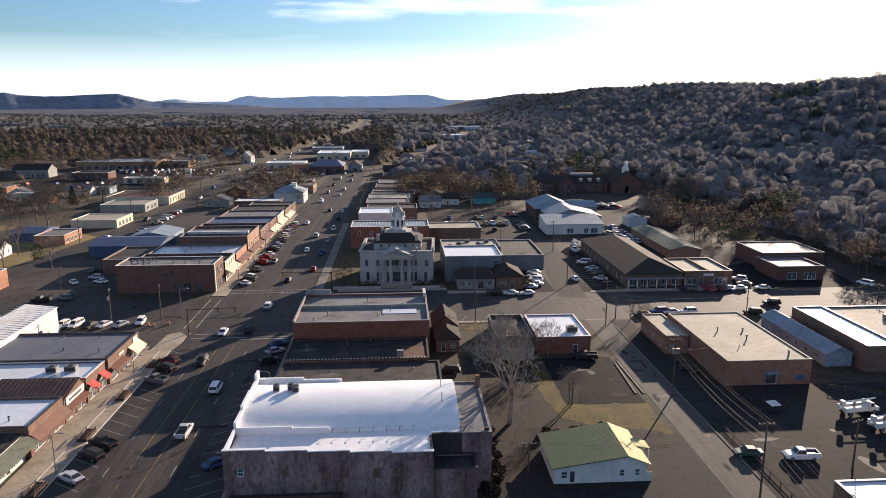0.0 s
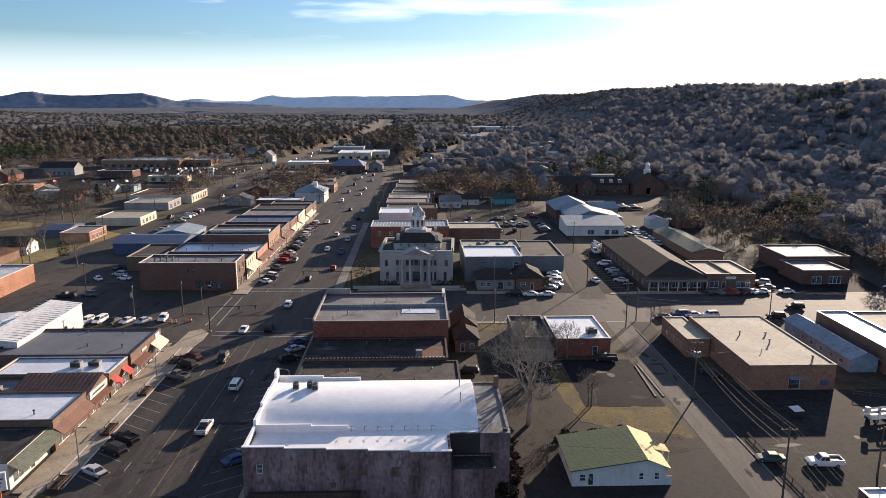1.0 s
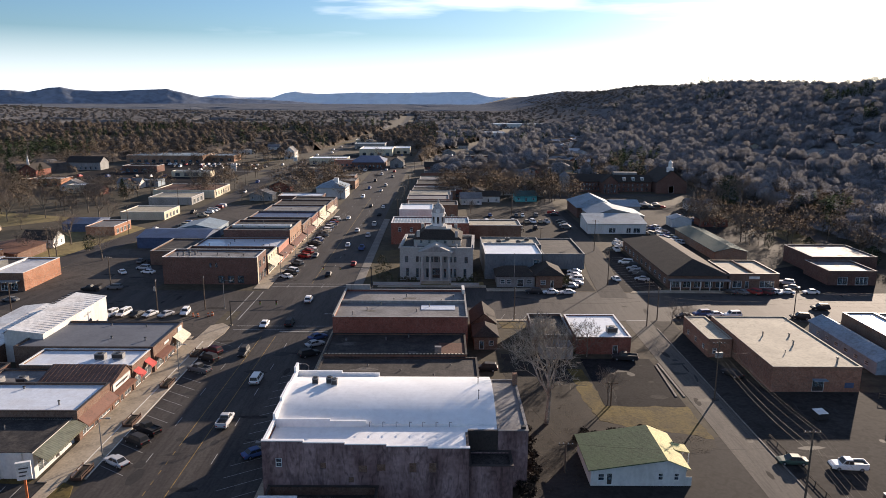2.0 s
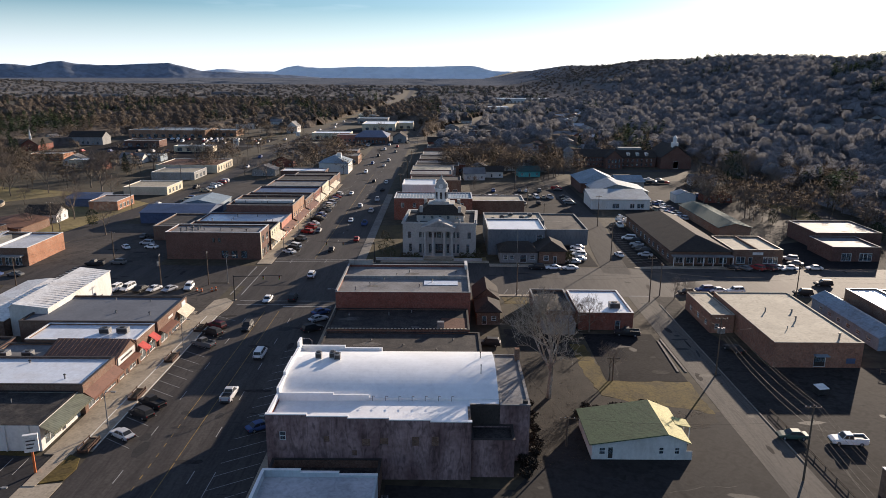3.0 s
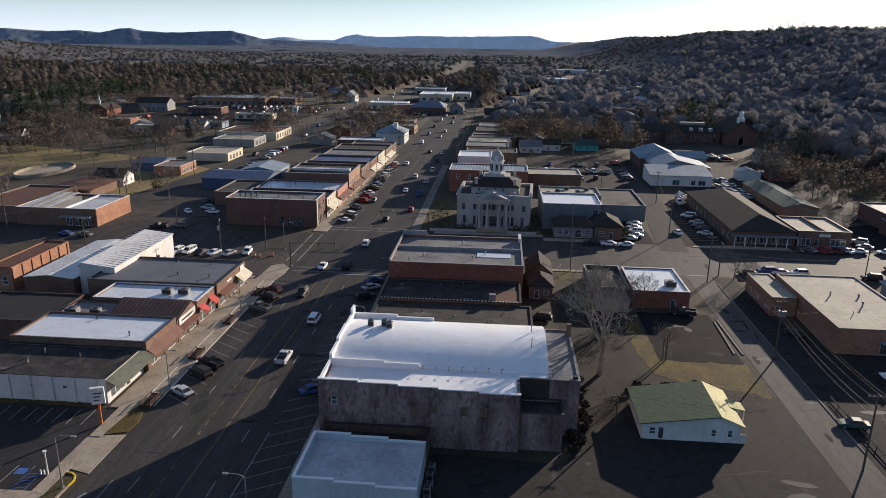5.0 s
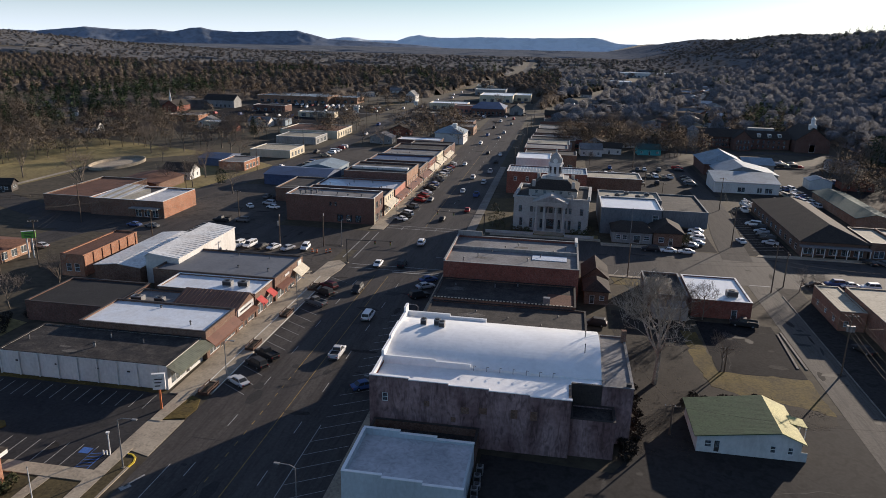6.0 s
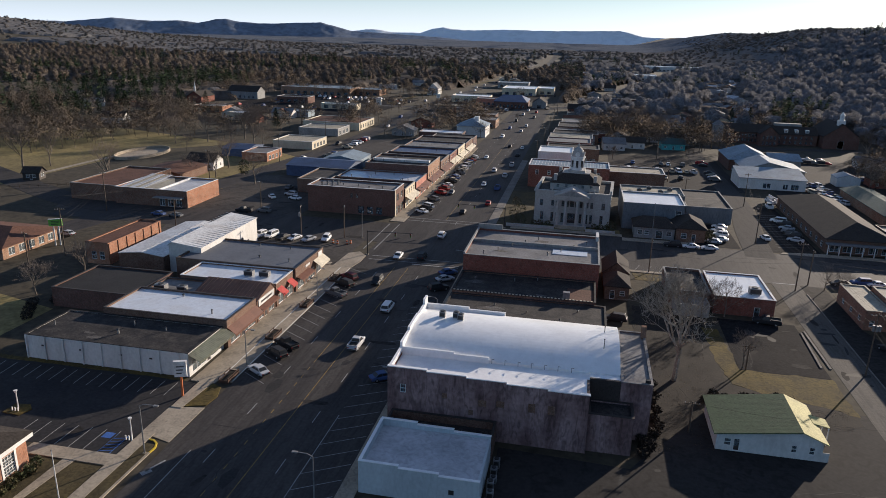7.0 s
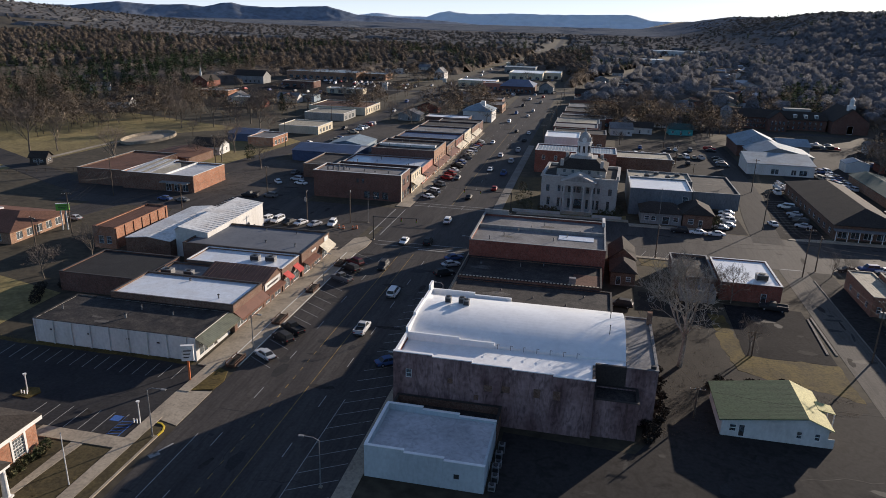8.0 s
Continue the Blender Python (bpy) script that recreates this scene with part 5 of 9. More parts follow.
    part("roof_box", boxed(8.2, 9.6, -5.4, -4.4, 5.0, 6.4), M_STEEL, ob)
    ob = flat_building("brick_store", "tall red brick store with pale gravel roof", -24.2, 150.9, 6.2, 174, 9.0, M_BRICK_R, M_GREY_ROOF, 0.5, M_GREYWALL,
                       w=row(4, 1, 22, 3.8, 0.4, 3.0, "s") + row(8, 1, 22, 1.1, 5.4, 7.2), n=row(8, 1, 29, 1.2, 5.2, 7.0))
    part("parapet", boxed(-15, 14.9, 0.8, 1.2, 8.5, 9.2), M_GREYWALL, ob)
    part("parapet", boxed(-15.2, -14.8, -11.5, 11.5, 9.1, 9.5), M_GREYWALL, ob)
    part("parapet", boxed(-15.2, -9, 11.2, 11.55, 9.1, 10.3), M_GREYWALL, ob)
    part("parapet", boxed(14.4, 15.1, 7, 11.5, 9.1, 10.2), M_WHITE, ob)
    part("skylight", boxed(4.5, 12.5, -4.5, -1.0, 8.5, 8.62), M_BLUE_ROOF, ob)
    for k in range(9):
        roof_vent(-20 + 2.9 * k, 154 + (k * 3.7) % 16, 8.5, 0.7)
    for k in range(9):
        roof_vent(-21 + 3.3 * k, 122 + (k * 5.3) % 13, 4.35, 0.5)
    gable_building("cottage", "small dark-roofed brick cottage between stores", 7.9, 154.5, 13.3, 162.6, 3.2, 5.0, "y", M_BRICK_B, M_SHINGLE, 0.4, hip=3.0, s=[(1.2, 2.3, 0.1, 2.2, "d"), (3.4, 4.5, 1.0, 2.2, "w")])
    gable_building("cottage", "taller gabled brick cottage behind stores", 7.6, 163.2, 13.6, 173.5, 3.4, 6.0, "y", M_BRICK_B, M_SHINGLE, 0.3)
    # green-roofed house
    ob = gable_building("house", "low white house with asymmetric green roof, sunlit slope coloured pale", 22.9, 96.2, 37.3, 106.8, 2.75, 4.4, "y", M_WHITE, M_SHINGLE_G, 0.5, at=0.785, right=M_SUNLIT_YELLOW,
                        s=[(1.1, 2.1, 0.8, 2.0, "w"), (2.4, 3.3, 0.1, 2.1, "d"), (10.2, 11.0, 0.9, 2.1, "w"), (12.6, 13.4, 0.9, 2.1, "w")], right_eave=3.0)
    bm = bmesh.new()
    prism(bm, [(6.9, -0.6, 3.35), (9.3, -0.6, 2.9), (9.3, 2.0, 2.9), (6.9, 2.0, 3.35)], (0, 0, 0.1))
    part("porch_roof", bm, M_SUNLIT_YELLOW, ob)
    add_ribs(ob, -7.7, 4.05, -5.7, 5.7, 2.742, 4.487, 30, "y", M_SHINGLE_G)
    for y in (-0.5, 1.9):
        part("porch_post", boxed(9.1, 9.22, y - 0.06, y + 0.06, 0, 2.95), M_TRIM_W, ob)
    part("side_panel", boxed(7.21, 8.1, -5.3, -5.2, 0.0, 1.5), M_WHITE, ob)
    flat_building("brick_shop", "small brick shop with bright white roof", 31, 151.8, 43.5, 168.8, 4.1, M_BRICK_R, M_WHITE_ROOF, 0.25, M_TRIM_W, s=[(8.4, 9.6, 0.1, 2.2, "d")])
    roof_unit(40.0, 156, 3.85, 2.4, 1.8, 1.4)
    flat_building("derelict_shed", "small derelict dark-roofed brick shed", 22, 154.5, 30.6, 171, 3.6, M_BRICK_B, M_DARK_ROOF, 0.5, M_GREYWALL, category="shed")
    flat_building("storage_shed", "pale low shed behind bare branches", 22.6, 148.6, 29.8, 153.8, 2.6, M_GREYWALL, M_GREY_ROOF, 0.2, M_GREYWALL, category="shed")
    # tan brick warehouse and its wing
    ob = flat_building("warehouse", "tan brick warehouse with pale flat roof", 66.2, 131.2, 84.0, 164, 5.3, M_BRICK_W, M_PALE_ROOF, 0.12, M_PALE_ROOF, s=[(8.2, 10.6, 0.1, 2.6, "d")])
    part("door_hood", boxed(-0.9, 1.9, -17.6, -16.4, 2.7, 2.85), M_METAL_BLUE, ob)
    part("blue_panel", boxed(5.8, 7.6, -16.46, -16.41, 0.9, 2.0), M_METAL_DBLUE, ob)
    flat_building("warehouse", "low wing of a tan brick warehouse", 60.6, 150.2, 65.9, 167, 4.3, M_BRICK_W, M_PALE_ROOF, 0.12, M_PALE_ROOF, s=[(1, 2, 0.9, 2.2, "w")], w=row(3, 1, 16, 1.4, 1.0, 2.2))
    roof_vent(80.5, 134, 5.0, 1.2, 0.2)
    ob = gable_building("metal_hall", "blue-grey metal shed with low pitched roof", 92.6, 140, 98.6, 168, 2.9, 4.4, "y", M_METAL_BLUE, M_METAL_BLUE, 0.4, category="shed", w=row(6, 2, 26, 1.6, 0.8, 1.8))
    flat_building("workshop", "workshop with bright white flat roof", 99.3, 136.5, 107, 166, 5.8, M_BRICK_B, M_WHITE_ROOF, 0.3, M_TRIM_W)
    flat_building("workshop", "workshop with cream flat roof", 107.3, 136.5, 126, 166, 5.6, M_BRICK_B, M_PALE_ROOF, 0.3, M_TRIM_W)
    flat_building("workshop", "brick workshop with pale metal roof", 61.5, 70, 80, 87.5, 4.2, M_BRICK_B, M_BLUE_ROOF, 0.15, M_TRIM_W)
    roof_unit(118, 156, 5.3, 2.6, 1.6, 1.2)


def courthouse():
    ob = empty("courthouse", -1.4, 217, 0, -3.0, "pale stone courthouse with columned portico and domed clock cupola", "courthouse")
    a, d, h, th = 11.6, 21.0, 10.4, 0.5
    s_holes = [(1.6, 2.6, 5.8, 7.8), (2.0, 2.9, 1.4, 3.9), (5.2, 6.0, 1.0, 3.9), (6.6, 7.4, 1.0, 3.9), (8.4, 9.2, 6.0, 7.8), (9.9, 10.6, 6.0, 7.8), (11.0, 12.2, 6.0, 7.8), (12.6, 13.3, 6.0, 7.8), (14.0, 14.8, 6.0, 7.8), (10.4, 12.8, 0.2, 4.0, "d"), (8.4, 9.2, 1.0, 3.9), (14.0, 14.8, 1.0, 3.9),
               (15.8, 16.6, 1.0, 3.9), (17.2, 18.0, 1.0, 3.9), (20.3, 21.2, 1.4, 3.9), (20.6, 21.6, 5.8, 7.8), (15.8, 16.6, 6.0, 7.8), (17.2, 18.0, 6.0, 7.8), (5.2, 6.0, 6.0, 7.8), (6.6, 7.4, 6.0, 7.8)]
    sides = row(6, 1, d - 1, 1.1, 1.2, 3.8) + row(6, 1, d - 1, 1.1, 5.8, 7.8)
    for p0, p1, holes in (((-a, 0), (a, 0), s_holes), ((a, th), (a, d - th), sides), ((a, d), (-a, d), []), ((-a, d - th), (-a, th), sides)):
        part("wall", wall_mesh(p0, p1, h, th, holes), M_STONE, ob)
        for o in holes:
            fit_window(ob, p0, p1, o, M_TRIM_D)
    for x0, x1, y0, y1 in ((-a - 0.35, a + 0.35, -0.35, 0.6), (-a - 0.35, a + 0.35, d - 0.6, d + 0.35), (-a - 0.35, -a + 0.6, 0.604, d - 0.604), (a - 0.6, a + 0.35, 0.604, d - 0.604)):
        part("cornice", boxed(x0, x1, y0, y1, h + 0.002, h + 0.45), M_STONE, ob)
    for x in (-a, -a + 5, a - 5.4, a - 0.4):
        part("parapet_pier", boxed(x, x + 0.5, -0.2, 0.4, h + 0.452, h + 1.5), M_STONE, ob)
    part("roof", boxed(-a + 0.62, a - 0.62, 0.62, d - 0.62, h - 0.7, h - 0.3), M_DARK_ROOF, ob)
    # raised attic with hipped roof
    part("attic_wall", boxed(-7.6, 7.6, 5.0, d - 2, h - 0.29, h + 1.9), M_STONE, ob)
    for k in range(5):
        part("attic_window", boxed(-5.6 + 2.6 * k, -4.8 + 2.6 * k, 4.94, 4.998, h + 0.7, h + 1.6), M_GLASS, ob)
    bm = bmesh.new()
    lo = [bm.verts.new(p) for p in ((-8.0, 4.6, h + 1.9), (8.0, 4.6, h + 1.9), (8.0, d - 1.6, h + 1.9), (-8.0, d - 1.6, h + 1.9))]
    hi = [bm.verts.new(p) for p in ((-4.2, 8.6, h + 4.6), (4.2, 8.6, h + 4.6), (4.2, d - 5.6, h + 4.6), (-4.2, d - 5.6, h + 4.6))]
    bm.faces.new(lo[::-1])
    bm.faces.new(hi)
    for i in range(4):
        bm.faces.new((lo[i], lo[(i + 1) % 4], hi[(i + 1) % 4], hi[i]))
    part("hipped_roof", bm, M_SHINGLE, ob)
    part("roof_deck", boxed(-4.3, 4.3, 8.5, d - 5.5, h + 4.6, h + 4.9), M_STONE, ob)
    for x in (-6.2, 6.2):
        part("chimney", boxed(x - 0.5, x + 0.5, 5.6, 6.6, h + 1.9, h + 4.6), M_STONE, ob)
        part("chimney", boxed(x * 0.9 - 0.5, x * 0.9 + 0.5, d - 5, d - 4, h + 2.4, h + 5.0), M_STONE, ob)
    # portico: steps, four columns, entablature, pediment
    part("portico_floor", boxed(-4.9, 4.9, -3.2, -0.002, 0, 0.9), M_STONE, ob)
    for k in range(4):
        part("step", boxed(-4.4, 4.4, -3.2 - 0.4 * (4 - k), -3.2 - 0.4 * (3 - k) - 0.002, 0, 0.18 * (k + 1)), M_CONCRETE, ob)
    for x in (-4.2, -1.75, 1.75, 4.2):
        bm = bmesh.new()
        tube(bm, (x, -2.6, 1.15), (x, -2.6, 8.4), 0.48, 0.4, 14)
        col = part("column", bm, M_STONE, ob)
        part("column_base", boxed(x - 0.6, x + 0.6, -3.2, -2.0, 0.9, 1.15), M_STONE, col)
        part("capital", boxed(x - 0.6, x + 0.6, -3.2, -2.0, 8.4, 8.85), M_STONE, col)
    part("entablature", boxed(-5.1, 5.1, -3.3, -0.36, 8.85, 9.9), M_STONE, ob)
    bm = bmesh.new()
    prism(bm, [(-5.5, -3.6, 9.9), (5.5, -3.6, 9.9), (0, -3.6, 12.2)], (0, 6.0, 0))
    part("pediment", bm, M_STONE, ob)
    bm = bmesh.new()
    prism(bm, [(-4.4, -3.66, 10.15), (4.4, -3.66, 10.15), (0, -3.66, 11.85)], (0, 0.05, 0))
    part("tympanum", bm, M_GREYWALL, ob)
    # cupola
    cx, cy, z = 0.0, 11.5, h + 4.9
    part("cupola_base", boxed(cx - 2.7, cx + 2.7, cy - 2.7, cy + 2.7, z, z + 0.6), M_STONE, ob)
    bm = bmesh.new()
    tube(bm, (cx, cy, z + 0.6), (cx, cy, z + 4.4), 2.2, 2.1, 8)
    drum = part("cupola_drum", bm, M_TRIM_W, ob)
    for k in range(8):
        t = math.pi / 4 * k
        bm = boxed(-0.36, 0.36, -0.12, 0.0, 0, 2.2)
        louvre = part("cupola_louvre", bm, M_TRIM_D, drum)
        louvre.matrix_basis = Matrix.Translation((cx + 2.03 * math.sin(t), cy - 2.03 * math.cos(t), z + 1.4)) @ Matrix.Rotation(t, 4, "Z")
    bm = bmesh.new()
    tube(bm, (cx, cy, z + 4.4), (cx, cy, z + 4.8), 2.45, 2.45, 8)
    part("cupola_cornice", bm, M_TRIM_W, ob)
    bm = bmesh.new()
    rings = [(2.0, 0.0), (1.95, 0.9), (1.65, 1.8), (1.15, 2.5), (0.6, 2.95), (0.3, 3.1)]
    for (r0, h0), (r1, h1) in zip(rings, rings[1:]):
        tube(bm, (cx, cy, z + 4.8 + h0), (cx, cy, z + 4.8 + h1), r0, r1, 12, False)
    part("dome", bm, M_STONE, ob)
    for k in range(4):
        t = math.pi / 2 * k
        bm = bmesh.new()
        tube(bm, (0, 0, 0), (0, -0.12, 0), 0.75, 0.75, 16)
        face = part("clock_face", bm, M_TRIM_W, ob)
        face.matrix_basis = Matrix.Translation((cx + 1.96 * math.sin(t), cy - 1.96 * math.cos(t), z + 5.6)) @ Matrix.Rotation(t, 4, "Z")
    bm = bmesh.new()
    tube(bm, (cx, cy, z + 7.8), (cx, cy, z + 8.6), 0.34, 0.3, 8)
    tube(bm, (cx, cy, z + 8.6), (cx, cy, z + 9.4), 0.3, 0.03, 8)
    part("finial", bm, M_STONE, ob)
    # low yard walls
    for x0, x1, y0 in ((-21, -6.2, 211.2), (3.2, 12.0, 210.6)):
        o = empty("yard_wall", x0, y0, 0, 0, "low pale stone yard wall of the courthouse", "wall")
        part("stonework", boxed(0, x1 - x0, 0, 0.35, 0, 0.8), M_STONE, o)
        part("coping", boxed(-0.05, x1 - x0 + 0.05, -0.05, 0.4, 0.8, 0.92), M_STONE, o)


def block_square():
    courthouse()
    ob = flat_building("brick_store", "red brick building with ribbed metal roof", -19.6, 272.5, 11.2, 287, 8.6, M_BRICK_R, M_METAL_BLUE, 0.3, M_TRIM_W, s=row(6, 1, 29, 1.2, 5.0, 6.8))
    add_ribs(ob, -15, 15, -6.9, 6.9, 8.3, 8.3, 24, "x", M_METAL_WHITE)
    flat_building("store", "white painted building with white roof", -18, 300, -3.5, 316, 9.6, M_WHITE, M_WHITE_ROOF, 0.3, M_TRIM_W)
    flat_building("brick_store", "low brown brick building with pale coping", 11.4, 284.5, 33, 298, 5.6, M_BRICK_B, M_PALE_ROOF, 0.3, M_TRIM_W)
    flat_building("block_building", "grey two-storey block building with white roof", 14.2, 219, 32.5, 236, 8.3, M_BLOCKWALL, M_WHITE_ROOF, 0.4, M_TRIM_W, s=[(15.6, 17.4, 4.6, 6.6, "w")])
    flat_building("block_building", "grey block rear wing with pale roof", 14.2, 236.3, 34.5, 250, 7.6, M_BLOCKWALL, M_PALE_ROOF, 0.4, M_GREYWALL)
    for k in range(5):
        roof_unit(17 + 3.4 * k, 238.5 + (k * 4.1) % 9, 7.2, 1.6, 1.3, 0.9)
    flat_building("block_building", "low dark-roofed rear building", 34.8, 233, 49, 260, 5.2, M_BLOCKWALL, M_DARK_ROOF, 0.3, M_GREYWALL)
    gable_building("office", "low stone office with dark hipped roof", 17.4, 209.4, 29, 218.6, 3.4, 5.6, "x", M_GREYWALL, M_SHINGLE, 0.5, hip=3.0, s=row(2, 0.8, 4.6, 1.4, 1.0, 2.4) + [(6.2, 8.2, 0.1, 2.5, "d")] + row(1, 9.0, 11, 1.6, 1.0, 2.4), category="building")
    gable_building("office", "small brick office with dark hipped roof", 29.3, 208.4, 37.4, 220, 4.0, 6.4, "y", M_BRICK_B, M_SHINGLE, 0.6, hip=3.4, s=[(1.4, 3.0, 1.0, 2.6, "w"), (4.4, 5.5, 0.1, 2.4, "d")], category="building")
    # long brown-roofed shop and neighbours
    ob = gable_building("shop_building", "long brick shop with dark low-pitched roof and porch", 70, 208.4, 88, 264, 4.2, 7.4, "y", M_BRICK_B, M_SHINGLE, 0.6, at=0.55, hip=9.0, s=row(5, 0.6, 17.4, 2.4, 0.4, 2.5, "s"), w=row(10, 2, 54, 2.0, 0.8, 2.4), category="building")
    part("porch_roof", boxed(-9.4, 9.2, -30.4, -28.0, 2.9, 3.2), M_GREY_ROOF, ob)
    for k in range(7):
        part("porch_post", boxed(-9.2 + 3.0 * k, -9.0 + 3.0 * k, -30.3, -30.1, 0.1, 2.9), M_TRIM_W, ob)
    ob = flat_building("brick_shop", "brown brick shop with pale striped roof", 88.6, 208.6, 104, 227, 4.7, M_BRICK_B, M_PALE_ROOF, 0.4, M_TRIM_D, s=[(1.2, 4.0, 0.3, 2.5, "s"), (5, 6.2, 0.1, 2.4, "d"), (9.5, 14, 0.3, 2.5, "s")])
    part("parapet", boxed(-0.2, 0.2, -8.8, 8.8, 4.3, 4.9), M_BRICK_B, ob)
    part("sign_board", boxed(-1.6, 1.6, -9.34, -9.22, 3.1, 3.9), M_SIGN_W, ob)
    gable_building("shed", "long shed with green metal roof", 98.5, 246, 110, 290, 3.4, 4.8, "y", M_BRICK_T, M_METAL_GREEN, 0.5, category="shed")
    gable_building("shed", "pale metal shed beside a parking lot", 104, 312, 113, 320, 3.6, 5.0, "y", M_PALEBLUE, M_METAL_BLUE, 0.2, category="shed")
    gable_building("metal_hall", "white metal showroom with long blue-grey roof", 63, 296, 88, 313, 4.4, 6.4, "x", M_WHITE, M_METAL_BLUE, 0.4, at=0.88, s=[(9, 12, 0.4, 2.6, "s"), (16.5, 18.5, 0.4, 2.6, "s"), (19.5, 22.5, 0.4, 2.6, "s")], category="building")
    gable_building("metal_hall", "pale-roofed hall behind a showroom", 68, 314, 92, 334, 4.8, 8.0, "y", M_GREYWALL, M_METAL_BLUE, 0.5, at=0.4, category="building")
    gable_building("metal_hall", "brick hall with pale blue-grey hipped roof", 66, 337, 85, 364, 5.0, 9.4, "y", M_BRICK_D, M_METAL_BLUE, 0.6, hip=7.0, category="building")
    gable_building("metal_hall", "low wing with pale blue-grey pitched roof", 85.6, 346, 99, 362, 4.2, 6.4, "x", M_GREYWALL, M_METAL_BLUE, 0.5, category="building")
    flat_building("workshop", "dark workshop with grey flat roof", 124, 228.5, 146, 248, 5.6, M_BRICK_D, M_GREY_ROOF, 0.3, M_GREYWALL)
    flat_building("workshop", "low workshop with white garage doors", 121.5, 213, 136.6, 228.2, 4.6, M_BRICK_D, M_GREY_ROOF, 0.4, M_GREYWALL, s=[(3, 6.2, 0.1, 2.7, "s"), (8.6, 12.6, 0.1, 2.7, "s")])
    # church complex
    gable_building("school_building", "long dark brick church hall with dark roof", 79, 432, 107, 447, 6.4, 10.2, "x", M_BRICK_D, M_SHINGLE, 0.5, s=row(10, 1, 19, 1.1, 1.0, 2.8) + row(10, 1, 19, 1.1, 3.8, 5.4), category="building")
    gable_building("church_wing", "gabled dark brick wing with tall windows", 97.4, 424, 107.2, 431.6, 6.6, 11.0, "y", M_BRICK_D, M_SHINGLE, 0.4, s=row(4, 1, 9, 1.1, 3.6, 5.8) + row(4, 1, 9, 1.1, 0.6, 2.6), category="building")
    gable_building("stair_tower", "pale stair tower with a grey pyramid roof", 73.4, 430, 78.8, 437, 9.6, 12.4, "y", M_GREYWALL, M_GREY_ROOF, 0.3, hip=3.79, category="building")
    ob = gable_building("church_wing", "brick wing with white dormers and grey roof", 107.6, 433, 130, 446, 6.0, 9.8, "x", M_BRICK_D, M_SHINGLE, 0.4, s=row(7, 1, 21, 1.1, 3.4, 5.0) + row(7, 1, 21, 1.1, 0.8, 2.4), category="building")
    for k in range(3):
        x = -6.4 + 5.6 * k
        dormer = part("dormer", boxed(x, x + 1.8, -5.6, -2.6, 6.6, 8.6), M_TRIM_W, ob)
        part("pane", boxed(x + 0.3, x + 1.5, -5.63, -5.604, 7.0, 8.3), M_GLASS, dormer)
    part("roof_box", boxed(-10.5, 4.0, 1.0, 5.0, 9.0, 11.2), M_GREYWALL, ob, "grey rooftop screen")
    ob = gable_building("church", "dark red brick church with white cupola", 131, 426, 149.4, 456, 6.6, 13.6, "y", M_BRICK_D, M_SHINGLE, 0.4, s=[(7.6, 10.6, 0.2, 4.6, "d")], category="church")
    part("steeple_base", boxed(-1.7, 1.7, -11.6, -8.2, 12.0, 15.4), M_TRIM_W, ob)
    bm = bmesh.new()
    tube(bm, (0, -9.9, 15.4), (0, -9.9, 18.2), 1.3, 1.2, 8)
    tube(bm, (0, -9.9, 18.2), (0, -9.9, 20.0), 1.35, 0.05, 8)
    part("steeple", bm, M_TRIM_W, ob)


HOUSE_KINDS = [(M_WHITE, M_SHINGLE, "small white frame house with dark roof"), (M_BRICK_R, M_SHINGLE, "small red brick house with dark roof"), (M_CREAM, M_SHINGLE_R, "cream house with red-brown roof"), (M_GREYWALL, M_GREY_ROOF, "grey house with pale roof"), (M_WHITE, M_GREY_ROOF, "white house with grey roof")]


HOME_SPOTS = []


def small_house(x, y, yaw, k, w=11, d=9, eave=3.0, ridge=5.6, axis="x", kinds=None):
    wallm, roofm, label = (kinds or HOUSE_KINDS)[k % len(kinds or HOUSE_KINDS)]
    z = rise(x, y)
    HOME_SPOTS.append((x, y))
    ob = gable_building("house", label, x - w / 2, y - d / 2, x + w / 2, y + d / 2, eave, ridge, axis, wallm, roofm, 0.5, yaw=yaw,
                        s=[(1.2, 2.4, 0.9, 2.2, "w"), (w / 2 - 0.5, w / 2 + 0.5, 0.1, 2.2, "d"), (w - 2.4, w - 1.2, 0.9, 2.2, "w")], e=row(2, 1, d - 1, 1.0, 0.9, 2.2) if math.hypot(x, y) < 330 else (), w=row(2, 1, d - 1, 1.0, 0.9, 2.2) if math.hypot(x, y) < 330 else (), group="town houses")
    ob.location.z = z - 0.3 if z > 0.5 else 0
    return ob


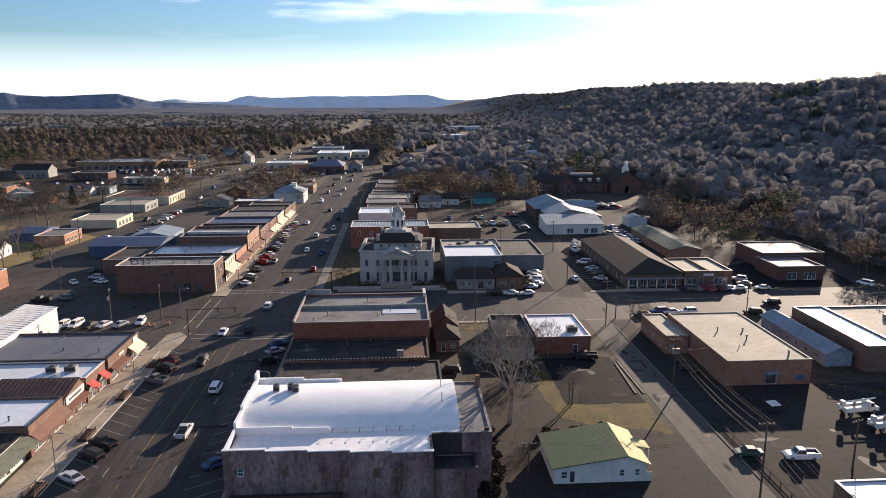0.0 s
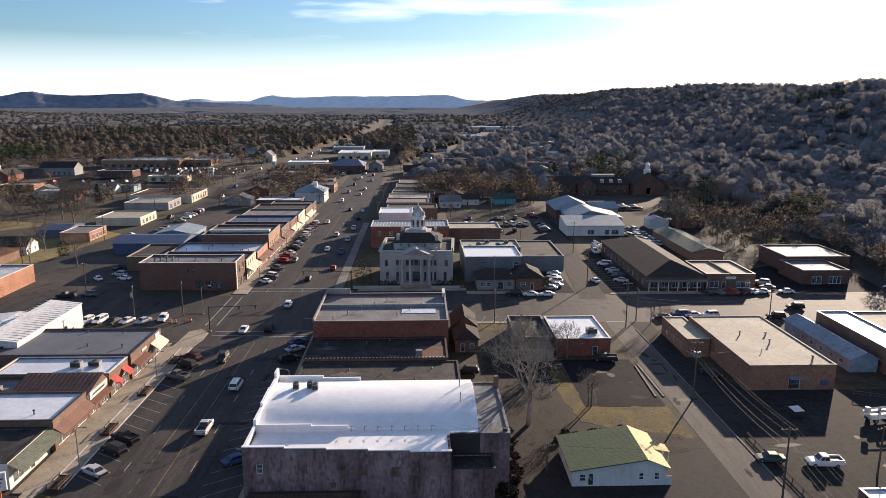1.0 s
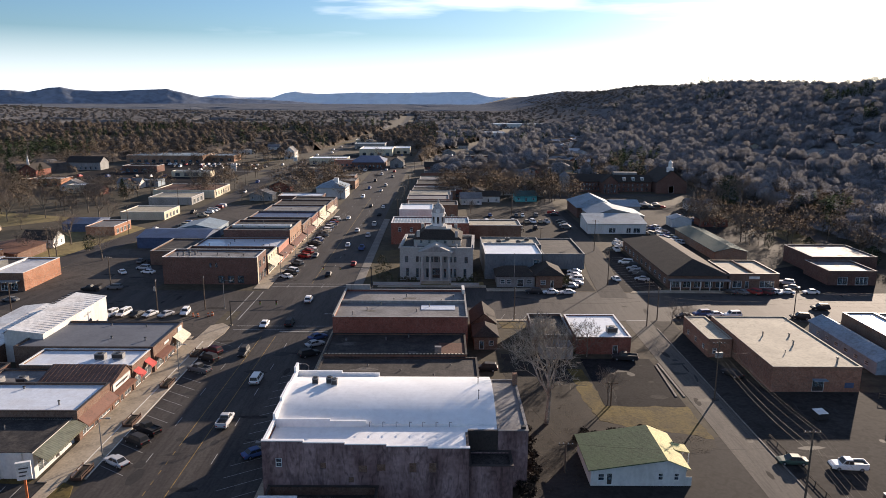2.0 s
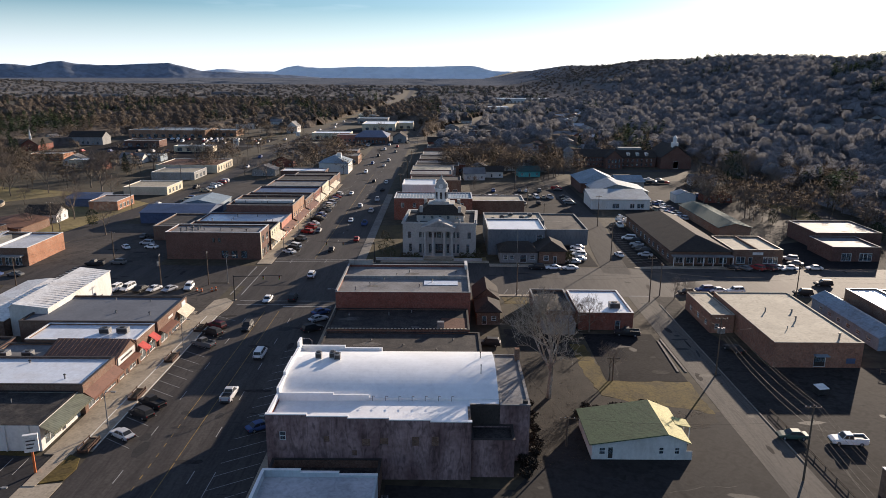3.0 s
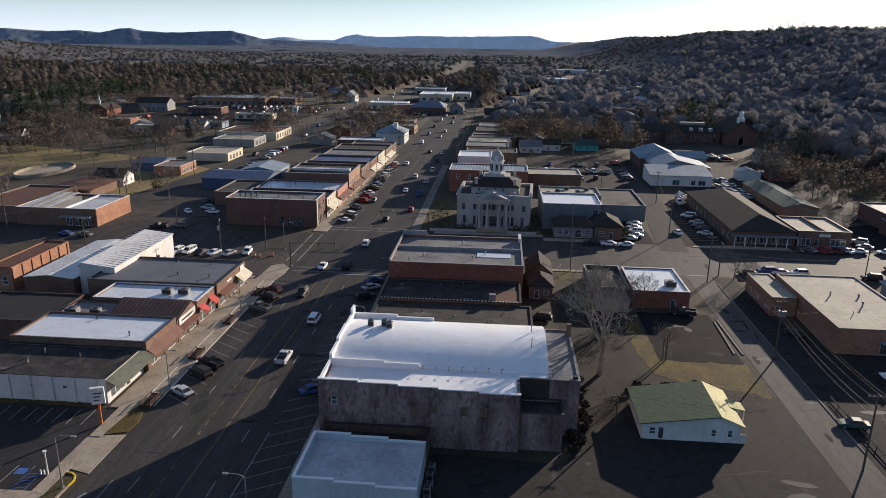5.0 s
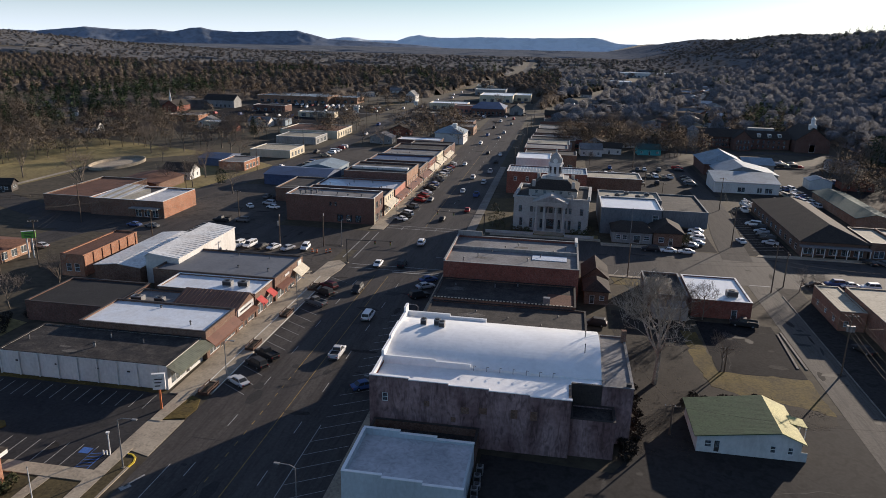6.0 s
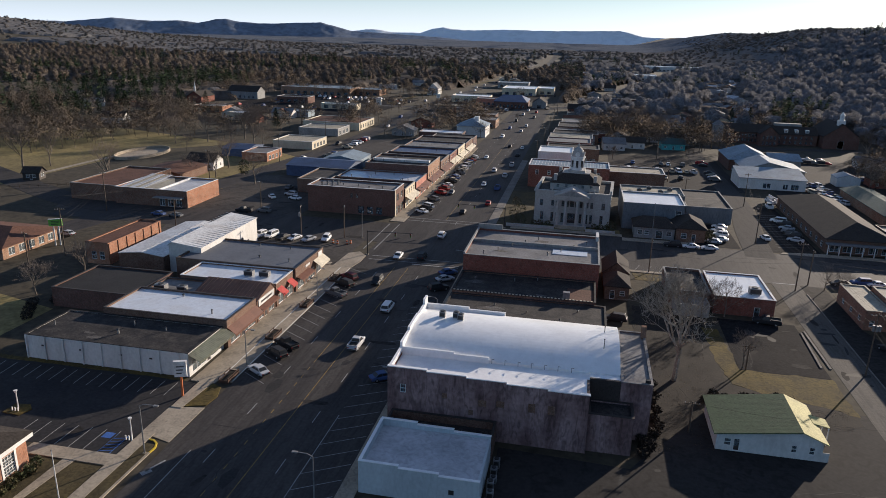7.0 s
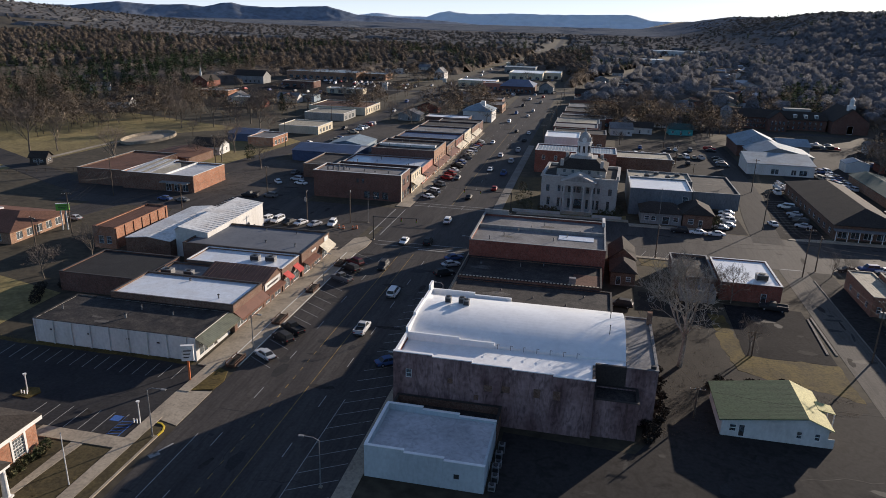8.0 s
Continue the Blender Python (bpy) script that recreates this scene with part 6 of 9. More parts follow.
def houses():
    rng = random.Random(4)
    spots = [(0, 384, 0, 4), (16, 381, 5, 4), (26.5, 391, -4, 0), (20, 404, 0, 3), (134, 364, -6, 4), (-154, 267, 4, 0), (-100, 392, 0, 3), (-100, 462, 0, 3), (-82, 497, 0, 4), (-98, 430, 0, 1), (124, 318, 0, 1), (30, 470, 0, 1), (60, 500, 10, 4), (34, 520, 0, 0), (7, 700, 10, 3), (24, 798, 0, 0), (-344, 452, 30, 4), (-297, 438, 20, 2), (-330, 470, 10, 1), (-276, 380, 12, 0)]
    for x, y, yaw, k in spots:
        small_house(x, y, yaw, k, 11 + 2 * rng.random(), 9 + rng.random(), 3.0 + 0.6 * rng.random(), 5.4 + rng.random(), "xy"[k % 2])
    small_house(-202, 227, 15, 0, 6, 5, 2.6, 4.6, "x", [(M_TRIM_D, M_SHINGLE, "small dark park hut with steep roof")])
    small_house(47, 393, 6, 0, 12, 8, 3.2, 5.6, "x", [(M_TEAL, M_METAL_GREEN, "teal painted cottage with pale metal roof")])
    # a white hall with a small tower by main street
    ob = gable_building("hall", "white hall with grey hipped roof and tower", -71, 398, -54.5, 416, 6.0, 9.6, "y", M_WHITE, M_METAL_BLUE, 0.5, hip=5.0, e=row(4, 1, 17, 1.2, 1.2, 3.6), category="building")
    part("tower", boxed(1.0, 3.4, -3.0, -0.6, 6.6, 11.0), M_TRIM_W, ob)
    # flat stores farther along the street
    k = 0
    # First four stores are added, tall enough to shade the street's north end.
    for x0, y0, x1, y1, h, wm, rm in ((-16, 330, 8, 344, 7.0, M_BRICK_B, M_DARK_ROOF), (-17, 346, 4, 362, 7.4, M_BRICK_R, M_GREY_ROOF), (-17, 366, 5, 384, 6.8, M_GREYWALL, M_PALE_ROOF), (-16, 386, 8, 400, 6.4, M_BRICK_B, M_DARK_ROOF), (-16, 402, 12, 420, 5.0, M_BRICK_R, M_GREY_ROOF), (-15, 424, 10, 446, 5.4, M_BRICK_B, M_DARK_ROOF), (-14, 450, 14, 470, 5.0, M_CREAM, M_GREY_ROOF), (-12, 490, 22, 512, 5.2, M_BRICK_B, M_DARK_ROOF),
                                      (-67, 440, -54, 458, 5.0, M_BRICK_T, M_GREY_ROOF), (-88, 376, -64, 388, 4.6, M_BRICK_D, M_WHITE_ROOF), (-76, 352, -54.4, 366, 5.6, M_BRICK_D, M_DARK_ROOF), (14, 591, 37, 604, 5.0, M_GREYWALL, M_WHITE_ROOF), (20, 640, 44, 655, 4.6, M_BRICK_D, M_DARK_ROOF), (-88, 580, -71, 594, 5.6, M_SALMON, M_GREY_ROOF), (-76, 470, -58, 486, 4.8, M_BRICK_D, M_GREY_ROOF), (-110, 520, -84, 536, 4.6, M_GREYWALL, M_PALE_ROOF)):
        flat_building("store", "flat-roofed roadside store with " + ("pale" if rm in (M_WHITE_ROOF, M_GREY_ROOF) else "dark") + " roof", x0, y0, x1, y1, h, wm, rm, 0.3, M_GREYWALL, s=row(max(2, int((x1 - x0) / 3.6)), 1, x1 - x0 - 1, 2.2, 0.4, 2.6, "s"), e=row(max(2, int((y1 - y0) / 4.2)), 1, y1 - y0 - 1, 2.2, 0.4, 2.6, "s"))
    # plazas
    for x0, y0, x1, y1, h, wm, rm, label in ((-270, 606, -205, 640, 6.5, M_BRICK_T, M_METAL_BLUE, "long shopping centre with blue-grey roof"), (-204, 620, -182, 642, 5.5, M_BRICK_T, M_METAL_BLUE, "tan shopping centre end store"), (-112, 598, -80, 618, 5.5, M_CREAM, M_WHITE_ROOF, "roadside store with white roof"), (-80, 690, -48, 730, 6.5, M_CREAM, M_WHITE_ROOF, "large plaza store with white roof"), (-47.6, 712, -32, 742, 6.0, M_CREAM, M_WHITE_ROOF, "cream plaza store wing"), (-95, 776, -62, 800, 6.0, M_GREYWALL, M_METAL_BLUE, "long store with blue-grey roof"), (-58, 1233, -12, 1252, 7.0, M_WHITE, M_WHITE_ROOF, "distant long white-roofed store"), (-104, 860, -84, 880, 5.0, M_CREAM, M_GREY_ROOF, "distant cream roadside store"),
                                             (-193, 503, -165, 512, 4.0, M_CREAM, M_WHITE_ROOF, "long low white-roofed store"), (-264, 448, -243, 464, 4.5, M_BRICK_O, M_GREY_ROOF, "small orange brick roadside shop"), (-240, 530, -214, 545, 5.0, M_BRICK_D, M_DARK_ROOF, "low dark-roofed brick store"), (-10, 1010, 90, 1040, 7.0, M_WHITE, M_WHITE_ROOF, "distant long white-roofed plant"), (90, 1300, 190, 1330, 8.0, M_WHITE, M_WHITE_ROOF, "distant long white warehouse"), (-70, 840, -30, 870, 6.0, M_CREAM, M_WHITE_ROOF, "distant cream roadside store")):
        flat_building("plaza_store", label, x0, y0, x1, y1, h, wm, rm, 0.4, M_TRIM_W, s=row(max(2, int((x1 - x0) / 6.5)), 1, x1 - x0 - 1, 3.4, 0.4, 3.0, "s"))
    ob = gable_building("church", "small brick church with white spire", -300, 500, -288, 520, 4.6, 8.6, "y", M_BRICK_R, M_SHINGLE, 0.4, s=[(5, 7, 0.1, 3, "d")], category="church")
    bm = bmesh.new()
    tube(bm, (0, -8, 7.6), (0, -8, 10.6), 0.9, 0.8, 6)
    tube(bm, (0, -8, 10.6), (0, -8, 16), 0.8, 0.03, 6)
    part("spire", bm, M_TRIM_W, ob)
    gable_building("assembly_hall", "dark hall with blue-grey hipped roof", -72, 567, -46, 600, 5.0, 9.0, "x", M_BRICK_D, M_METAL_DBLUE, 0.5, hip=6.0, s=row(8, 1, 25, 1.6, 0.6, 2.8), category="building")
    gable_building("gable_store", "small pale store with dark gabled roof", -42, 575, -31, 592, 4.4, 8.0, "y", M_GREYWALL, M_SHINGLE, 0.4, s=[(4, 7, 0.2, 2.8, "s")], category="building")
    gable_building("large_house", "large grey house with dark gabled roof", -290, 546, -264, 560, 6.0, 10.0, "x", M_GREYWALL, M_SHINGLE, 0.4, s=row(6, 1, 24, 1.4, 0.8, 2.6), category="house")
    gable_building("chapel", "white gabled chapel beside the highway", -146, 655, -136, 672, 6.0, 10.5, "y", M_WHITE, M_GREY_ROOF, 0.4, s=[(4, 6, 0.1, 3, "d")], category="church")
    # back-street sheds, shops and houses between the main street and the highway
    for i in range(40):
        if i < 12:
            x, y = rng.uniform(-100, -62), rng.uniform(385, 520)
        elif i < 20:
            x, y = rng.uniform(-235, -160), rng.uniform(400, 455)
        elif i < 30:
            x, y = rng.uniform(-20, 60), rng.uniform(410, 640)
        else:
            x, y = rng.uniform(-200, -60), rng.uniform(700, 880)
        if any(q[0] - 9 < x < q[1] + 9 and q[2] - 8 < y < q[3] + 8 for q in ((-120, -30, 562, 622), (-76, -52, 394, 488), (-110, -76, 374, 506), (-82, -30, 686, 805), (12, 46, 588, 658), (-12, 30, 376, 410), (-168, -128, 286, 430))):
            continue
        if -56 < x < -12 or abs(x + 121) < 14 or abs(x + 105) < 12 and y > 650:
            continue
        if i % 3 == 0:
            w, d = rng.uniform(12, 24), rng.uniform(9, 14)
            wm, rm = rng.choice(((M_BRICK_R, M_GREY_ROOF), (M_CREAM, M_WHITE_ROOF), (M_WHITE, M_PALE_ROOF), (M_BRICK_B, M_DARK_ROOF), (M_METAL_BLUE, M_METAL_BLUE)))
            flat_building("store", "small flat-roofed back street building", x - w / 2, y - d / 2, x + w / 2, y + d / 2, rng.uniform(3.6, 5.2), wm, rm, 0.25, M_GREYWALL, s=row(3, 1, w - 1, 2.0, 0.4, 2.4, "s"))
        else:
            small_house(x, y, rng.uniform(-12, 12), i, 10 + 4 * rng.random(), 9, 3.1, 5.6 + rng.random(), "xy"[i % 2])
    # a valley street of houses below the ridge
    for i in range(26):
        x, y = 95 + 3.4 * i + rng.uniform(-14, 14), 500 + 22 * i + rng.uniform(-16, 16)
        small_house(x, y, rng.uniform(-25, 25), i, 12 + 4 * rng.random(), 9, 3.4, 6.0, "xy"[i % 2], [(M_WHITE, M_GREY_ROOF, "white frame house with pale grey roof"), (M_CREAM, M_COATED_ROOF, "cream house with pale metal roof"), (M_BRICK_R, M_GREY_ROOF, "brick house with grey roof")])
    # scattered houses in the woods
    for i in range(36):
        if i < 18:
            x, y = rng.uniform(20, 330), rng.uniform(470, 1150)
        elif i < 26:
            x, y = rng.uniform(175, 330), rng.uniform(240, 560)
        else:
            x, y = rng.uniform(-420, -230), rng.uniform(380, 700)
        if -300 < x < -140 and 440 < y < 660:
            continue
        small_house(x, y, rng.uniform(-30, 30), i, 12 + 4 * rng.random(), 9, 3.2, 5.8, "xy"[i % 2])


def bank():
    ob = gable_building("bank_building", "orange brick bank with dark hipped roof and white trim", -90.5, 48.4, -68.9, 69.6, 5.1, 9.0, "x", M_BRICK_O, M_SHINGLE, 0.7, hip=10.0,
                        e=[(2.2, 4.2, 0.9, 3.7, "w"), (7.2, 9.2, 0.9, 3.7, "w"), (12.2, 14.2, 0.9, 3.7, "w"), (16.8, 18.8, 0.9, 3.7, "w")], category="building")
    for x0, x1, y0, y1 in ((-11.4, 11.4, -11.3, -10.62), (-11.4, 11.4, 10.62, 11.3), (-11.4, -10.82, -10.6, 10.6), (10.82, 11.4, -10.6, 10.6)):
        part("fascia", boxed(x0, x1, y0, y1, 4.35, 5.06), M_TRIM_W, ob)
    for u in (2.2, 7.2, 12.2, 16.8):
        y = u - 10.35
        part("window_surround", boxed(10.8, 10.87, y - 0.3, y + 0.02, 0.7, 3.95), M_TRIM_W, ob)
        part("window_surround", boxed(10.8, 10.87, y + 1.98, y + 2.3, 0.7, 3.95), M_TRIM_W, ob)
        part("window_crown", boxed(10.8, 10.95, y - 0.45, y + 2.45, 3.952, 4.19), M_TRIM_W, ob)
        for k in range(3):
            part("muntin", boxed(10.71, 10.75, y + 0.45 + 0.5 * k, y + 0.5 + 0.5 * k, 1.0, 3.6), M_TRIM_W, ob)
        for k in range(5):
            part("muntin", boxed(10.712, 10.748, y + 0.1, y + 1.9, 1.32 + 0.45 * k, 1.37 + 0.45 * k), M_TRIM_W, ob)
    # entrance porch: two thick columns under a small pediment
    for y in (-2.2, 0.8):
        bm = bmesh.new()
        tube(bm, (14.6, y, 0.1), (14.6, y, 4.2), 0.42, 0.36, 16)
        column = part("column", bm, M_TRIM_W, ob, "thick white porch column")
        part("column_base", boxed(14.05, 15.15, y - 0.55, y + 0.55, 0, 0.3), M_TRIM_W, column)
    part("porch_entablature", boxed(10.9, 15.2, -2.9, 1.5, 4.2, 4.7), M_TRIM_W, ob)
    bm = bmesh.new()
    prism(bm, [(10.9, -3.1, 4.7), (10.9, 1.7, 4.7), (10.9, -0.7, 6.0)], (4.5, 0, 0))
    part("porch_gable", bm, M_SHINGLE, ob)


bank()
block_west()
rv = random.Random(17)
for x0, x1, y0, y1, z, n in ((-92, -64, 99.5, 107.5, 4.35, 4), (-84, -63, 111.5, 119.5, 5.22, 2), (-88, -63, 142.5, 155.5, 5.32, 4), (-22, 5, 139, 149, 5.02, 3), (-84, -60, 213, 221, 8.12, 6), (-84, -60, 239, 252, 5.72, 6), (-78, -60, 257, 274, 8.52, 5), (68, 82, 134, 162, 5.2, 4)):
    for k in range(n):
        roof_vent(rv.uniform(x0, x1), rv.uniform(y0, y1), z, rv.uniform(0.35, 0.9), rv.uniform(0.08, 0.2))
roof_unit(-69, 135.0, 5.0, 2.0, 1.4, 1.2)
roof_unit(-65.5, 135.3, 5.0, 2.2, 1.4, 1.2)
roof_unit(-83.5, 124.1, 4.3, 2.4, 1.6, 1.2)
roof_unit(-79, 124.7, 4.3, 1.8, 1.4, 1.0)
block_north_west()
block_east()
block_square()
houses()

# ---- vegetation ----
def bulk_mesh(name, verts, tris, material, label, category="trees", kind="stuff", normals=None):
    """One mesh from arrays of corners and triangles, with crown normals, rounded or tilted off the sun, where given."""
    me = bpy.data.meshes.new(name)
    me.vertices.add(len(verts))
    me.vertices.foreach_set("co", np.asarray(verts, np.float32).ravel())
    me.loops.add(len(tris) * 3)
    me.loops.foreach_set("vertex_index", np.asarray(tris, np.int32).ravel())
    me.polygons.add(len(tris))
    me.polygons.foreach_set("loop_start", np.arange(0, len(tris) * 3, 3, dtype=np.int32))
    me.polygons.foreach_set("loop_total", np.full(len(tris), 3, np.int32))
    me.update()
    if normals is not None:
        me.normals_split_custom_set_from_vertices(np.asarray(normals, np.float32))
    me.materials.append(material)
    return tagged(new(name, me), label, category, kind=kind)


def wound(v, t, n, keep=0):
    """Arrays of a template, each triangle after the first few turned to face along its normals."""
    v, t, n = np.array(v, float), np.array(t, int), np.array(n, float)
    n /= np.linalg.norm(n, axis=1)[:, None] + 1e-9
    face = np.cross(v[t[:, 1]] - v[t[:, 0]], v[t[:, 2]] - v[t[:, 0]])
    back = ((face * n[t[:, 0]]).sum(1) < 0) & (np.arange(len(t)) >= keep)
    t[back] = t[back][:, ::-1]
    return v, t, n


def crown_template(rng, h=12.0, spread=5.0, clumps=70, twigs=90, size=0.62, limbs=6):
    """A leafless tree: trunk, limbs, loose bunches of twigs in uneven lobes, single twigs round the outline."""
    v, t, n = [], [], []

    def tri(a, b, c, m):
        k = len(v)
        v.extend((a, b, c))
        n.extend((m, m, m))
        t.append((k, k + 1, k + 2))

    def sliver(p, q, w, m):
        s = np.cross(q - p, rng.normal(size=3))
        s = s / (np.linalg.norm(s) + 1e-9) * w
        tri(p - s, p + s, q, m)

    mid, radii = np.array([0, 0, h * 0.62]), np.array([spread, spread, h * 0.37])
    for a in range(3):
        out = np.array([math.cos(2.1 * a), math.sin(2.1 * a), 0.2])
        sliver(np.array([0.0, 0.0, -0.2]) + 0.1 * out, mid + np.array([0, 0, h * 0.1]), 0.2, out)
    lobes = [rng.normal(size=3) * np.array([1, 1, 0.6]) for _ in range(6)]
    lobes = [b / np.linalg.norm(b) for b in lobes]
    for i in range(limbs):
        d = lobes[i % 6] * np.array([1, 1, 0.5]) + np.array([0, 0, 0.5])
        d /= np.linalg.norm(d)
        sliver(np.array([0, 0, h * rng.uniform(0.2, 0.42)]), mid + d * radii * 0.85, 0.13, d)
    for i in range(clumps + twigs):
        d = rng.normal(size=3)
        d /= np.linalg.norm(d)
        reach = 0.66 + 0.42 * max(float(d @ b) for b in lobes) ** 3
        m = d * 0.45 + np.array([0, 0, 0.75])
        if i < clumps:
            c = mid + d * radii * reach * rng.uniform(0.35, 1.0) ** 0.6
            e = rng.normal(size=(3, 3)) * np.array([size, size, size * 0.75])
            tri(c + e[0], c + e[1], c + e[2], m)
        else:
            c = mid + d * radii * reach * rng.uniform(0.7, 0.95)
            q = c + (d + np.array([0, 0, 0.5]) + rng.normal(size=3) * 0.4) * size * rng.uniform(1.2, 2.4)
            sliver(c, q, rng.uniform(0.06, 0.12) * (1 + size), m)
    return wound(v, t, n)


GOLD = (1 + math.sqrt(5)) / 2
ICO_V = np.array([(-1, GOLD, 0), (1, GOLD, 0), (-1, -GOLD, 0), (1, -GOLD, 0), (0, -1, GOLD), (0, 1, GOLD), (0, -1, -GOLD), (0, 1, -GOLD), (GOLD, 0, -1), (GOLD, 0, 1), (-GOLD, 0, -1), (-GOLD, 0, 1)]) / math.hypot(1, GOLD)
ICO_T = np.array([(0, 11, 5), (0, 5, 1), (0, 1, 7), (0, 7, 10), (0, 10, 11), (1, 5, 9), (5, 11, 4), (11, 10, 2), (10, 7, 6), (7, 1, 8), (3, 9, 4), (3, 4, 2), (3, 2, 6), (3, 6, 8), (3, 8, 9), (4, 9, 5), (2, 4, 11), (6, 2, 10), (8, 6, 7), (9, 8, 1)])


def far_crown_template(rng, h=12.0, spread=5.0, masses=3, twigs=14, lean=(0.0, 0.0, 0.6), own=0.45):
    """A far leafless tree: trunk, a few ragged overlapping twig masses of different size, twigs standing out of them."""
    v, t, n = [], [], []
    lump = []
    for i in range(masses):
        a = rng.uniform(0, 2 * math.pi)
        out = spread * rng.uniform(0.25, 0.55) if i else 0.0
        c = np.array([math.cos(a) * out, math.sin(a) * out, h * (0.66 if i == 0 else rng.uniform(0.45, 0.72))])
        r = np.array([spread * 0.72, spread * 0.72, h * 0.3]) * (1.0 if i == 0 else rng.uniform(0.5, 0.85))
        lump.append((c, r))
        k = len(v)
        v.extend(c + ICO_V * r * rng.uniform(0.68, 1.22, size=(12, 1)))
        n.extend(ICO_V * own + np.array(lean))
        t.extend(ICO_T + k)
    for i in range(twigs):
        c, r = lump[rng.integers(masses)]
        d = rng.normal(size=3) + np.array([0, 0, 0.5])
        d /= np.linalg.norm(d)
        p, q = c + d * r * 0.8, c + d * r * rng.uniform(1.15, 1.4)
        w = np.cross(d, rng.normal(size=3))
        w = w / (np.linalg.norm(w) + 1e-9) * rng.uniform(0.2, 0.45)
        k = len(v)
        v.extend((p - w, p + w, q))
        n.extend([d * own + np.array(lean)] * 3)
        t.append((k, k + 1, k + 2))
    k = len(v)
    v.extend((np.array([-0.25, 0, -0.2]), np.array([0.25, 0, -0.2]), np.array([0, 0, h * 0.6])))
    n.extend([np.array([0, -1, 0.2])] * 3)
    t.append((k, k + 1, k + 2))
    return wound(v, t, n, masses * len(ICO_T))


def pine_template(rng, h=16.0, r=3.4, count=120):
    """A pine: trunk and drooping needle sprays in whorls, thinner towards an uneven top."""
    v, t, n = [], [], []
    for a in range(3):
        b, c = 2.1 * a, 2.1 * a + 2.1
        k = len(v)
        v.extend(([math.cos(b) * 0.22, math.sin(b) * 0.22, 0], [math.cos(c) * 0.22, math.sin(c) * 0.22, 0], [0, 0, h * 0.95]))
        n.extend([[math.cos(b + 1), math.sin(b + 1), 0.1]] * 3)
        t.append((k, k + 1, k + 2))
    lean = rng.normal(size=2) * 0.4
    for i in range(count):
        f = rng.uniform(0.25, 1.0)
        ang = rng.uniform(0, 2 * math.pi)
        rr = (r * (1 - f) ** 0.55 * (0.8 + 0.3 * math.sin(3 * ang + 9 * f)) * rng.uniform(0.45, 1.1)) + 0.15
        c = np.array([math.cos(ang) * rr + lean[0] * f, math.sin(ang) * rr + lean[1] * f, h * f])
        k = len(v)
        v.extend(c + rng.normal(size=(3, 3)) * np.array([0.75, 0.75, 0.42]))
        n.extend([[math.cos(ang) * 0.5, math.sin(ang) * 0.5, 0.7]] * 3)
        t.append((k, k + 1, k + 2))
    return wound(v, t, n)


def scatter(name, spots, templates, rng, material, label, low=0.7, high=1.25):
    allv, allt, alln, base = [], [], [], 0
    for x, y in spots:
        tv, tt, tn = templates[rng.integers(len(templates))]
        a, s = rng.uniform(0, 2 * math.pi), rng.uniform(low, high)
        c, n = math.cos(a), math.sin(a)
        turn = np.array([[c, n, 0], [-n, c, 0], [0, 0, 1]])
        p = (tv @ turn) * np.array([s, s, s * rng.uniform(0.85, 1.15)])
        allv.append(p + np.array([x, y, rise(x, y) - 0.2]))
        alln.append(tn @ turn)
        allt.append(tt + base)
        base += len(tv)
    return bulk_mesh(name, np.concatenate(allv), np.concatenate(allt), material, label, normals=np.concatenate(alln))


BACK_ROAD = [(-150, 120), (-138, 205), (-128, 275), (-122, 330), (-120, 400), (-122, 557), (-112, 759), (-98, 994), (-82, 1208), (-80, 1560), (-95, 2069)]
EAST_ROAD = [(-40, 560), (-24, 580), (4, 629), (15, 702), (32, 793), (52, 869), (91, 1001), (160, 1500)]
OPEN = [(-130, 70, 440, 495), (-168, -110, 285, 435), (70, 165, 355, 460), (-130, 70, -50, 450), (-282, -136, 448, 650), (-140, -8, 490, 620), (-110, -26, 620, 810), (10, 48, 585, 660), (-118, -10, 1225, 1256), (56, 152, 395, 460), (-216, -130, 130, 330), (10, 132, 250, 395), (-166, -50, 270, 400), (100, 165, 100, 320), (-30, 100, 1000, 1048), (80, 200, 1292, 1340)]


def road_gap(x, y, line):
    best = 1e9
    for (x0, y0), (x1, y1) in zip(line, line[1:]):
        d2 = (x1 - x0) ** 2 + (y1 - y0) ** 2
        f = min(max(((x - x0) * (x1 - x0) + (y - y0) * (y1 - y0)) / d2, 0), 1)
        best = min(best, math.hypot(x - x0 - f * (x1 - x0), y - y0 - f * (y1 - y0)))
    return best


def view_gap(x, y, deep=38):
    """Ground kept clear round a house and towards the camera, so that the house shows in its view."""
    return any(abs(x - hx) < 11 and -deep < y - hy < 9 for hx, hy in HOME_SPOTS)


def free(x, y, gap=16):
    if view_gap(x, y):
        return False
    if any(x0 < x < x1 and y0 < y < y1 for x0, x1, y0, y1 in OPEN):
        return False
    return road_gap(x, y, BACK_ROAD) > gap and road_gap(x, y, EAST_ROAD) > gap


def clearing(x, y):
    """Slow noise that thins the woods into fields and glades."""
    return noise.noise(Vector((x * 0.006, y * 0.006, 3.3)))


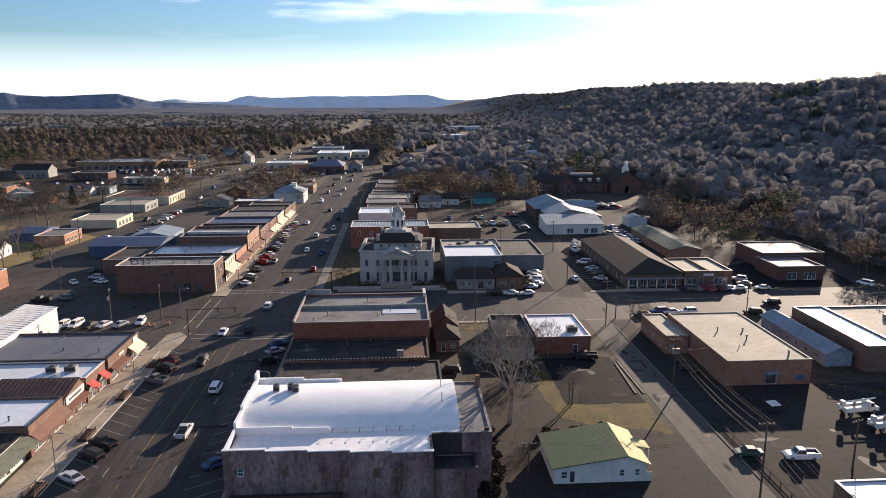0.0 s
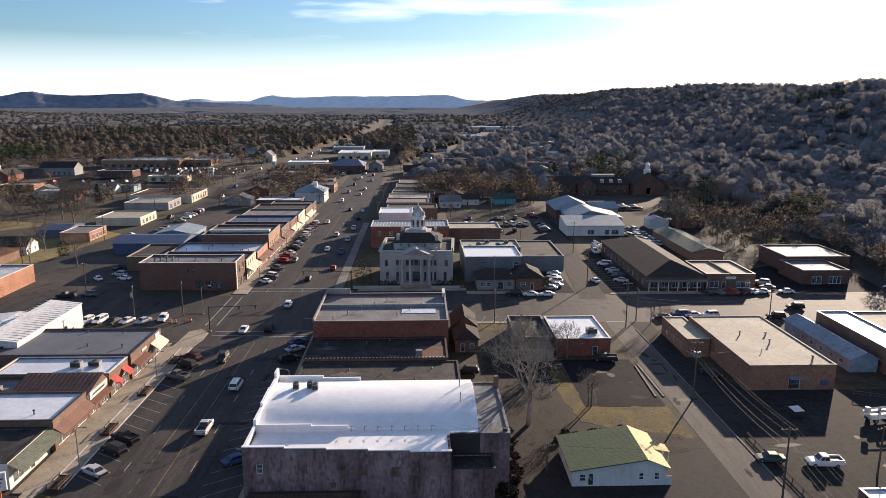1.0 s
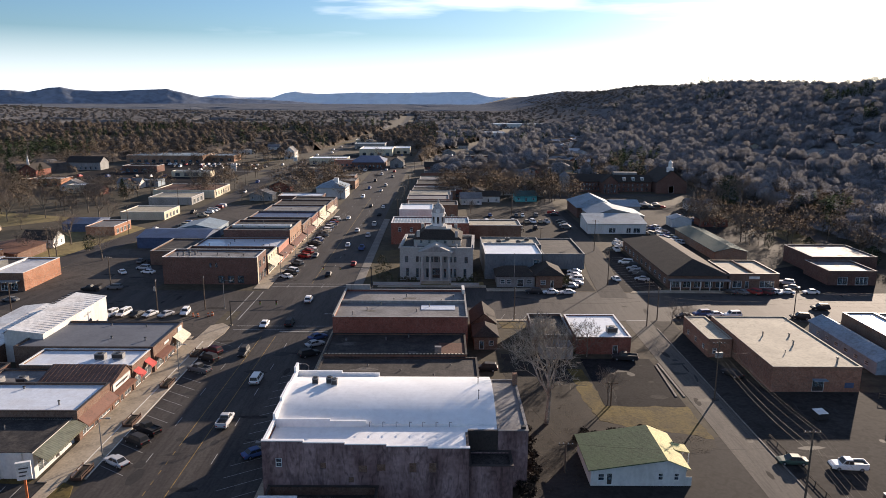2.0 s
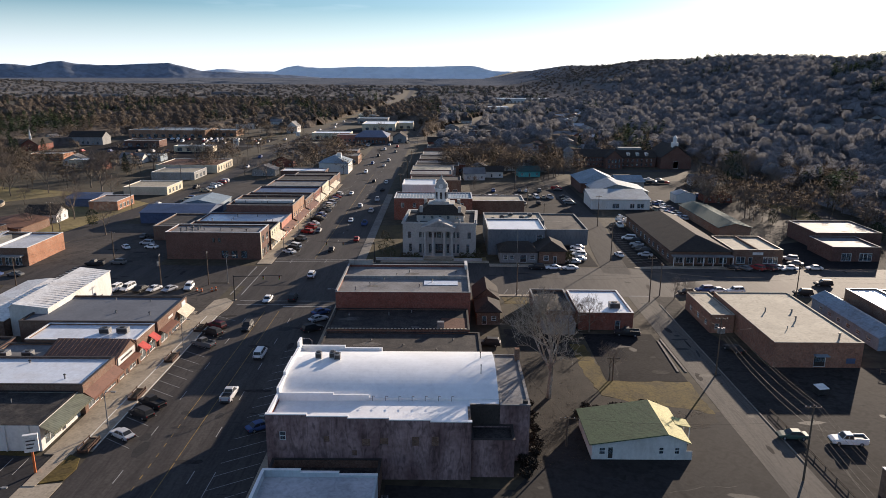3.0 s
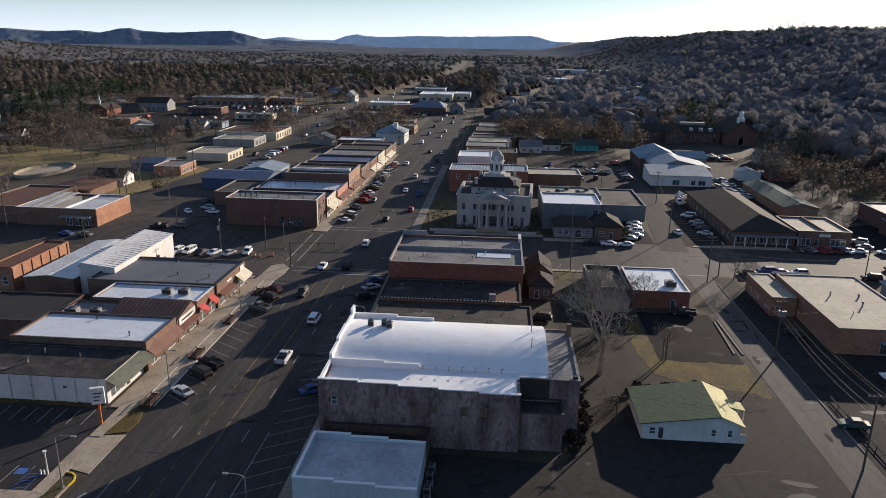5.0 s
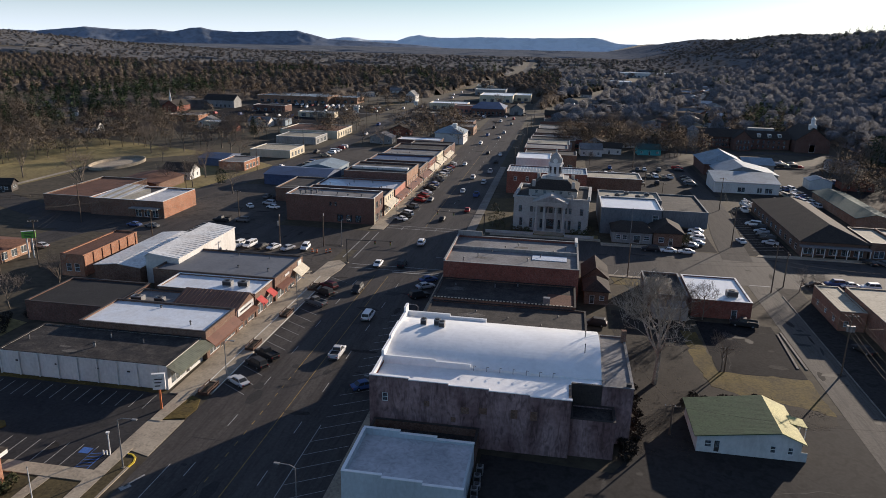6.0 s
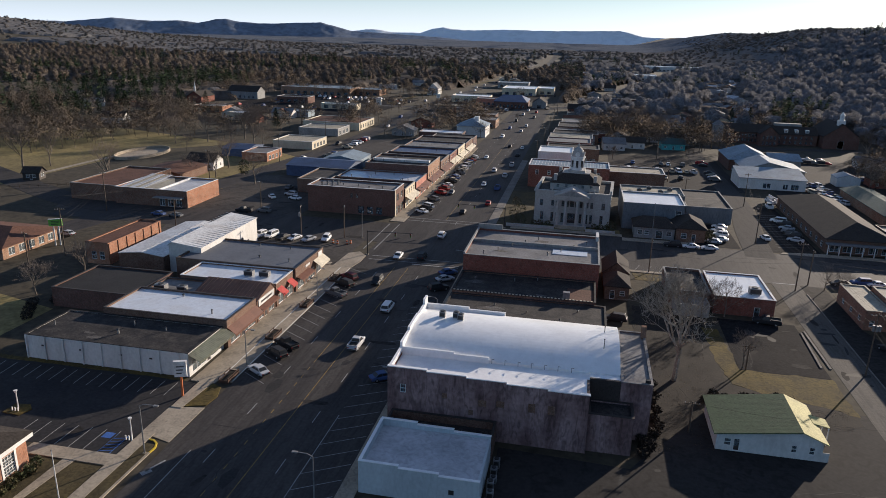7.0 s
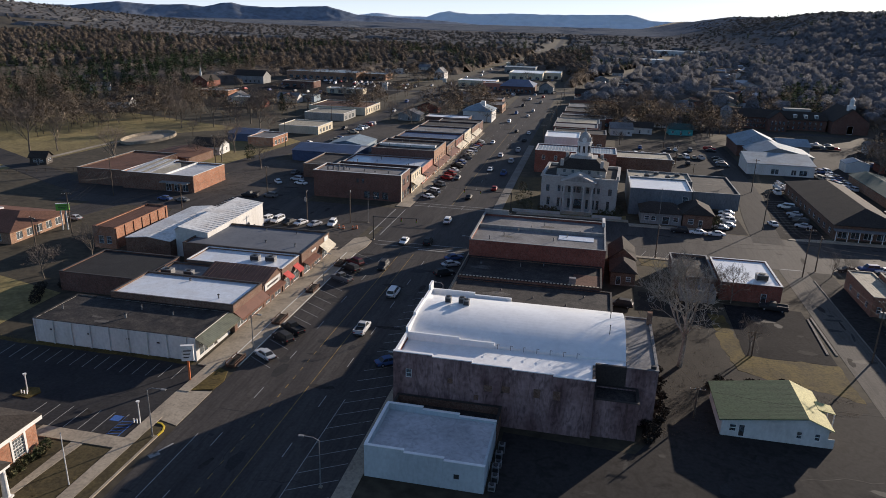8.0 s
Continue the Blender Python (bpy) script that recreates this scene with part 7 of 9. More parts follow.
def plant_woods():
    rng = np.random.default_rng(11)
    bare = [far_crown_template(rng, rng.uniform(9, 14), rng.uniform(4.4, 6.4)) for _ in range(14)]
    pine = [pine_template(rng, rng.uniform(13, 19), rng.uniform(2.6, 3.8)) for _ in range(6)]
    far = [far_crown_template(rng, rng.uniform(9, 13), rng.uniform(5.0, 8.0), 2, 5) for _ in range(10)]
    # Ridge crowns: even shade put into normals tilted until the sun barely lights them.
    slope = [far_crown_template(rng, rng.uniform(9, 14), rng.uniform(4.6, 6.4), 3, 10, (-0.1, -0.13, 0.6), 0.22) for _ in range(14)]
    broad = [crown_template(rng, rng.uniform(9, 14), rng.uniform(4.2, 6.4), 170, 150, 0.42, 6) for _ in range(9)]
    near, pines, hill, distant, groves = [], [], [], [], []

    def fill(x0, x1, y0, y1, step, dense, into, evergreen=0.08):
        for y in np.arange(y0, y1, step):
            for x in np.arange(x0, x1, step):
                px, py = x + rng.uniform(-0.5, 0.5) * step, y + rng.uniform(-0.5, 0.5) * step
                ang = math.degrees(math.atan2(px, py))
                if not -50 < ang < 42 or not free(px, py) or rng.random() > dense * (1 if clearing(px, py) < 0.28 or px > 100 else 0.3):
                    continue
                grove = 0.5 if -450 < px < -325 and 455 < py < 720 else 0.0
                green = noise.noise(Vector((px * 0.011, py * 0.011, 8.1))) > 0.34 - evergreen - grove
                (pines if green and rng.random() < 0.75 else into).append((px, py))

    fill(-900, -470, 300, 720, 8.6, 0.92, near, 0.1)
    fill(-470, -228, 278, 500, 7.6, 0.88, groves, 0.12)
    fill(-470, -300, 500, 720, 8.4, 0.92, groves, 0.1)
    fill(-228, -168, 335, 455, 8.5, 0.6, groves, 0.0)
    fill(-1000, -10, 720, 1250, 10.5, 0.92, near, 0.04)
    fill(-300, -140, 650, 720, 11, 0.8, near)
    fill(0, 166, 460, 1250, 9.0, 0.88, hill, -0.06)
    fill(166, 330, 150, 1250, 6.6, 0.98, hill, -0.1)
    fill(330, 640, 250, 1500, 8.2, 0.98, hill, -0.1)
    fill(-2200, 560, 1250, 2300, 19, 0.8, distant, -0.1)
    fill(330, 560, 1500, 3000, 19, 0.9, distant, -1)
    for x0, x1, y0, y1, count in ((-160, -60, 400, 520, 70), (0, 70, 380, 470, 70), (-290, -140, 600, 660, 60), (170, 205, 180, 400, 150), (162, 185, 320, 470, 60), (100, 165, 462, 560, 60), (112, 142, 292, 345, 22), (118, 144, 256, 290, 8), (152, 168, 210, 330, 30), (60, 75, 380, 420, 10), (-145, -125, 400, 700, 20), (-100, -50, 380, 500, 26), (0, 60, 400, 470, 40), (-60, 0, 540, 720, 40)):
        for _ in range(count):
            px, py = rng.uniform(x0, x1), rng.uniform(y0, y1)
            if road_gap(px, py, BACK_ROAD) > 9 and not -56 < px < -18:
                groves.append((px, py))
    scatter("bare_woods", near, bare, rng, M_TWIG, "bare grey-brown winter woods on the plain")
    scatter("bare_woods", groves, broad, rng, M_TWIG_GROVE, "broad leafless trees in groves round the town", 0.75, 1.2)
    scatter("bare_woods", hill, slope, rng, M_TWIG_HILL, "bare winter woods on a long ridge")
    scatter("pine_woods", pines, pine, rng, M_PINE, "dark evergreen pines among bare woods")
    scatter("far_woods", distant, far, rng, M_TWIG_FAR, "distant bare woods across a wide plain", 0.7, 1.1)


def canopy(name, x0, x1, y0, y1, step, height, rough, material, label, lo=-50.0, hi=42.0, thin=None):
    """A rough sheet of tree tops, seen only from afar: spiky and uneven, following the land."""
    rng = np.random.default_rng(int(abs(x0) + abs(y0)))
    xs, ys = np.arange(x0, x1 + 1, step), np.arange(y0, y1 + 1, step)
    verts, index = [], {}
    for j, y in enumerate(ys):
        for i, x in enumerate(xs):
            a = math.degrees(math.atan2(x, y))
            if lo < a < hi and road_gap(x, y, BACK_ROAD) > 18 and road_gap(x, y, EAST_ROAD) > 18 and not any(q[0] < x < q[1] and q[2] < y < q[3] for q in OPEN):
                px, py = x + rng.uniform(-0.4, 0.4) * step, y + rng.uniform(-0.4, 0.4) * step
                big = noise.noise(Vector((px * 0.012, py * 0.012, 5.0)))
                crowns = abs(noise.noise(Vector((px * 0.11, py * 0.11, 9.0))))
                z = rise(px, py) + height * (1 + 0.2 * big) - 3.0 * rough * crowns + rng.uniform(-0.5, 0.5) * rough
                if (clearing(px, py) > 0.33 and px < 100) or (y < 1250 and view_gap(px, py, 24)):
                    z = rise(px, py) - 0.5
                index[i, j] = len(verts)
                verts.append((px, py, z))
    for i, j in index:
        if any((i + a, j + b) not in index for a, b in ((1, 0), (-1, 0), (0, 1), (0, -1))):
            x, y, z = verts[index[i, j]]
            verts[index[i, j]] = (x, y, rise(x, y) - 0.3)
    tris = []
    for i, j in index:
        q = [index.get(k) for k in ((i, j), (i + 1, j), (i + 1, j + 1), (i, j + 1))]
        if None not in q:
            tris += [(q[0], q[1], q[2]), (q[0], q[2], q[3])]
    bulk_mesh(name, verts, tris, material, label)


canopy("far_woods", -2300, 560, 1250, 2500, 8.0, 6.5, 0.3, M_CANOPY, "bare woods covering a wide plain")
canopy("far_woods", -3700, 2600, 2480, 4250, 16.0, 7.5, 0.3, M_TWIG_HAZE, "bare woods towards the horizon, haze in their colour")
# Sheets added to close gaps between trees, their self-shadow put into the colour.
canopy("undergrowth", 168, 760, 150, 1600, 4.0, 5.6, 0.5, M_BRUSH_HILL, "filler sheet of leafless brush on a ridge", 8.0, 42.0)
canopy("undergrowth", -1000, -300, 480, 1250, 5.0, 6.2, 0.3, M_BRUSH, "filler sheet of leafless brush on the plain", -48.0, -8.0)
canopy("undergrowth", -330, 200, 470, 1250, 5.0, 6.2, 0.3, M_BRUSH, "filler sheet of leafless brush beyond the town", -30.0, 30.0)
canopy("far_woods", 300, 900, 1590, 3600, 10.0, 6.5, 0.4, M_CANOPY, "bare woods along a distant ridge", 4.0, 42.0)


plant_woods()


def branch(bm, rng, p, d, length, r, level, twigs, counts=(9, 6, 5, 4), wide=1.0):
    """A limb that bends, and its side limbs."""
    pts, q = [Vector(p)], Vector(p)
    d = Vector(d).normalized()
    parts_n = 3 if level < 2 else 2
    for i in range(parts_n):
        d = (d + Vector((rng.uniform(-1, 1), rng.uniform(-1, 1), rng.uniform(-0.4, 0.9))) * 0.18).normalized()
        q = q + d * length / parts_n
        pts.append(q.copy())
    target = bm if level < 2 else twigs
    for i in range(parts_n):
        r0, r1 = r * (1 - 0.62 * i / parts_n), r * (1 - 0.62 * (i + 1) / parts_n)
        tube(target, pts[i], pts[i + 1], r0, r1, 6 if level == 0 else (4 if level == 1 else 3), False)
    if level >= 4:
        return
    n = counts[level]
    for k in range(n):
        f = rng.uniform(0.35, 1.0) if level else 0.28 + 0.7 * (k + rng.random()) / n
        i = min(int(f * parts_n), parts_n - 1)
        s = pts[i].lerp(pts[i + 1], f * parts_n - i)
        ang = rng.uniform(0, 2 * math.pi)
        side = (d.orthogonal().normalized() * math.cos(ang) + d.cross(d.orthogonal().normalized()) * math.sin(ang))
        nd = (d * rng.uniform(0.5, 1.0) + side * rng.uniform(0.6, 1.0) + Vector((0, 0, 0.28))).normalized()
        reach = length * rng.uniform(0.4, 0.52) * (1.25 - 0.8 * f) * wide if level == 0 else length * rng.uniform(0.45, 0.68)
        branch(bm, rng, s, nd, reach, max(r * 0.45 * (1.1 - 0.5 * f), 0.03), level + 1, twigs, counts)


def bare_tree(seed, h, r, label, bark=None, counts=(9, 6, 5, 4), wide=1.0):
    rng = random.Random(seed)
    ob = empty("bare_tree", 0, -500, 0, 0, label, "tree", "bare trees")
    trunk, twigs = bmesh.new(), bmesh.new()
    branch(trunk, rng, (0, 0, -0.1), (0, 0, 1), h * (0.85 if wide < 1.5 else 0.66), r, 0, twigs, counts, wide)
    part("trunk", trunk, bark or M_BARK, ob)
    part("crown", twigs, bark or M_CROWN, ob, "leafless grey twigs")
    return ob


syc = bare_tree(7, 21, 0.48, "tall pale leafless sycamore behind a brick hall", M_PALEBARK, (15, 6, 5, 3), 1.05)
syc.matrix_basis = pose(19.3, 117.0, 0, 0, 0, 40)
trees = [bare_tree(s, h, r, "leafless grey winter tree", None, (9, 6, 4, 3), 1.75) for s, h, r in ((3, 13, 0.28), (12, 15, 0.32), (21, 11, 0.22), (33, 17, 0.36))]
spots = [(33.2, 150.2, 0.75), (28.0, 147, 0.6), (32.0, 124.6, 0.45), (24.5, 139, 0.7), (-222, 244, 1.1), (-214, 250, 0.8), (-171, 228, 1.0), (-200, 320, 0.9), (-188, 330, 1), (-175, 345, 1), (-168, 318, 0.9),
         (-160, 325, 1.0), (-152, 318, 0.8), (-215, 340, 1), (-225, 360, 1), (-180, 372, 1), (-195, 395, 1), (-170, 410, 1), (-150, 425, 1), (-140, 250, 0.7), (-120, 243, 0.7), (-182, 300, 0.7), (-110, 135, 0.6), (-114, 124, 0.7),
         (112, 300, 0.9), (118, 330, 1.0), (140, 290, 0.8), (136, 340, 0.9), (150, 320, 1.0), (122, 280, 0.8), (160, 260, 0.9), (165, 230, 1.0), (60, 174, 0.45), (62.5, 171, 0.35), (60, 430, 1), (40, 420, 1), (20, 410, 1), (66, 450, 1), (30, 440, 1.1), (6, 430, 0.8), (52, 470, 1), (78, 470, 1.1), (-44, 480, 0.5), (-90, 470, 0.9), (-100, 480, 0.9), (-66, 500, 0.8), (-80, 500, 0.8),
         (-96, 378, 0.8), (-84, 402, 0.8), (-110, 385, 0.8), (15, 348, 0.6), (38, 372, 0.7), (60, 384, 0.7), (155, 360, 1.0), (165, 380, 1.1), (145, 400, 0.8), (-102, 520, 0.8), (-124, 100, 0.7), (-150, 250, 0.8), (-145, 270, 0.8)]
rt = random.Random(5)
first = set()
for i, (x, y, s) in enumerate(spots):
    k = rt.randrange(4)
    m = pose(x, y, rise(x, y) if rise(x, y) > 0.3 else 0, 0, 0, rt.uniform(0, 360)) @ Matrix.Scale(s, 4)
    if k not in first:
        first.add(k)
        trees[k].matrix_basis = m
    else:
        o = copy_thing(trees[k], m)
        o.scale = (s, s, s)
for k in range(4):
    if k not in first:
        trees[k].matrix_basis = pose(-260 - 9 * k, 330, 0)


def evergreen(seed, h, r, label, broad=False):
    """A single evergreen: a trunk and many small needle sprays."""
    rng = np.random.default_rng(seed)
    ob = empty("evergreen_tree", 0, -500, 0, 0, label, "tree", "evergreens")
    bm = bmesh.new()
    tube(bm, (0, 0, -0.1), (0, 0, h * 0.9), h * 0.022, 0.04, 6)
    part("trunk", bm, M_BARK, ob)
    v, t = [], []
    for i in range(1500):
        f = rng.uniform(0.1, 1.0)
        rr = r * ((1 - f) ** 0.65 if not broad else math.sqrt(max(1 - (2 * f - 1.0) ** 2, 0))) * rng.uniform(0.35, 1.1) + 0.1
        ang = rng.uniform(0, 2 * math.pi)
        c = np.array([math.cos(ang) * rr, math.sin(ang) * rr, h * f])
        k = len(v)
        v.extend(c + rng.normal(size=(3, 3)) * np.array([0.3, 0.3, 0.2]) * (0.6 + r * 0.12))
        t.append((k, k + 1, k + 2))
    crown = bulk_mesh("crown", v, t, M_PINE, "", "", "")
    crown.parent = ob
    return ob


ev = [evergreen(1, 17, 3.6, "tall dark green needled pine"), evergreen(2, 12, 3.0, "dense dark green cedar tree"), evergreen(4, 9, 3.2, "rounded dark evergreen magnolia", True)]
ev_spots = [(0, -335, 470, 1.0), (0, -345, 462, 1.1), (0, -352, 476, 1.0), (0, -362, 468, 1.1), (0, -328, 456, 0.9), (0, -372, 480, 1.1), (1, -318, 450, 1.0), (1, -300, 440, 1.0), (1, -310, 430, 0.9), (0, -385, 470, 1.1), (0, -322, 480, 1.1), (0, -396, 490, 1.1), (0, -405, 478, 1.0), (0, -338, 492, 1.1),
            (2, 152, 369, 1.9), (1, 140, 346, 0.7), (1, -182, 400, 0.9), (1, -178, 392, 0.8), (2, 52, 410, 1.0), (2, 30, 428, 1.0), (1, 64, 440, 1.0), (2, 128, 268, 0.6), (2, 150, 238, 0.8), (2, 138, 258, 0.7), (1, 70, 455, 1.0), (2, -132, 258, 0.7), (0, 88, 462, 1.0), (0, 100, 470, 1.0), (0, -255, 420, 1.0), (0, -265, 432, 1.0), (0, -248, 436, 0.9)]
done = set()
for k, x, y, s in ev_spots:
    m = pose(x, y, 0, 0, 0, (x * 37 + y) % 360) @ Matrix.Scale(s, 4)
    if k in done:
        o = copy_thing(ev[k], m)
        o.scale = (s, s, s)
    else:
        done.add(k)
        ev[k].matrix_basis = m


def shrub(x, y, r, h, material=None, label="rounded clipped evergreen shrub"):
    rng = np.random.default_rng(int(abs(x * 13 + y * 7)))
    ob = empty("shrub", x, y, 0.05, 0, label, "shrub", "shrubs")
    bm = bmesh.new()
    for k in range(3):
        tube(bm, (0, 0, -0.1), (0.3 * r * math.cos(2.1 * k), 0.3 * r * math.sin(2.1 * k), h * 0.6), 0.04, 0.02, 4)
    part("stem", bm, M_BARK, ob)
    v, t = [], []
    for i in range(260):
        d = rng.normal(size=3)
        d = d / np.linalg.norm(d) * rng.uniform(0.7, 1.05)
        c = np.array([d[0] * r, d[1] * r, h * 0.5 + d[2] * h * 0.5])
        k = len(v)
        v.extend(np.maximum(c + rng.normal(size=(3, 3)) * 0.14, [-9, -9, 0]))
        t.append((k, k + 1, k + 2))
    o = bulk_mesh("foliage", v, t, material or M_SHRUB, "", "", "")
    o.parent = ob


for k in range(9):
    shrub(-67.9 + 0.35 * (k % 2), 57.3 + 1.55 * k, 0.72, 1.1 + 0.2 * (k % 3))
for x in (-12.5, -10.6, -8.4, 5.8, 7.6, 9.4):
    shrub(x, 213.6, 1.0, 2.0)
for x, y in ((-16.5, 213), (10.8, 213.2), (-19.6, 219), (-17.8, 227), (-20.4, 238)):
    shrub(x, y, 1.6, 3.6, None, "large dark evergreen shrub by the courthouse")
for k in range(7):
    shrub(12.4 + 0.6 * (k % 3), 91.5 + 1.2 * k, 0.9, 1.3, M_LITTER, "tangled brown brush along a wall")
for k in range(8):
    shrub(14.6 + 0.7 * (k % 2), 97.5 + 2.3 * k, 0.7 + 0.15 * (k % 3), 1.0 + 0.3 * (k % 2), M_LITTER, "low brown brush beside the hall wall")
for k in range(9):
    shrub(23.5 + 1.7 * k, 110.5 + 0.9 * ((k * 2) % 3) + 0.25 * k, 0.75 + 0.2 * (k % 3), 0.8 + 0.25 * (k % 2), M_LITTER, "low leafless brush at the foot of a grass bank")
for k in range(4):
    shrub(38.6 + 1.4 * (k % 2), 209 + 2.6 * k, 1.0, 2.2, None, "dark shrub beside a small office")
for k in range(10):
    shrub(-106 - 1.3 * (k % 4), 112 + 2.1 * k, 1.2, 1.8, M_LITTER, "tangled brown brush on a slope")



def litter(name, zones, material, label, size, upright, category):
    """Loose leaves or tufts: many small slips lying on or standing in the ground."""
    rng = np.random.default_rng(len(name) + len(zones))
    v, t = [], []
    for x0, x1, y0, y1, n, slant in zones:
        for _ in range(n):
            f = rng.random()
            y = y0 + (y1 - y0) * f
            x = rng.uniform(x0, x1) + slant * f
            if noise.noise(Vector((x * 0.4, y * 0.4, 1.0))) + 0.5 * noise.noise(Vector((x * 1.3, y * 1.3, 4.0))) < rng.uniform(-0.5, 0.35):
                continue
            a, s = rng.uniform(0, 6.28), size * rng.uniform(0.5, 1.4)
            k = len(v)
            c, d = math.cos(a) * s, math.sin(a) * s
            v.extend(((x - c, y - d, 0.035), (x + c * 0.6 - d * 0.5, y + d * 0.6 + c * 0.5, 0.036 + 0.2 * s), (x + (0.1 * c if upright else d * 0.8), y + (0.1 * d if upright else -c * 0.8), 0.04 + s * (1.2 if upright else 0.3))))
            t.append((k, k + 1, k + 2))
    bulk_mesh(name, v, t, material, label, category)


litter("fallen_leaves", [(13, 26, 94, 150, 5200, 0), (22, 46, 105.5, 112, 2600, 0), (12.9, 15.5, 93, 115, 900, 0), (16, 24, 150, 170, 400, 0), (-118, -63, 96.6, 98.8, 500, 0), (-69, -60, 45, 71, 300, 0), (34, 40, 206, 220, 150, 0)], M_LEAF, "fallen brown leaves on bare earth", 0.1, False, "leaves")
litter("grass_tufts", [(-120, -62, 96.7, 98.7, 900, 0), (-57.3, -55.7, 41, 77.5, 350, 0), (-69, -59.6, 41, 71.5, 900, 0), (14, 24, 110, 150, 700, 0), (-150, -106, 98, 128, 900, 0)], M_TUFT, "dry yellow-green grass tufts", 0.085, True, "grass")

# far mountains
def ridge_range(name, line, r0, r1, crest, material, label, spur, seed):
    """A mountain range round the plain: crest heights fitted to bearings and rising angles seen from the camera, flanks
    cut by spurs and hollows.
    """
    az, el = [p[0] for p in line], [p[1] for p in line]
    a0, a1 = az[0], az[-1]
    n, m, verts, faces = int((a1 - a0) * 9), 14, [], []
    for i in range(n + 1):
        a = a0 + (a1 - a0) * i / n
        e = float(np.interp(a, az, el)) + 0.025 * noise.noise(Vector((a * 1.7, seed, 0.0))) + 0.012 * noise.noise(Vector((a * 6.0, seed, 3.0)))
        top = 57 + crest * math.tan(radians(e))
        for j in range(m + 1):
            f = j / m
            r = r0 + (crest - r0) * f if j < m else r1
            w = noise.noise(Vector((a * 0.8 + 2.5 * f, f * 1.5, seed))) + 0.5 * noise.noise(Vector((a * 2.2 - 3 * f, f * 3.0, seed + 4)))
            z = top * (0.12 * f + 0.88 * f ** 1.7) if j < m else top * 0.3
            z += spur * top * w * 4 * f * (1 - f) * (1 if j < m else 0)
            verts.append((r * math.sin(radians(a)), r * math.cos(radians(a)), z - 3 * (1 - f)))
    k = m + 1
    for i in range(n):
        for j in range(m):
            q = i * k + j
            faces.append((q, q + k, q + k + 1, q + 1))
    me = bpy.data.meshes.new("backdrop")
    me.from_pydata(verts, [], faces)
    me.materials.append(material)
    for p in me.polygons:
        p.use_smooth = True
    tagged(new(name, me), label, "mountains", kind="structure")


# Front flanks are shaped steep so that they stay out of the sun.
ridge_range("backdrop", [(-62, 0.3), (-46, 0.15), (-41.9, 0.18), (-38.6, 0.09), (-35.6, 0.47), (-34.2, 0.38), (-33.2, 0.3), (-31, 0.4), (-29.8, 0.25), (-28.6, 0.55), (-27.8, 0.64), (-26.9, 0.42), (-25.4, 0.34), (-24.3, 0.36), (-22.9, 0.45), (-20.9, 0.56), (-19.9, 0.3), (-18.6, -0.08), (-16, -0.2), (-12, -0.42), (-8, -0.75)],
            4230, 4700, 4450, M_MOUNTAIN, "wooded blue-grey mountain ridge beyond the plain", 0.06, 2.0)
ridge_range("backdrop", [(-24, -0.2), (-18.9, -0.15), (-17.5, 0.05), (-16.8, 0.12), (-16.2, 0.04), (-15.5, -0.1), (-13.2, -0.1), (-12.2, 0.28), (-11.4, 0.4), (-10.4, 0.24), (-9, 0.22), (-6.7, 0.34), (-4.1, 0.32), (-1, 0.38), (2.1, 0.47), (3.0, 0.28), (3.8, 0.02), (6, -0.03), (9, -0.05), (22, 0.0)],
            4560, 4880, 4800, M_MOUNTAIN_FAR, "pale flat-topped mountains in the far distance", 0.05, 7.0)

# ---- vehicles ----
CAR_SPEC = {
    # length, width, height, belt height, cabin (rear, front at belt), (rear, front at roof), hood height
    "sedan": (4.8, 1.82, 1.45, 0.92, (-1.75, 1.15), (-1.05, 0.35), 0.86),
    "suv": (4.9, 1.92, 1.78, 1.08, (-2.3, 1.1), (-2.0, 0.45), 1.02),
    "van": (5.2, 1.98, 1.85, 1.05, (-2.5, 1.7), (-2.3, 0.75), 1.0),
    "pickup": (5.7, 1.98, 1.85, 1.12, (-0.55, 1.35), (-0.4, 0.7), 1.08),
}


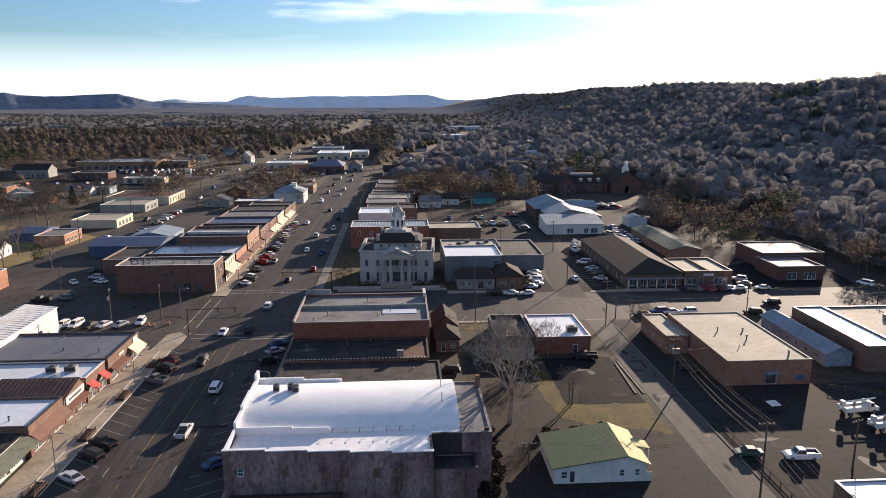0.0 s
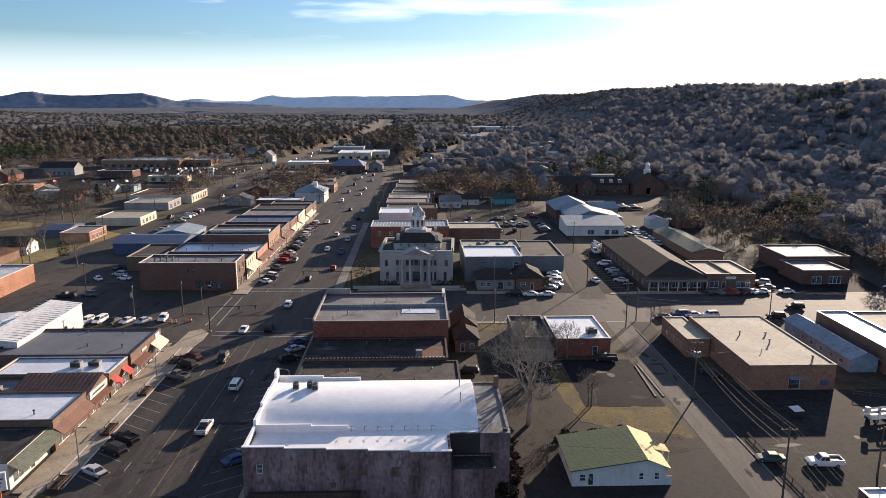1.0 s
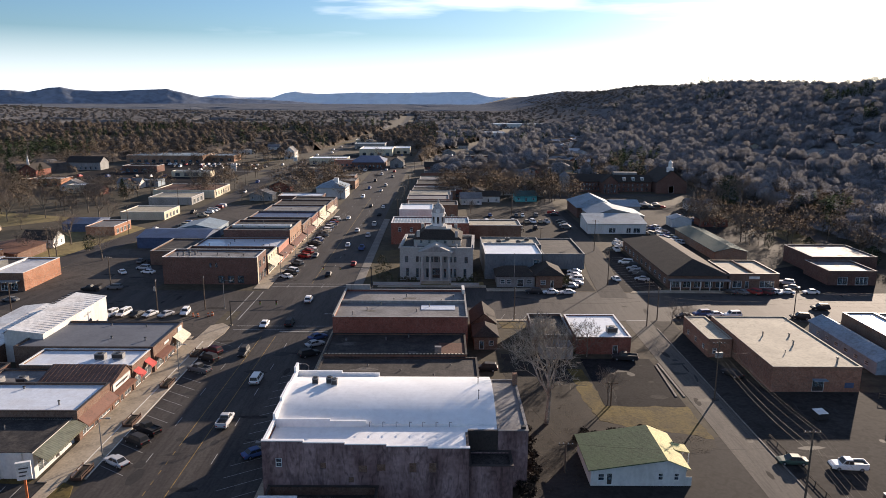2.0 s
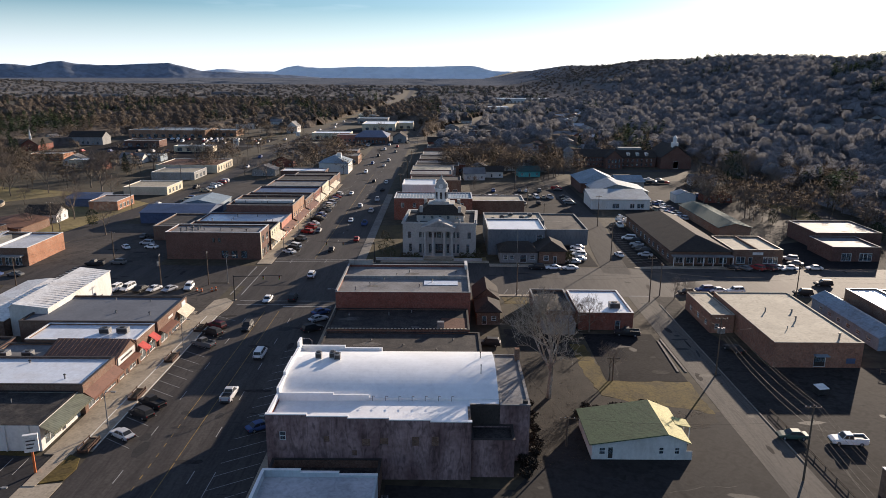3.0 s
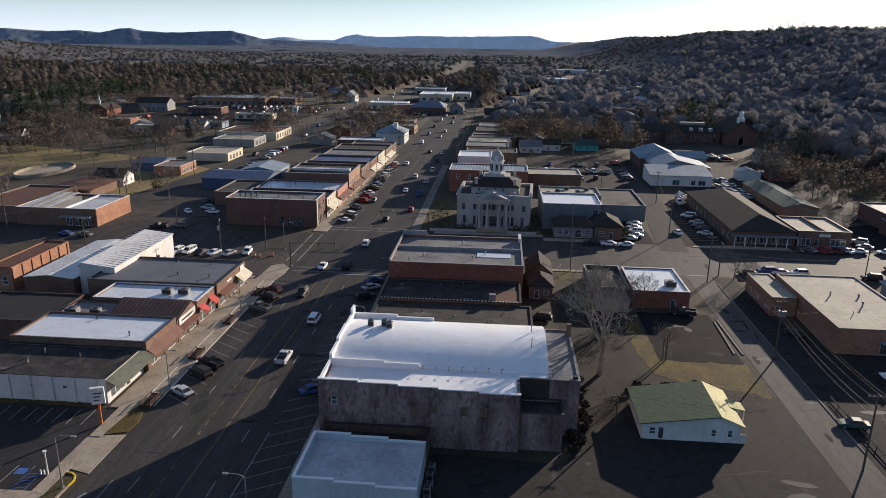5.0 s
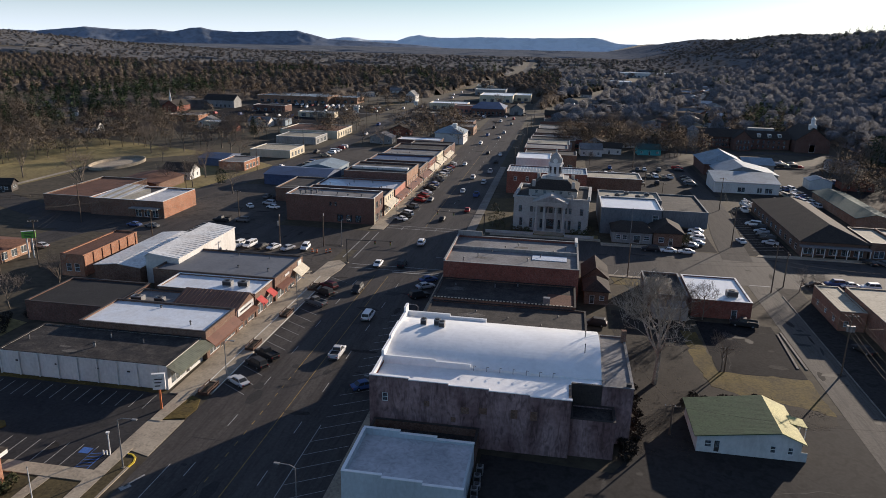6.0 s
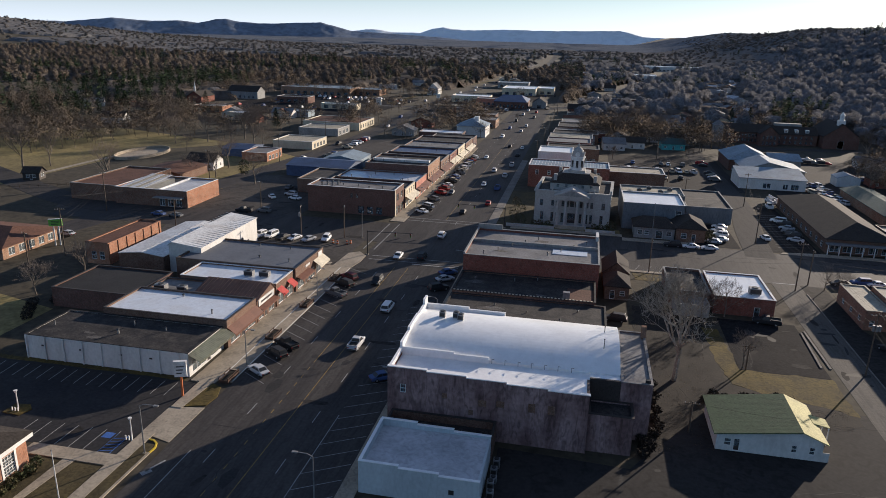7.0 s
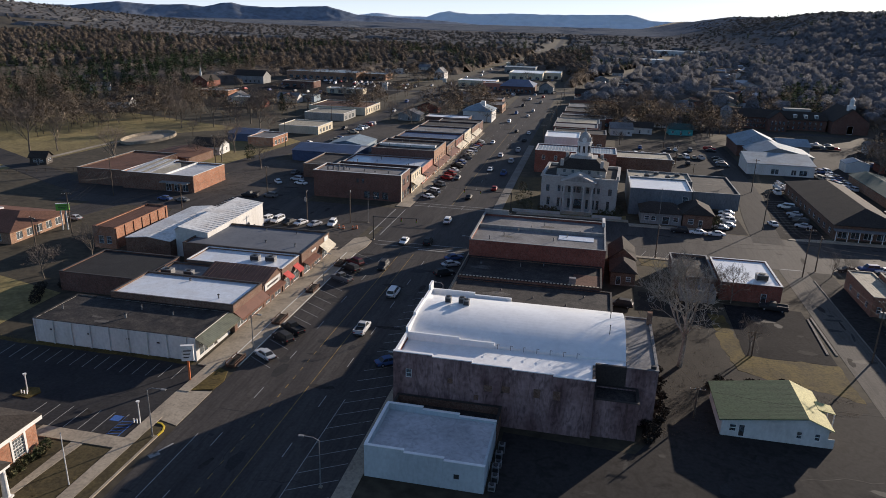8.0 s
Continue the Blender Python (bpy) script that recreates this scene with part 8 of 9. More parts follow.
def car(kind, label, far=0):
    """A car that faces +y, with its wheels on z = 0."""
    L, W, H, belt, cab, top, hood = CAR_SPEC[kind]
    ob = empty("pickup_truck" if kind == "pickup" else ("minivan" if kind == "van" else "car"), 0, -500, 0, 0, label, "truck" if kind == "pickup" else "car", "parked and passing cars")
    w, l = W / 2, L / 2
    # body: lofted sections along the length
    sec = [(-l, 0.86, 0.42, belt * 0.86), (-l + 0.12, 0.95, 0.3, belt * 0.97), (-l + 0.9, 1.0, 0.24, belt), (0.0, 1.0, 0.22, belt), (cab[1], 1.0, 0.22, belt), (l - 0.55, 0.97, 0.26, hood * 0.95), (l - 0.1, 0.9, 0.34, hood * 0.8), (l, 0.78, 0.42, hood * 0.62)]
    bm = bmesh.new()
    rings = []
    for y, f, z0, z1 in sec:
        hw = w * f
        prof = [(-hw * 0.9, z0), (hw * 0.9, z0), (hw, z0 + 0.18), (hw, z1 - 0.16), (hw * 0.9, z1), (-hw * 0.9, z1), (-hw, z1 - 0.16), (-hw, z0 + 0.18)]
        rings.append([bm.verts.new((x, y, z)) for x, z in prof])
    for a, b in zip(rings, rings[1:]):
        for i in range(8):
            bm.faces.new((a[i], a[(i + 1) % 8], b[(i + 1) % 8], b[i]))
    bm.faces.new(rings[0][::-1])
    bm.faces.new(rings[-1])
    part("body", bm, M_CARPAINT, ob)
    # painted cabin with window panes set on its faces
    wb, wt = w * 0.9, w * 0.74
    lo = [Vector(p) for p in ((-wb, cab[0], belt - 0.03), (wb, cab[0], belt - 0.03), (wb, cab[1], belt - 0.03), (-wb, cab[1], belt - 0.03))]
    hi = [Vector(p) for p in ((-wt, top[0], H - 0.06), (wt, top[0], H - 0.06), (wt, top[1], H - 0.06), (-wt, top[1], H - 0.06))]
    crown = [Vector((p.x * 0.88, p.y * 0.94, H)) for p in hi]
    bm = bmesh.new()
    rings = [[bm.verts.new(p) for p in r] for r in (lo, hi, crown)]
    bm.faces.new(rings[0][::-1])
    bm.faces.new(rings[2])
    for a, b in zip(rings, rings[1:]):
        for i in range(4):
            bm.faces.new((a[i], a[(i + 1) % 4], b[(i + 1) % 4], b[i]))
    part("cabin", bm, M_CARPAINT, ob)

    def pane(name, i, u0, u1):
        j = (i + 1) % 4
        q = lambda u, v: lo[i].lerp(lo[j], u).lerp(hi[i].lerp(hi[j], u), v)
        nrm = (lo[j] - lo[i]).cross(hi[i] - lo[i]).normalized()
        bm = bmesh.new()
        prism(bm, [q(u0, 0.12), q(u1, 0.12), q(u1, 0.92), q(u0, 0.92)], nrm * 0.015)
        part(name, bm, M_CARGLASS, ob)

    if far == 2:
        pane("windshield", 2, 0.06, 0.94)
        pane("rear_window", 0, 0.06, 0.94)
        return ob
    if far:
        pane("windshield", 2, 0.06, 0.94)
        pane("rear_window", 0, 0.06, 0.94)
        pane("side_window", 1, 0.05, 0.95)
        pane("side_window", 3, 0.05, 0.95)
    else:
        pane("windshield", 2, 0.06, 0.94)
        pane("rear_window", 0, 0.06, 0.94)
        for i in (1, 3):
            pane("side_window", i, 0.05, 0.47)
            pane("side_window", i, 0.52, 0.95)
    if kind == "pickup":
        y0, y1 = -l + 0.12, cab[0] - 0.1
        part("bed", boxed(-w * 0.82, w * 0.82, y0 + 0.05, y1, belt + 0.002, belt + 0.02), M_PLASTIC, ob)
        for x0, x1, q0, q1 in ((-w, -w * 0.84, y0, y1), (w * 0.84, w, y0, y1), (-w * 0.838, w * 0.838, y0 - 0.02, y0 + 0.08)):
            part("bed_side", boxed(x0, x1, q0, q1, belt - 0.1, belt + 0.24), M_CARPAINT, ob)
    if far:
        for s in (-1, 1):
            for y in (-l * 0.6, l * 0.62):
                bm = bmesh.new()
                tube(bm, (s * (w - 0.24), y, 0.34), (s * (w + 0.01), y, 0.34), 0.34, 0.34, 10)
                part("wheel", bm, M_TYRE, ob)
        return ob
    for y, z in ((-l - 0.03, 0.42), (l - 0.1, 0.42)):
        part("bumper", boxed(-w * 0.85, w * 0.85, y - 0.04, y + 0.12, z, z + 0.2), M_PLASTIC, ob)
    for s in (-1, 1):
        part("headlight", boxed(s * w * 0.66 - 0.17, s * w * 0.66 + 0.17, l - 0.12, l + 0.01, hood * 0.56, hood * 0.7), M_LAMP_W, ob)
        part("taillight", boxed(s * w * 0.72 - 0.14, s * w * 0.72 + 0.14, -l - 0.02, -l + 0.08, belt * 0.68, belt * 0.86), M_LAMP_R, ob)
        part("mirror", boxed(s * w * 1.02 - 0.08, s * w * 1.02 + 0.08, cab[1] - 0.45, cab[1] - 0.3, belt, belt + 0.16), M_CARPAINT, ob)
        for y in (-l * 0.6, l * 0.62):
            bm = bmesh.new()
            tube(bm, (s * (w - 0.24), y, 0.34), (s * (w + 0.01), y, 0.34), 0.34, 0.34, 12)
            wheel = part("wheel", bm, M_TYRE, ob)
            bm = bmesh.new()
            tube(bm, (s * w, y, 0.34), (s * (w + 0.025), y, 0.34), 0.2, 0.18, 10)
            part("rim", bm, M_RIM, wheel)
    return ob


COLOURS = {"white": (0.75, 0.75, 0.74), "silver": (0.42, 0.43, 0.45), "black": (0.02, 0.02, 0.022), "grey": (0.13, 0.135, 0.14), "red": (0.28, 0.02, 0.02), "blue": (0.05, 0.09, 0.22), "burgundy": (0.12, 0.02, 0.025), "green": (0.05, 0.09, 0.07), "tan": (0.35, 0.3, 0.22)}
WORDS = {"sedan": "sedan", "suv": "sport utility vehicle", "van": "minivan", "pickup": "pickup truck"}
PROTO = {}


def place_car(kind, colour, x, y, yaw, where="parked on asphalt"):
    """One car of a kind and colour; yaw 0 faces +y."""
    label = f"{colour} {WORDS[kind]} {where}"
    m = pose(x, y, rise(x, y) + 0.03, 0, 0, yaw)
    dist = math.hypot(x, y)
    key = (kind, 0 if dist < 225 else 1 if dist < 380 else 2)
    if key not in PROTO:
        ob = PROTO[key] = car(kind, label, key[1])
        ob.matrix_basis = m
    else:
        ob = copy_thing(PROTO[key], m)
    ob["label"] = label
    for c in ob.children:
        c.color = (*COLOURS[colour], 1)
    return ob


CARS = [
    # on main street
    ("van", "white", -37.7, 135.5, 0, "driving on main street"), ("pickup", "silver", -38.4, 116.4, 0, "driving on main street"), ("suv", "black", -44.6, 150.9, 180, "driving on main street"),
    ("sedan", "white", -44.8, 170.8, 180, "driving on main street"), ("suv", "black", -38.6, 172.1, 0, "waiting at the crossing"), ("suv", "white", -37.6, 193, 0, "driving through the crossing"),
    ("sedan", "black", -36.6, 222.7, 0, "driving on main street"), ("sedan", "white", -36.2, 268.6, 0, "driving on main street"), ("sedan", "grey", -45.6, 250, 180, "driving on main street"), ("suv", "silver", -36.0, 298, 0, "driving on main street"), ("sedan", "white", -44.0, 330, 180, "driving on main street"), ("sedan", "black", -37, 368, 0, "driving on main street"), ("suv", "white", -45, 402, 180, "driving on main street"), ("sedan", "silver", -37, 430, 0, "driving on main street"),
    # west kerb
    ("sedan", "silver", -51.4, 102.0, 58, "parked at an angle beside the kerb"), ("suv", "black", -51.2, 109.0, 58, "parked at an angle beside the kerb"), ("pickup", "black", -51.0, 113.0, 58, "parked at an angle beside the kerb"), ("pickup", "grey", -51.2, 140.6, 62, "parked at an angle beside the kerb"), ("suv", "black", -51.4, 147.2, 60, "parked at an angle beside the kerb"), ("suv", "burgundy", -51.8, 151.6, 60, "parked at an angle beside the kerb"),
    # east kerb
    ("sedan", "blue", -29.9, 105.0, -52, "parked at an angle beside a brick hall"), ("suv", "black", -29.6, 150, -52, "parked at an angle beside a store"), ("sedan", "silver", -29.4, 156.6, -52, "parked at an angle beside a store"), ("sedan", "blue", -29.6, 161.5, -52, "parked at an angle beside a store"),
    # corner lot
    ("suv", "white", -87.5, 179, 170, "parked in a corner lot"), ("van", "white", -84.4, 179.6, 170, "parked in a corner lot"), ("sedan", "black", -80.6, 178.8, 165, "parked in a corner lot"), ("sedan", "white", -77.2, 179.0, 160, "parked in a corner lot"), ("sedan", "silver", -73.0, 178.8, 155, "parked in a corner lot"), ("suv", "white", -68.4, 180.6, 185, "parked in a corner lot"),
    ("sedan", "silver", -139.1, 165.4, 80, "on the back street"), ("sedan", "white", -104.7, 224.3, 40, "in a lot behind shops"), ("sedan", "white", -96.3, 224.6, 75, "in a lot behind shops"), ("pickup", "black", -104.9, 203.6, 85, "in a lot behind shops"), ("suv", "grey", -98.6, 205.2, 85, "in a lot behind shops"), ("suv", "black", -101, 240, 0, "in a lot behind shops"), ("sedan", "grey", -105, 240, 0, "in a lot behind shops"),
    # police lot and street by the square
    ("sedan", "white", 44.6, 227.5, 75, "police car parked in a small lot"), ("sedan", "white", 43.6, 222.5, 75, "police car parked in a small lot"), ("suv", "white", 43.2, 217.5, 75, "police car parked in a small lot"), ("sedan", "white", 42.4, 212.6, 75, "police car parked in a small lot"), ("sedan", "silver", 40.0, 209.4, 75, "parked in a small lot"),
    ("suv", "black", 27.8, 202.3, 90, "parked beside the square"), ("sedan", "white", 32.8, 202.1, 90, "parked beside the square"), ("sedan", "white", 37.8, 201.9, 90, "parked beside the square"),
    # beside the long shop
    ("van", "white", 65.2, 241, 70, "parked beside a long shop"), ("sedan", "white", 56.2, 218, 10, "driving on a side street"), ("sedan", "silver", 65.6, 232, 70, "parked beside a long shop"), ("sedan", "grey", 65.2, 227.5, 70, "parked beside a long shop"), ("suv", "black", 65.2, 222.5, 70, "parked beside a long shop"), ("sedan", "silver", 64.6, 218, 70, "parked beside a long shop"), ("suv", "black", 66, 236.5, 70, "parked beside a long shop"),
    ("sedan", "black", 86.6, 203.0, 30, "parked in front of shops"), ("sedan", "grey", 90.2, 202.8, 30, "parked in front of shops"), ("suv", "red", 94, 202.8, 30, "parked in front of shops"), ("suv", "burgundy", 97.4, 202.8, 30, "parked in front of shops"), ("sedan", "white", 100.4, 203.4, 30, "parked in front of shops"), ("sedan", "white", 104, 203.4, 60, "parked in front of shops"), ("sedan", "white", 111.2, 203.2, 85, "parked in front of shops"), ("sedan", "grey", 108, 208.5, 60, "parked in a yard"), ("suv", "silver", 109, 214, 60, "parked in a yard"),
    ("van", "white", 146.2, 206, 20, "on a concrete lane"), ("suv", "blue", 70.4, 181.0, 95, "parked behind a warehouse"), ("sedan", "white", 73.6, 180.4, 95, "parked behind a warehouse"), ("suv", "white", 78.2, 180.0, 95, "parked behind a warehouse"), ("suv", "black", 95.7, 178.6, 80, "on the cross street"), ("suv", "black", 105.5, 187, 85, "driving on the cross street"), ("sedan", "black", 65, 179, 95, "parked under bare trees"),
    ("pickup", "black", 41.4, 148.4, 80, "loaded with equipment in a lot"), ("suv", "black", 10.0, 141.9, 82, "parked beside a brick store"), ("sedan", "green", 56.8, 103.0, 85, "parked on a worn yard"), ("pickup", "white", 64.9, 101.4, 85, "parked on a worn yard"), ("sedan", "black", 61.8, 139.5, 30, "parked beside a warehouse"),
    ("pickup", "white", 67, 262, 0, "parked on a side street"),
]
for row_ in CARS:
    place_car(*row_)
rc = random.Random(9)
kinds, tints = ["sedan", "suv", "sedan", "pickup", "van", "suv"], ["white", "silver", "black", "grey", "white", "blue", "red", "black", "silver", "tan"]
for k in range(31):
    if rc.random() < 0.85:
        place_car(rc.choice(kinds), rc.choice(tints), -49.6 + rc.uniform(-0.2, 0.2), 219.5 + 3.6 * k, 57 + rc.uniform(-3, 3), "parked at an angle along main street")
for k in range(6):
    place_car(rc.choice(kinds), rc.choice(tints), -30.2, 236 + 26 * k + rc.uniform(-2, 2), rc.uniform(-3, 3), "parked along main street")
for x0, y0, nx, ny, dx, dy, yaw, p, where in ((20, 306, 10, 1, 3.1, 0, 0, 0.7, "in a parking lot"), (18, 322, 11, 1, 3.1, 0, 10, 0.6, "in a parking lot"), (24, 340, 8, 1, 3.2, 0, 0, 0.6, "in a parking lot"), (56, 308, 1, 9, 0, 5, 80, 0.5, "in a parking lot"), (90, 276, 3, 8, 3.0, 5.2, 15, 0.85, "in a crowded lot"), (101, 368, 6, 1, 3.1, -0.6, 75, 0.9, "in a church parking lot"), (104, 378, 5, 1, 3.1, 0, 75, 0.6, "in a church parking lot"), (116, 322, 3, 2, 3.2, 6, 0, 0.6, "in a gravel lot"),
                                               (-262, 500, 20, 4, 5.0, 24, 0, 0.22, "in a shopping centre lot"), (-250, 590, 18, 1, 4.6, 0, 0, 0.5, "in a shopping centre lot"), (-106, 545, 10, 2, 5.2, 9, 20, 0.5, "in a plaza lot"), (-200, 560, 14, 3, 5.2, 14, 0, 0.4, "in a plaza lot"), (-115, 310, 1, 12, 0, 5, 80, 0.6, "in a lot behind shops"), (-70, 690, 10, 1, 4.5, 0, 0, 0.6, "in a plaza lot"), (-100, 230, 1, 5, 0, 4.4, 80, 0.3, "in a lot behind shops"), (-122, 192, 3, 1, -6, 0, 85, 0.7, "beside an orange brick shop")):
    for i in range(nx):
        for j in range(ny):
            if rc.random() < p:
                place_car(rc.choice(kinds), rc.choice(tints), x0 + dx * i, y0 + dy * j + rc.uniform(-0.4, 0.4), yaw + rc.choice((0, 180)) + rc.uniform(-4, 4), where)
for x, y, yaw in ((-124, 300, 0), (-123, 345, 180), (-118, 420, 0), (-123, 470, 180), (-119, 560, 0), (-121, 610, 180), (-111, 720, 0), (-116, 760, 180), (-106, 850, 0), (-45, 480, 180), (-35, 505, 0), (-44, 520, 180), (-36, 540, 0), (-43, 552, 180), (-30, 570, -30), (-12, 600, -50), (0, 622, -35), (8, 650, -20), (10, 690, 170), (20, 730, -25), (28, 770, 165), (-60, 556, 80), (-90, 552, 80), (-104, 900, 0), (-101, 960, 180), (-90, 1050, 0), (-118, 650, 0), (-121, 690, 180), (-113, 800, 0), (-36, 455, 0), (-45, 440, 180), (-142, 220, 170), (-5, 660, -25), (30, 735, -35), (-30, 580, 10)):
    place_car(rc.choice(kinds), rc.choice(tints), x, y, yaw, "driving out of town")


def bucket_truck(x, y, yaw):
    """A white utility truck with a folded boom."""
    ob = empty("utility_truck", x, y, 0.03, yaw, "white utility bucket truck with folded boom", "truck", "utility trucks")
    part("chassis", boxed(-0.5, 0.5, -3.6, 3.4, 0.55, 0.85), M_PLASTIC, ob)
    bm = bmesh.new()
    prism(bm, [(-1.1, 1.5, 0.7), (-1.1, 3.6, 0.7), (-1.1, 3.5, 1.45), (-1.1, 2.8, 1.55), (-1.1, 2.3, 2.35), (-1.1, 1.5, 2.4)], (2.2, 0, 0))
    part("cab", bm, M_TRIM_W, ob)
    bm = bmesh.new()
    prism(bm, [(-0.9, 2.84, 1.6), (0.9, 2.84, 1.6), (0.85, 2.36, 2.3), (-0.85, 2.36, 2.3)], (0, 0.03, 0.02))
    part("windshield", bm, M_CARGLASS, ob)
    for s in (-1, 1):
        part("side_window", boxed(s * 1.1 - 0.01, s * 1.1 + 0.01, 1.7, 2.3, 1.6, 2.2), M_CARGLASS, ob)
        part("tool_box", boxed(s * 0.85 - 0.3, s * 0.85 + 0.3, -3.6, 1.3, 0.85, 1.8), M_TRIM_W, ob)
        for yy in (-2.4, 2.5):
            bm = bmesh.new()
            tube(bm, (s * 0.8, yy, 0.48), (s * 1.12, yy, 0.48), 0.48, 0.48, 14)
            wheel = part("wheel", bm, M_TYRE, ob)
            bm = bmesh.new()
            tube(bm, (s * 1.12, yy, 0.48), (s * 1.15, yy, 0.48), 0.26, 0.24, 10)
            part("rim", bm, M_RIM, wheel)
    part("deck", boxed(-0.54, 0.54, -3.6, 1.3, 0.86, 1.0), M_STEEL, ob)
    bm = bmesh.new()
    tube(bm, (0, -1.0, 1.0), (0, -1.0, 2.5), 0.3, 0.25, 10)
    part("turret", bm, M_STEEL, ob)
    bm = bmesh.new()
    tube(bm, (0, -1.0, 2.5), (0, 3.2, 2.8), 0.17, 0.15, 6)
    part("lower_boom", bm, M_TRIM_W, ob)
    bm = bmesh.new()
    tube(bm, (0.25, 3.2, 2.95), (0.25, -3.4, 2.75), 0.14, 0.12, 6)
    part("upper_boom", bm, M_TRIM_W, ob)
    part("bucket", boxed(-0.15, 0.65, -4.1, -3.4, 2.0, 3.0), M_TRIM_W, ob)


bucket_truck(84.9, 117.0, -82)
bucket_truck(86.4, 110.8, -78)
bucket_truck(69.2, 268.5, 10)


# ---- poles, wires and street furniture ----
def utility_pole(x, y, h, yaw=0, transformer=False, arms=1):
    z = rise(x, y)
    ob = empty("utility_pole", x, y, z, yaw, "weathered wooden utility pole with crossarm" + (" and transformers" if transformer else ""), "utility pole", "utility poles")
    bm = bmesh.new()
    tube(bm, (0, 0, -0.2), (0, 0, h), 0.17, 0.11, 8)
    part("pole", bm, M_WOOD, ob)
    for k in range(arms):
        zz = h - 0.5 - 0.9 * k
        arm = part("crossarm", boxed(-1.2, 1.2, 0.1, 0.2, zz, zz + 0.12), M_WOOD, ob)
        for xx in (-1.05, -0.4, 0.4, 1.05):
            bm = bmesh.new()
            tube(bm, (xx, 0.15, zz + 0.12), (xx, 0.15, zz + 0.3), 0.05, 0.035, 6)
            part("insulator", bm, M_TRIM_W, arm)
    if transformer:
        for s in (-1, 0, 1):
            bm = bmesh.new()
            tube(bm, (s * 0.5, -0.4 + 0.15 * abs(s), h - 3.2), (s * 0.5, -0.4 + 0.15 * abs(s), h - 2.1), 0.24, 0.24, 10)
            part("transformer", bm, M_STEEL, ob)


def wire(p, q, sag=0.9, r=0.01):
    """A sagging cable between two points."""
    p, q = Vector(p), Vector(q)
    bm = bmesh.new()
    n = 10
    pts = [p.lerp(q, i / n) - Vector((0, 0, sag * 4 * (i / n) * (1 - i / n))) for i in range(n + 1)]
    d = (q - p).normalized()
    u = d.orthogonal().normalized() * r
    v = d.cross(u)
    rings = [[bm.verts.new(c + k) for k in (u, v, -u, -v)] for c in pts]
    for a, b in zip(rings, rings[1:]):
        for i in range(4):
            bm.faces.new((a[i], a[(i + 1) % 4], b[(i + 1) % 4], b[i]))
    single("power_line", bm, M_WIRE, "black overhead cable sagging between poles", "cable", group="overhead cables")


def line_of_poles(pts, h=10.5, spread=(-1.05, 0.4, 1.05), lower=True):
    for i, (x, y, tr) in enumerate(pts):
        a, b = pts[max(i - 1, 0)], pts[min(i + 1, len(pts) - 1)]
        yaw = math.degrees(math.atan2(b[1] - a[1], b[0] - a[0])) - 90
        utility_pole(x, y, h, yaw, tr, 1)
        if i:
            c, s = math.cos(radians(yaw)), math.sin(radians(yaw))
            x0, y0, _ = pts[i - 1]
            for o in spread:
                wire((x0 + o * c, y0 + o * s, rise(x0, y0) + h - 0.2), (x + o * c, y + o * s, rise(x, y) + h - 0.2))
            if lower:
                for dz in (2.4, 3.4):
                    wire((x0, y0, rise(x0, y0) + h - dz), (x, y, rise(x, y) + h - dz), 1.1, 0.018)


line_of_poles([(51.0, 58, False), (52.6, 90.8, False), (53.5, 127.3, True), (53.0, 172, False), (52.2, 212, False), (58.5, 262, False)], 12.0)
line_of_poles([(-127, 149.4, False), (-146, 192, False), (-137, 240, False), (-131, 290, False), (-130, 345, False), (-129, 400, False), (-127, 455, False)], 12.5)
line_of_poles([(19.4, 176.6, False), (57.2, 177.2, False), (92, 174.8, False), (128, 174.6, False), (160, 186, False)], 9.0, lower=True)
line_of_poles([(-76, 181.1, True), (-64.4, 184.6, False)], 9.6)
line_of_poles([(-126, 136, False), (-112, 176, False), (-100, 206, False)], 10)
line_of_poles([(146, 206, False), (157, 250, False), (166, 300, False), (168, 345, False)], 9.5)
line_of_poles([(-20.5, 330, False), (-20, 380, False), (-20, 430, False), (-20, 480, False), (-20, 530, False)], 10)
line_of_poles([(38, 262, False), (36, 300, False), (35, 345, False)], 9)
utility_pole(71.3, 97.7, 8.5, 20)
utility_pole(19.7, 100.0, 5.2, 0, False, 1)
utility_pole(32.6, 124.4, 5.0, 0, False, 1)
wire((53.5, 127.3, 10), (66.2, 140, 5.2), 0.5)
wire((19.7, 100, 5.0), (12.8, 112, 9.0), 0.4)
wire((19.7, 100, 5.0), (52.6, 90.8, 9.6), 0.9)
wire((-76, 181, 8.6), (-86.5, 172, 6.4), 0.4)
for k in range(5):
    wire((-134 - 1.2 * k, 165, 11.5), (-150 + 2.5 * k, 203.2, 5.4), 0.5)


def street_lamp(x, y, h, arm, label="grey steel street lamp with curved arm", cat="street lamp"):
    """arm: how far, and to which side in x, the lamp reaches."""
    ob = empty("street_lamp", x, y, 0.05, 0, label, cat, "street lamps")
    bm = bmesh.new()
    tube(bm, (0, 0, 0), (0, 0, h), 0.11, 0.07, 8)
    part("pole", bm, M_STEEL, ob)
    bm = bmesh.new()
    pts = [(0, 0, h), (arm * 0.35, 0, h + 0.35), (arm, 0, h + 0.4)]
    for a, b in zip(pts, pts[1:]):
        tube(bm, a, b, 0.06, 0.05, 6)
    part("arm", bm, M_STEEL, ob)
    s = math.copysign(1, arm)
    part("lamp_head", boxed(min(arm, arm + 0.7 * s), max(arm, arm + 0.7 * s), -0.16, 0.16, h + 0.3, h + 0.46), M_STEEL, ob)
    part("base_plate", boxed(-0.22, 0.22, -0.22, 0.22, -0.05, 0.12), M_CONCRETE, ob)


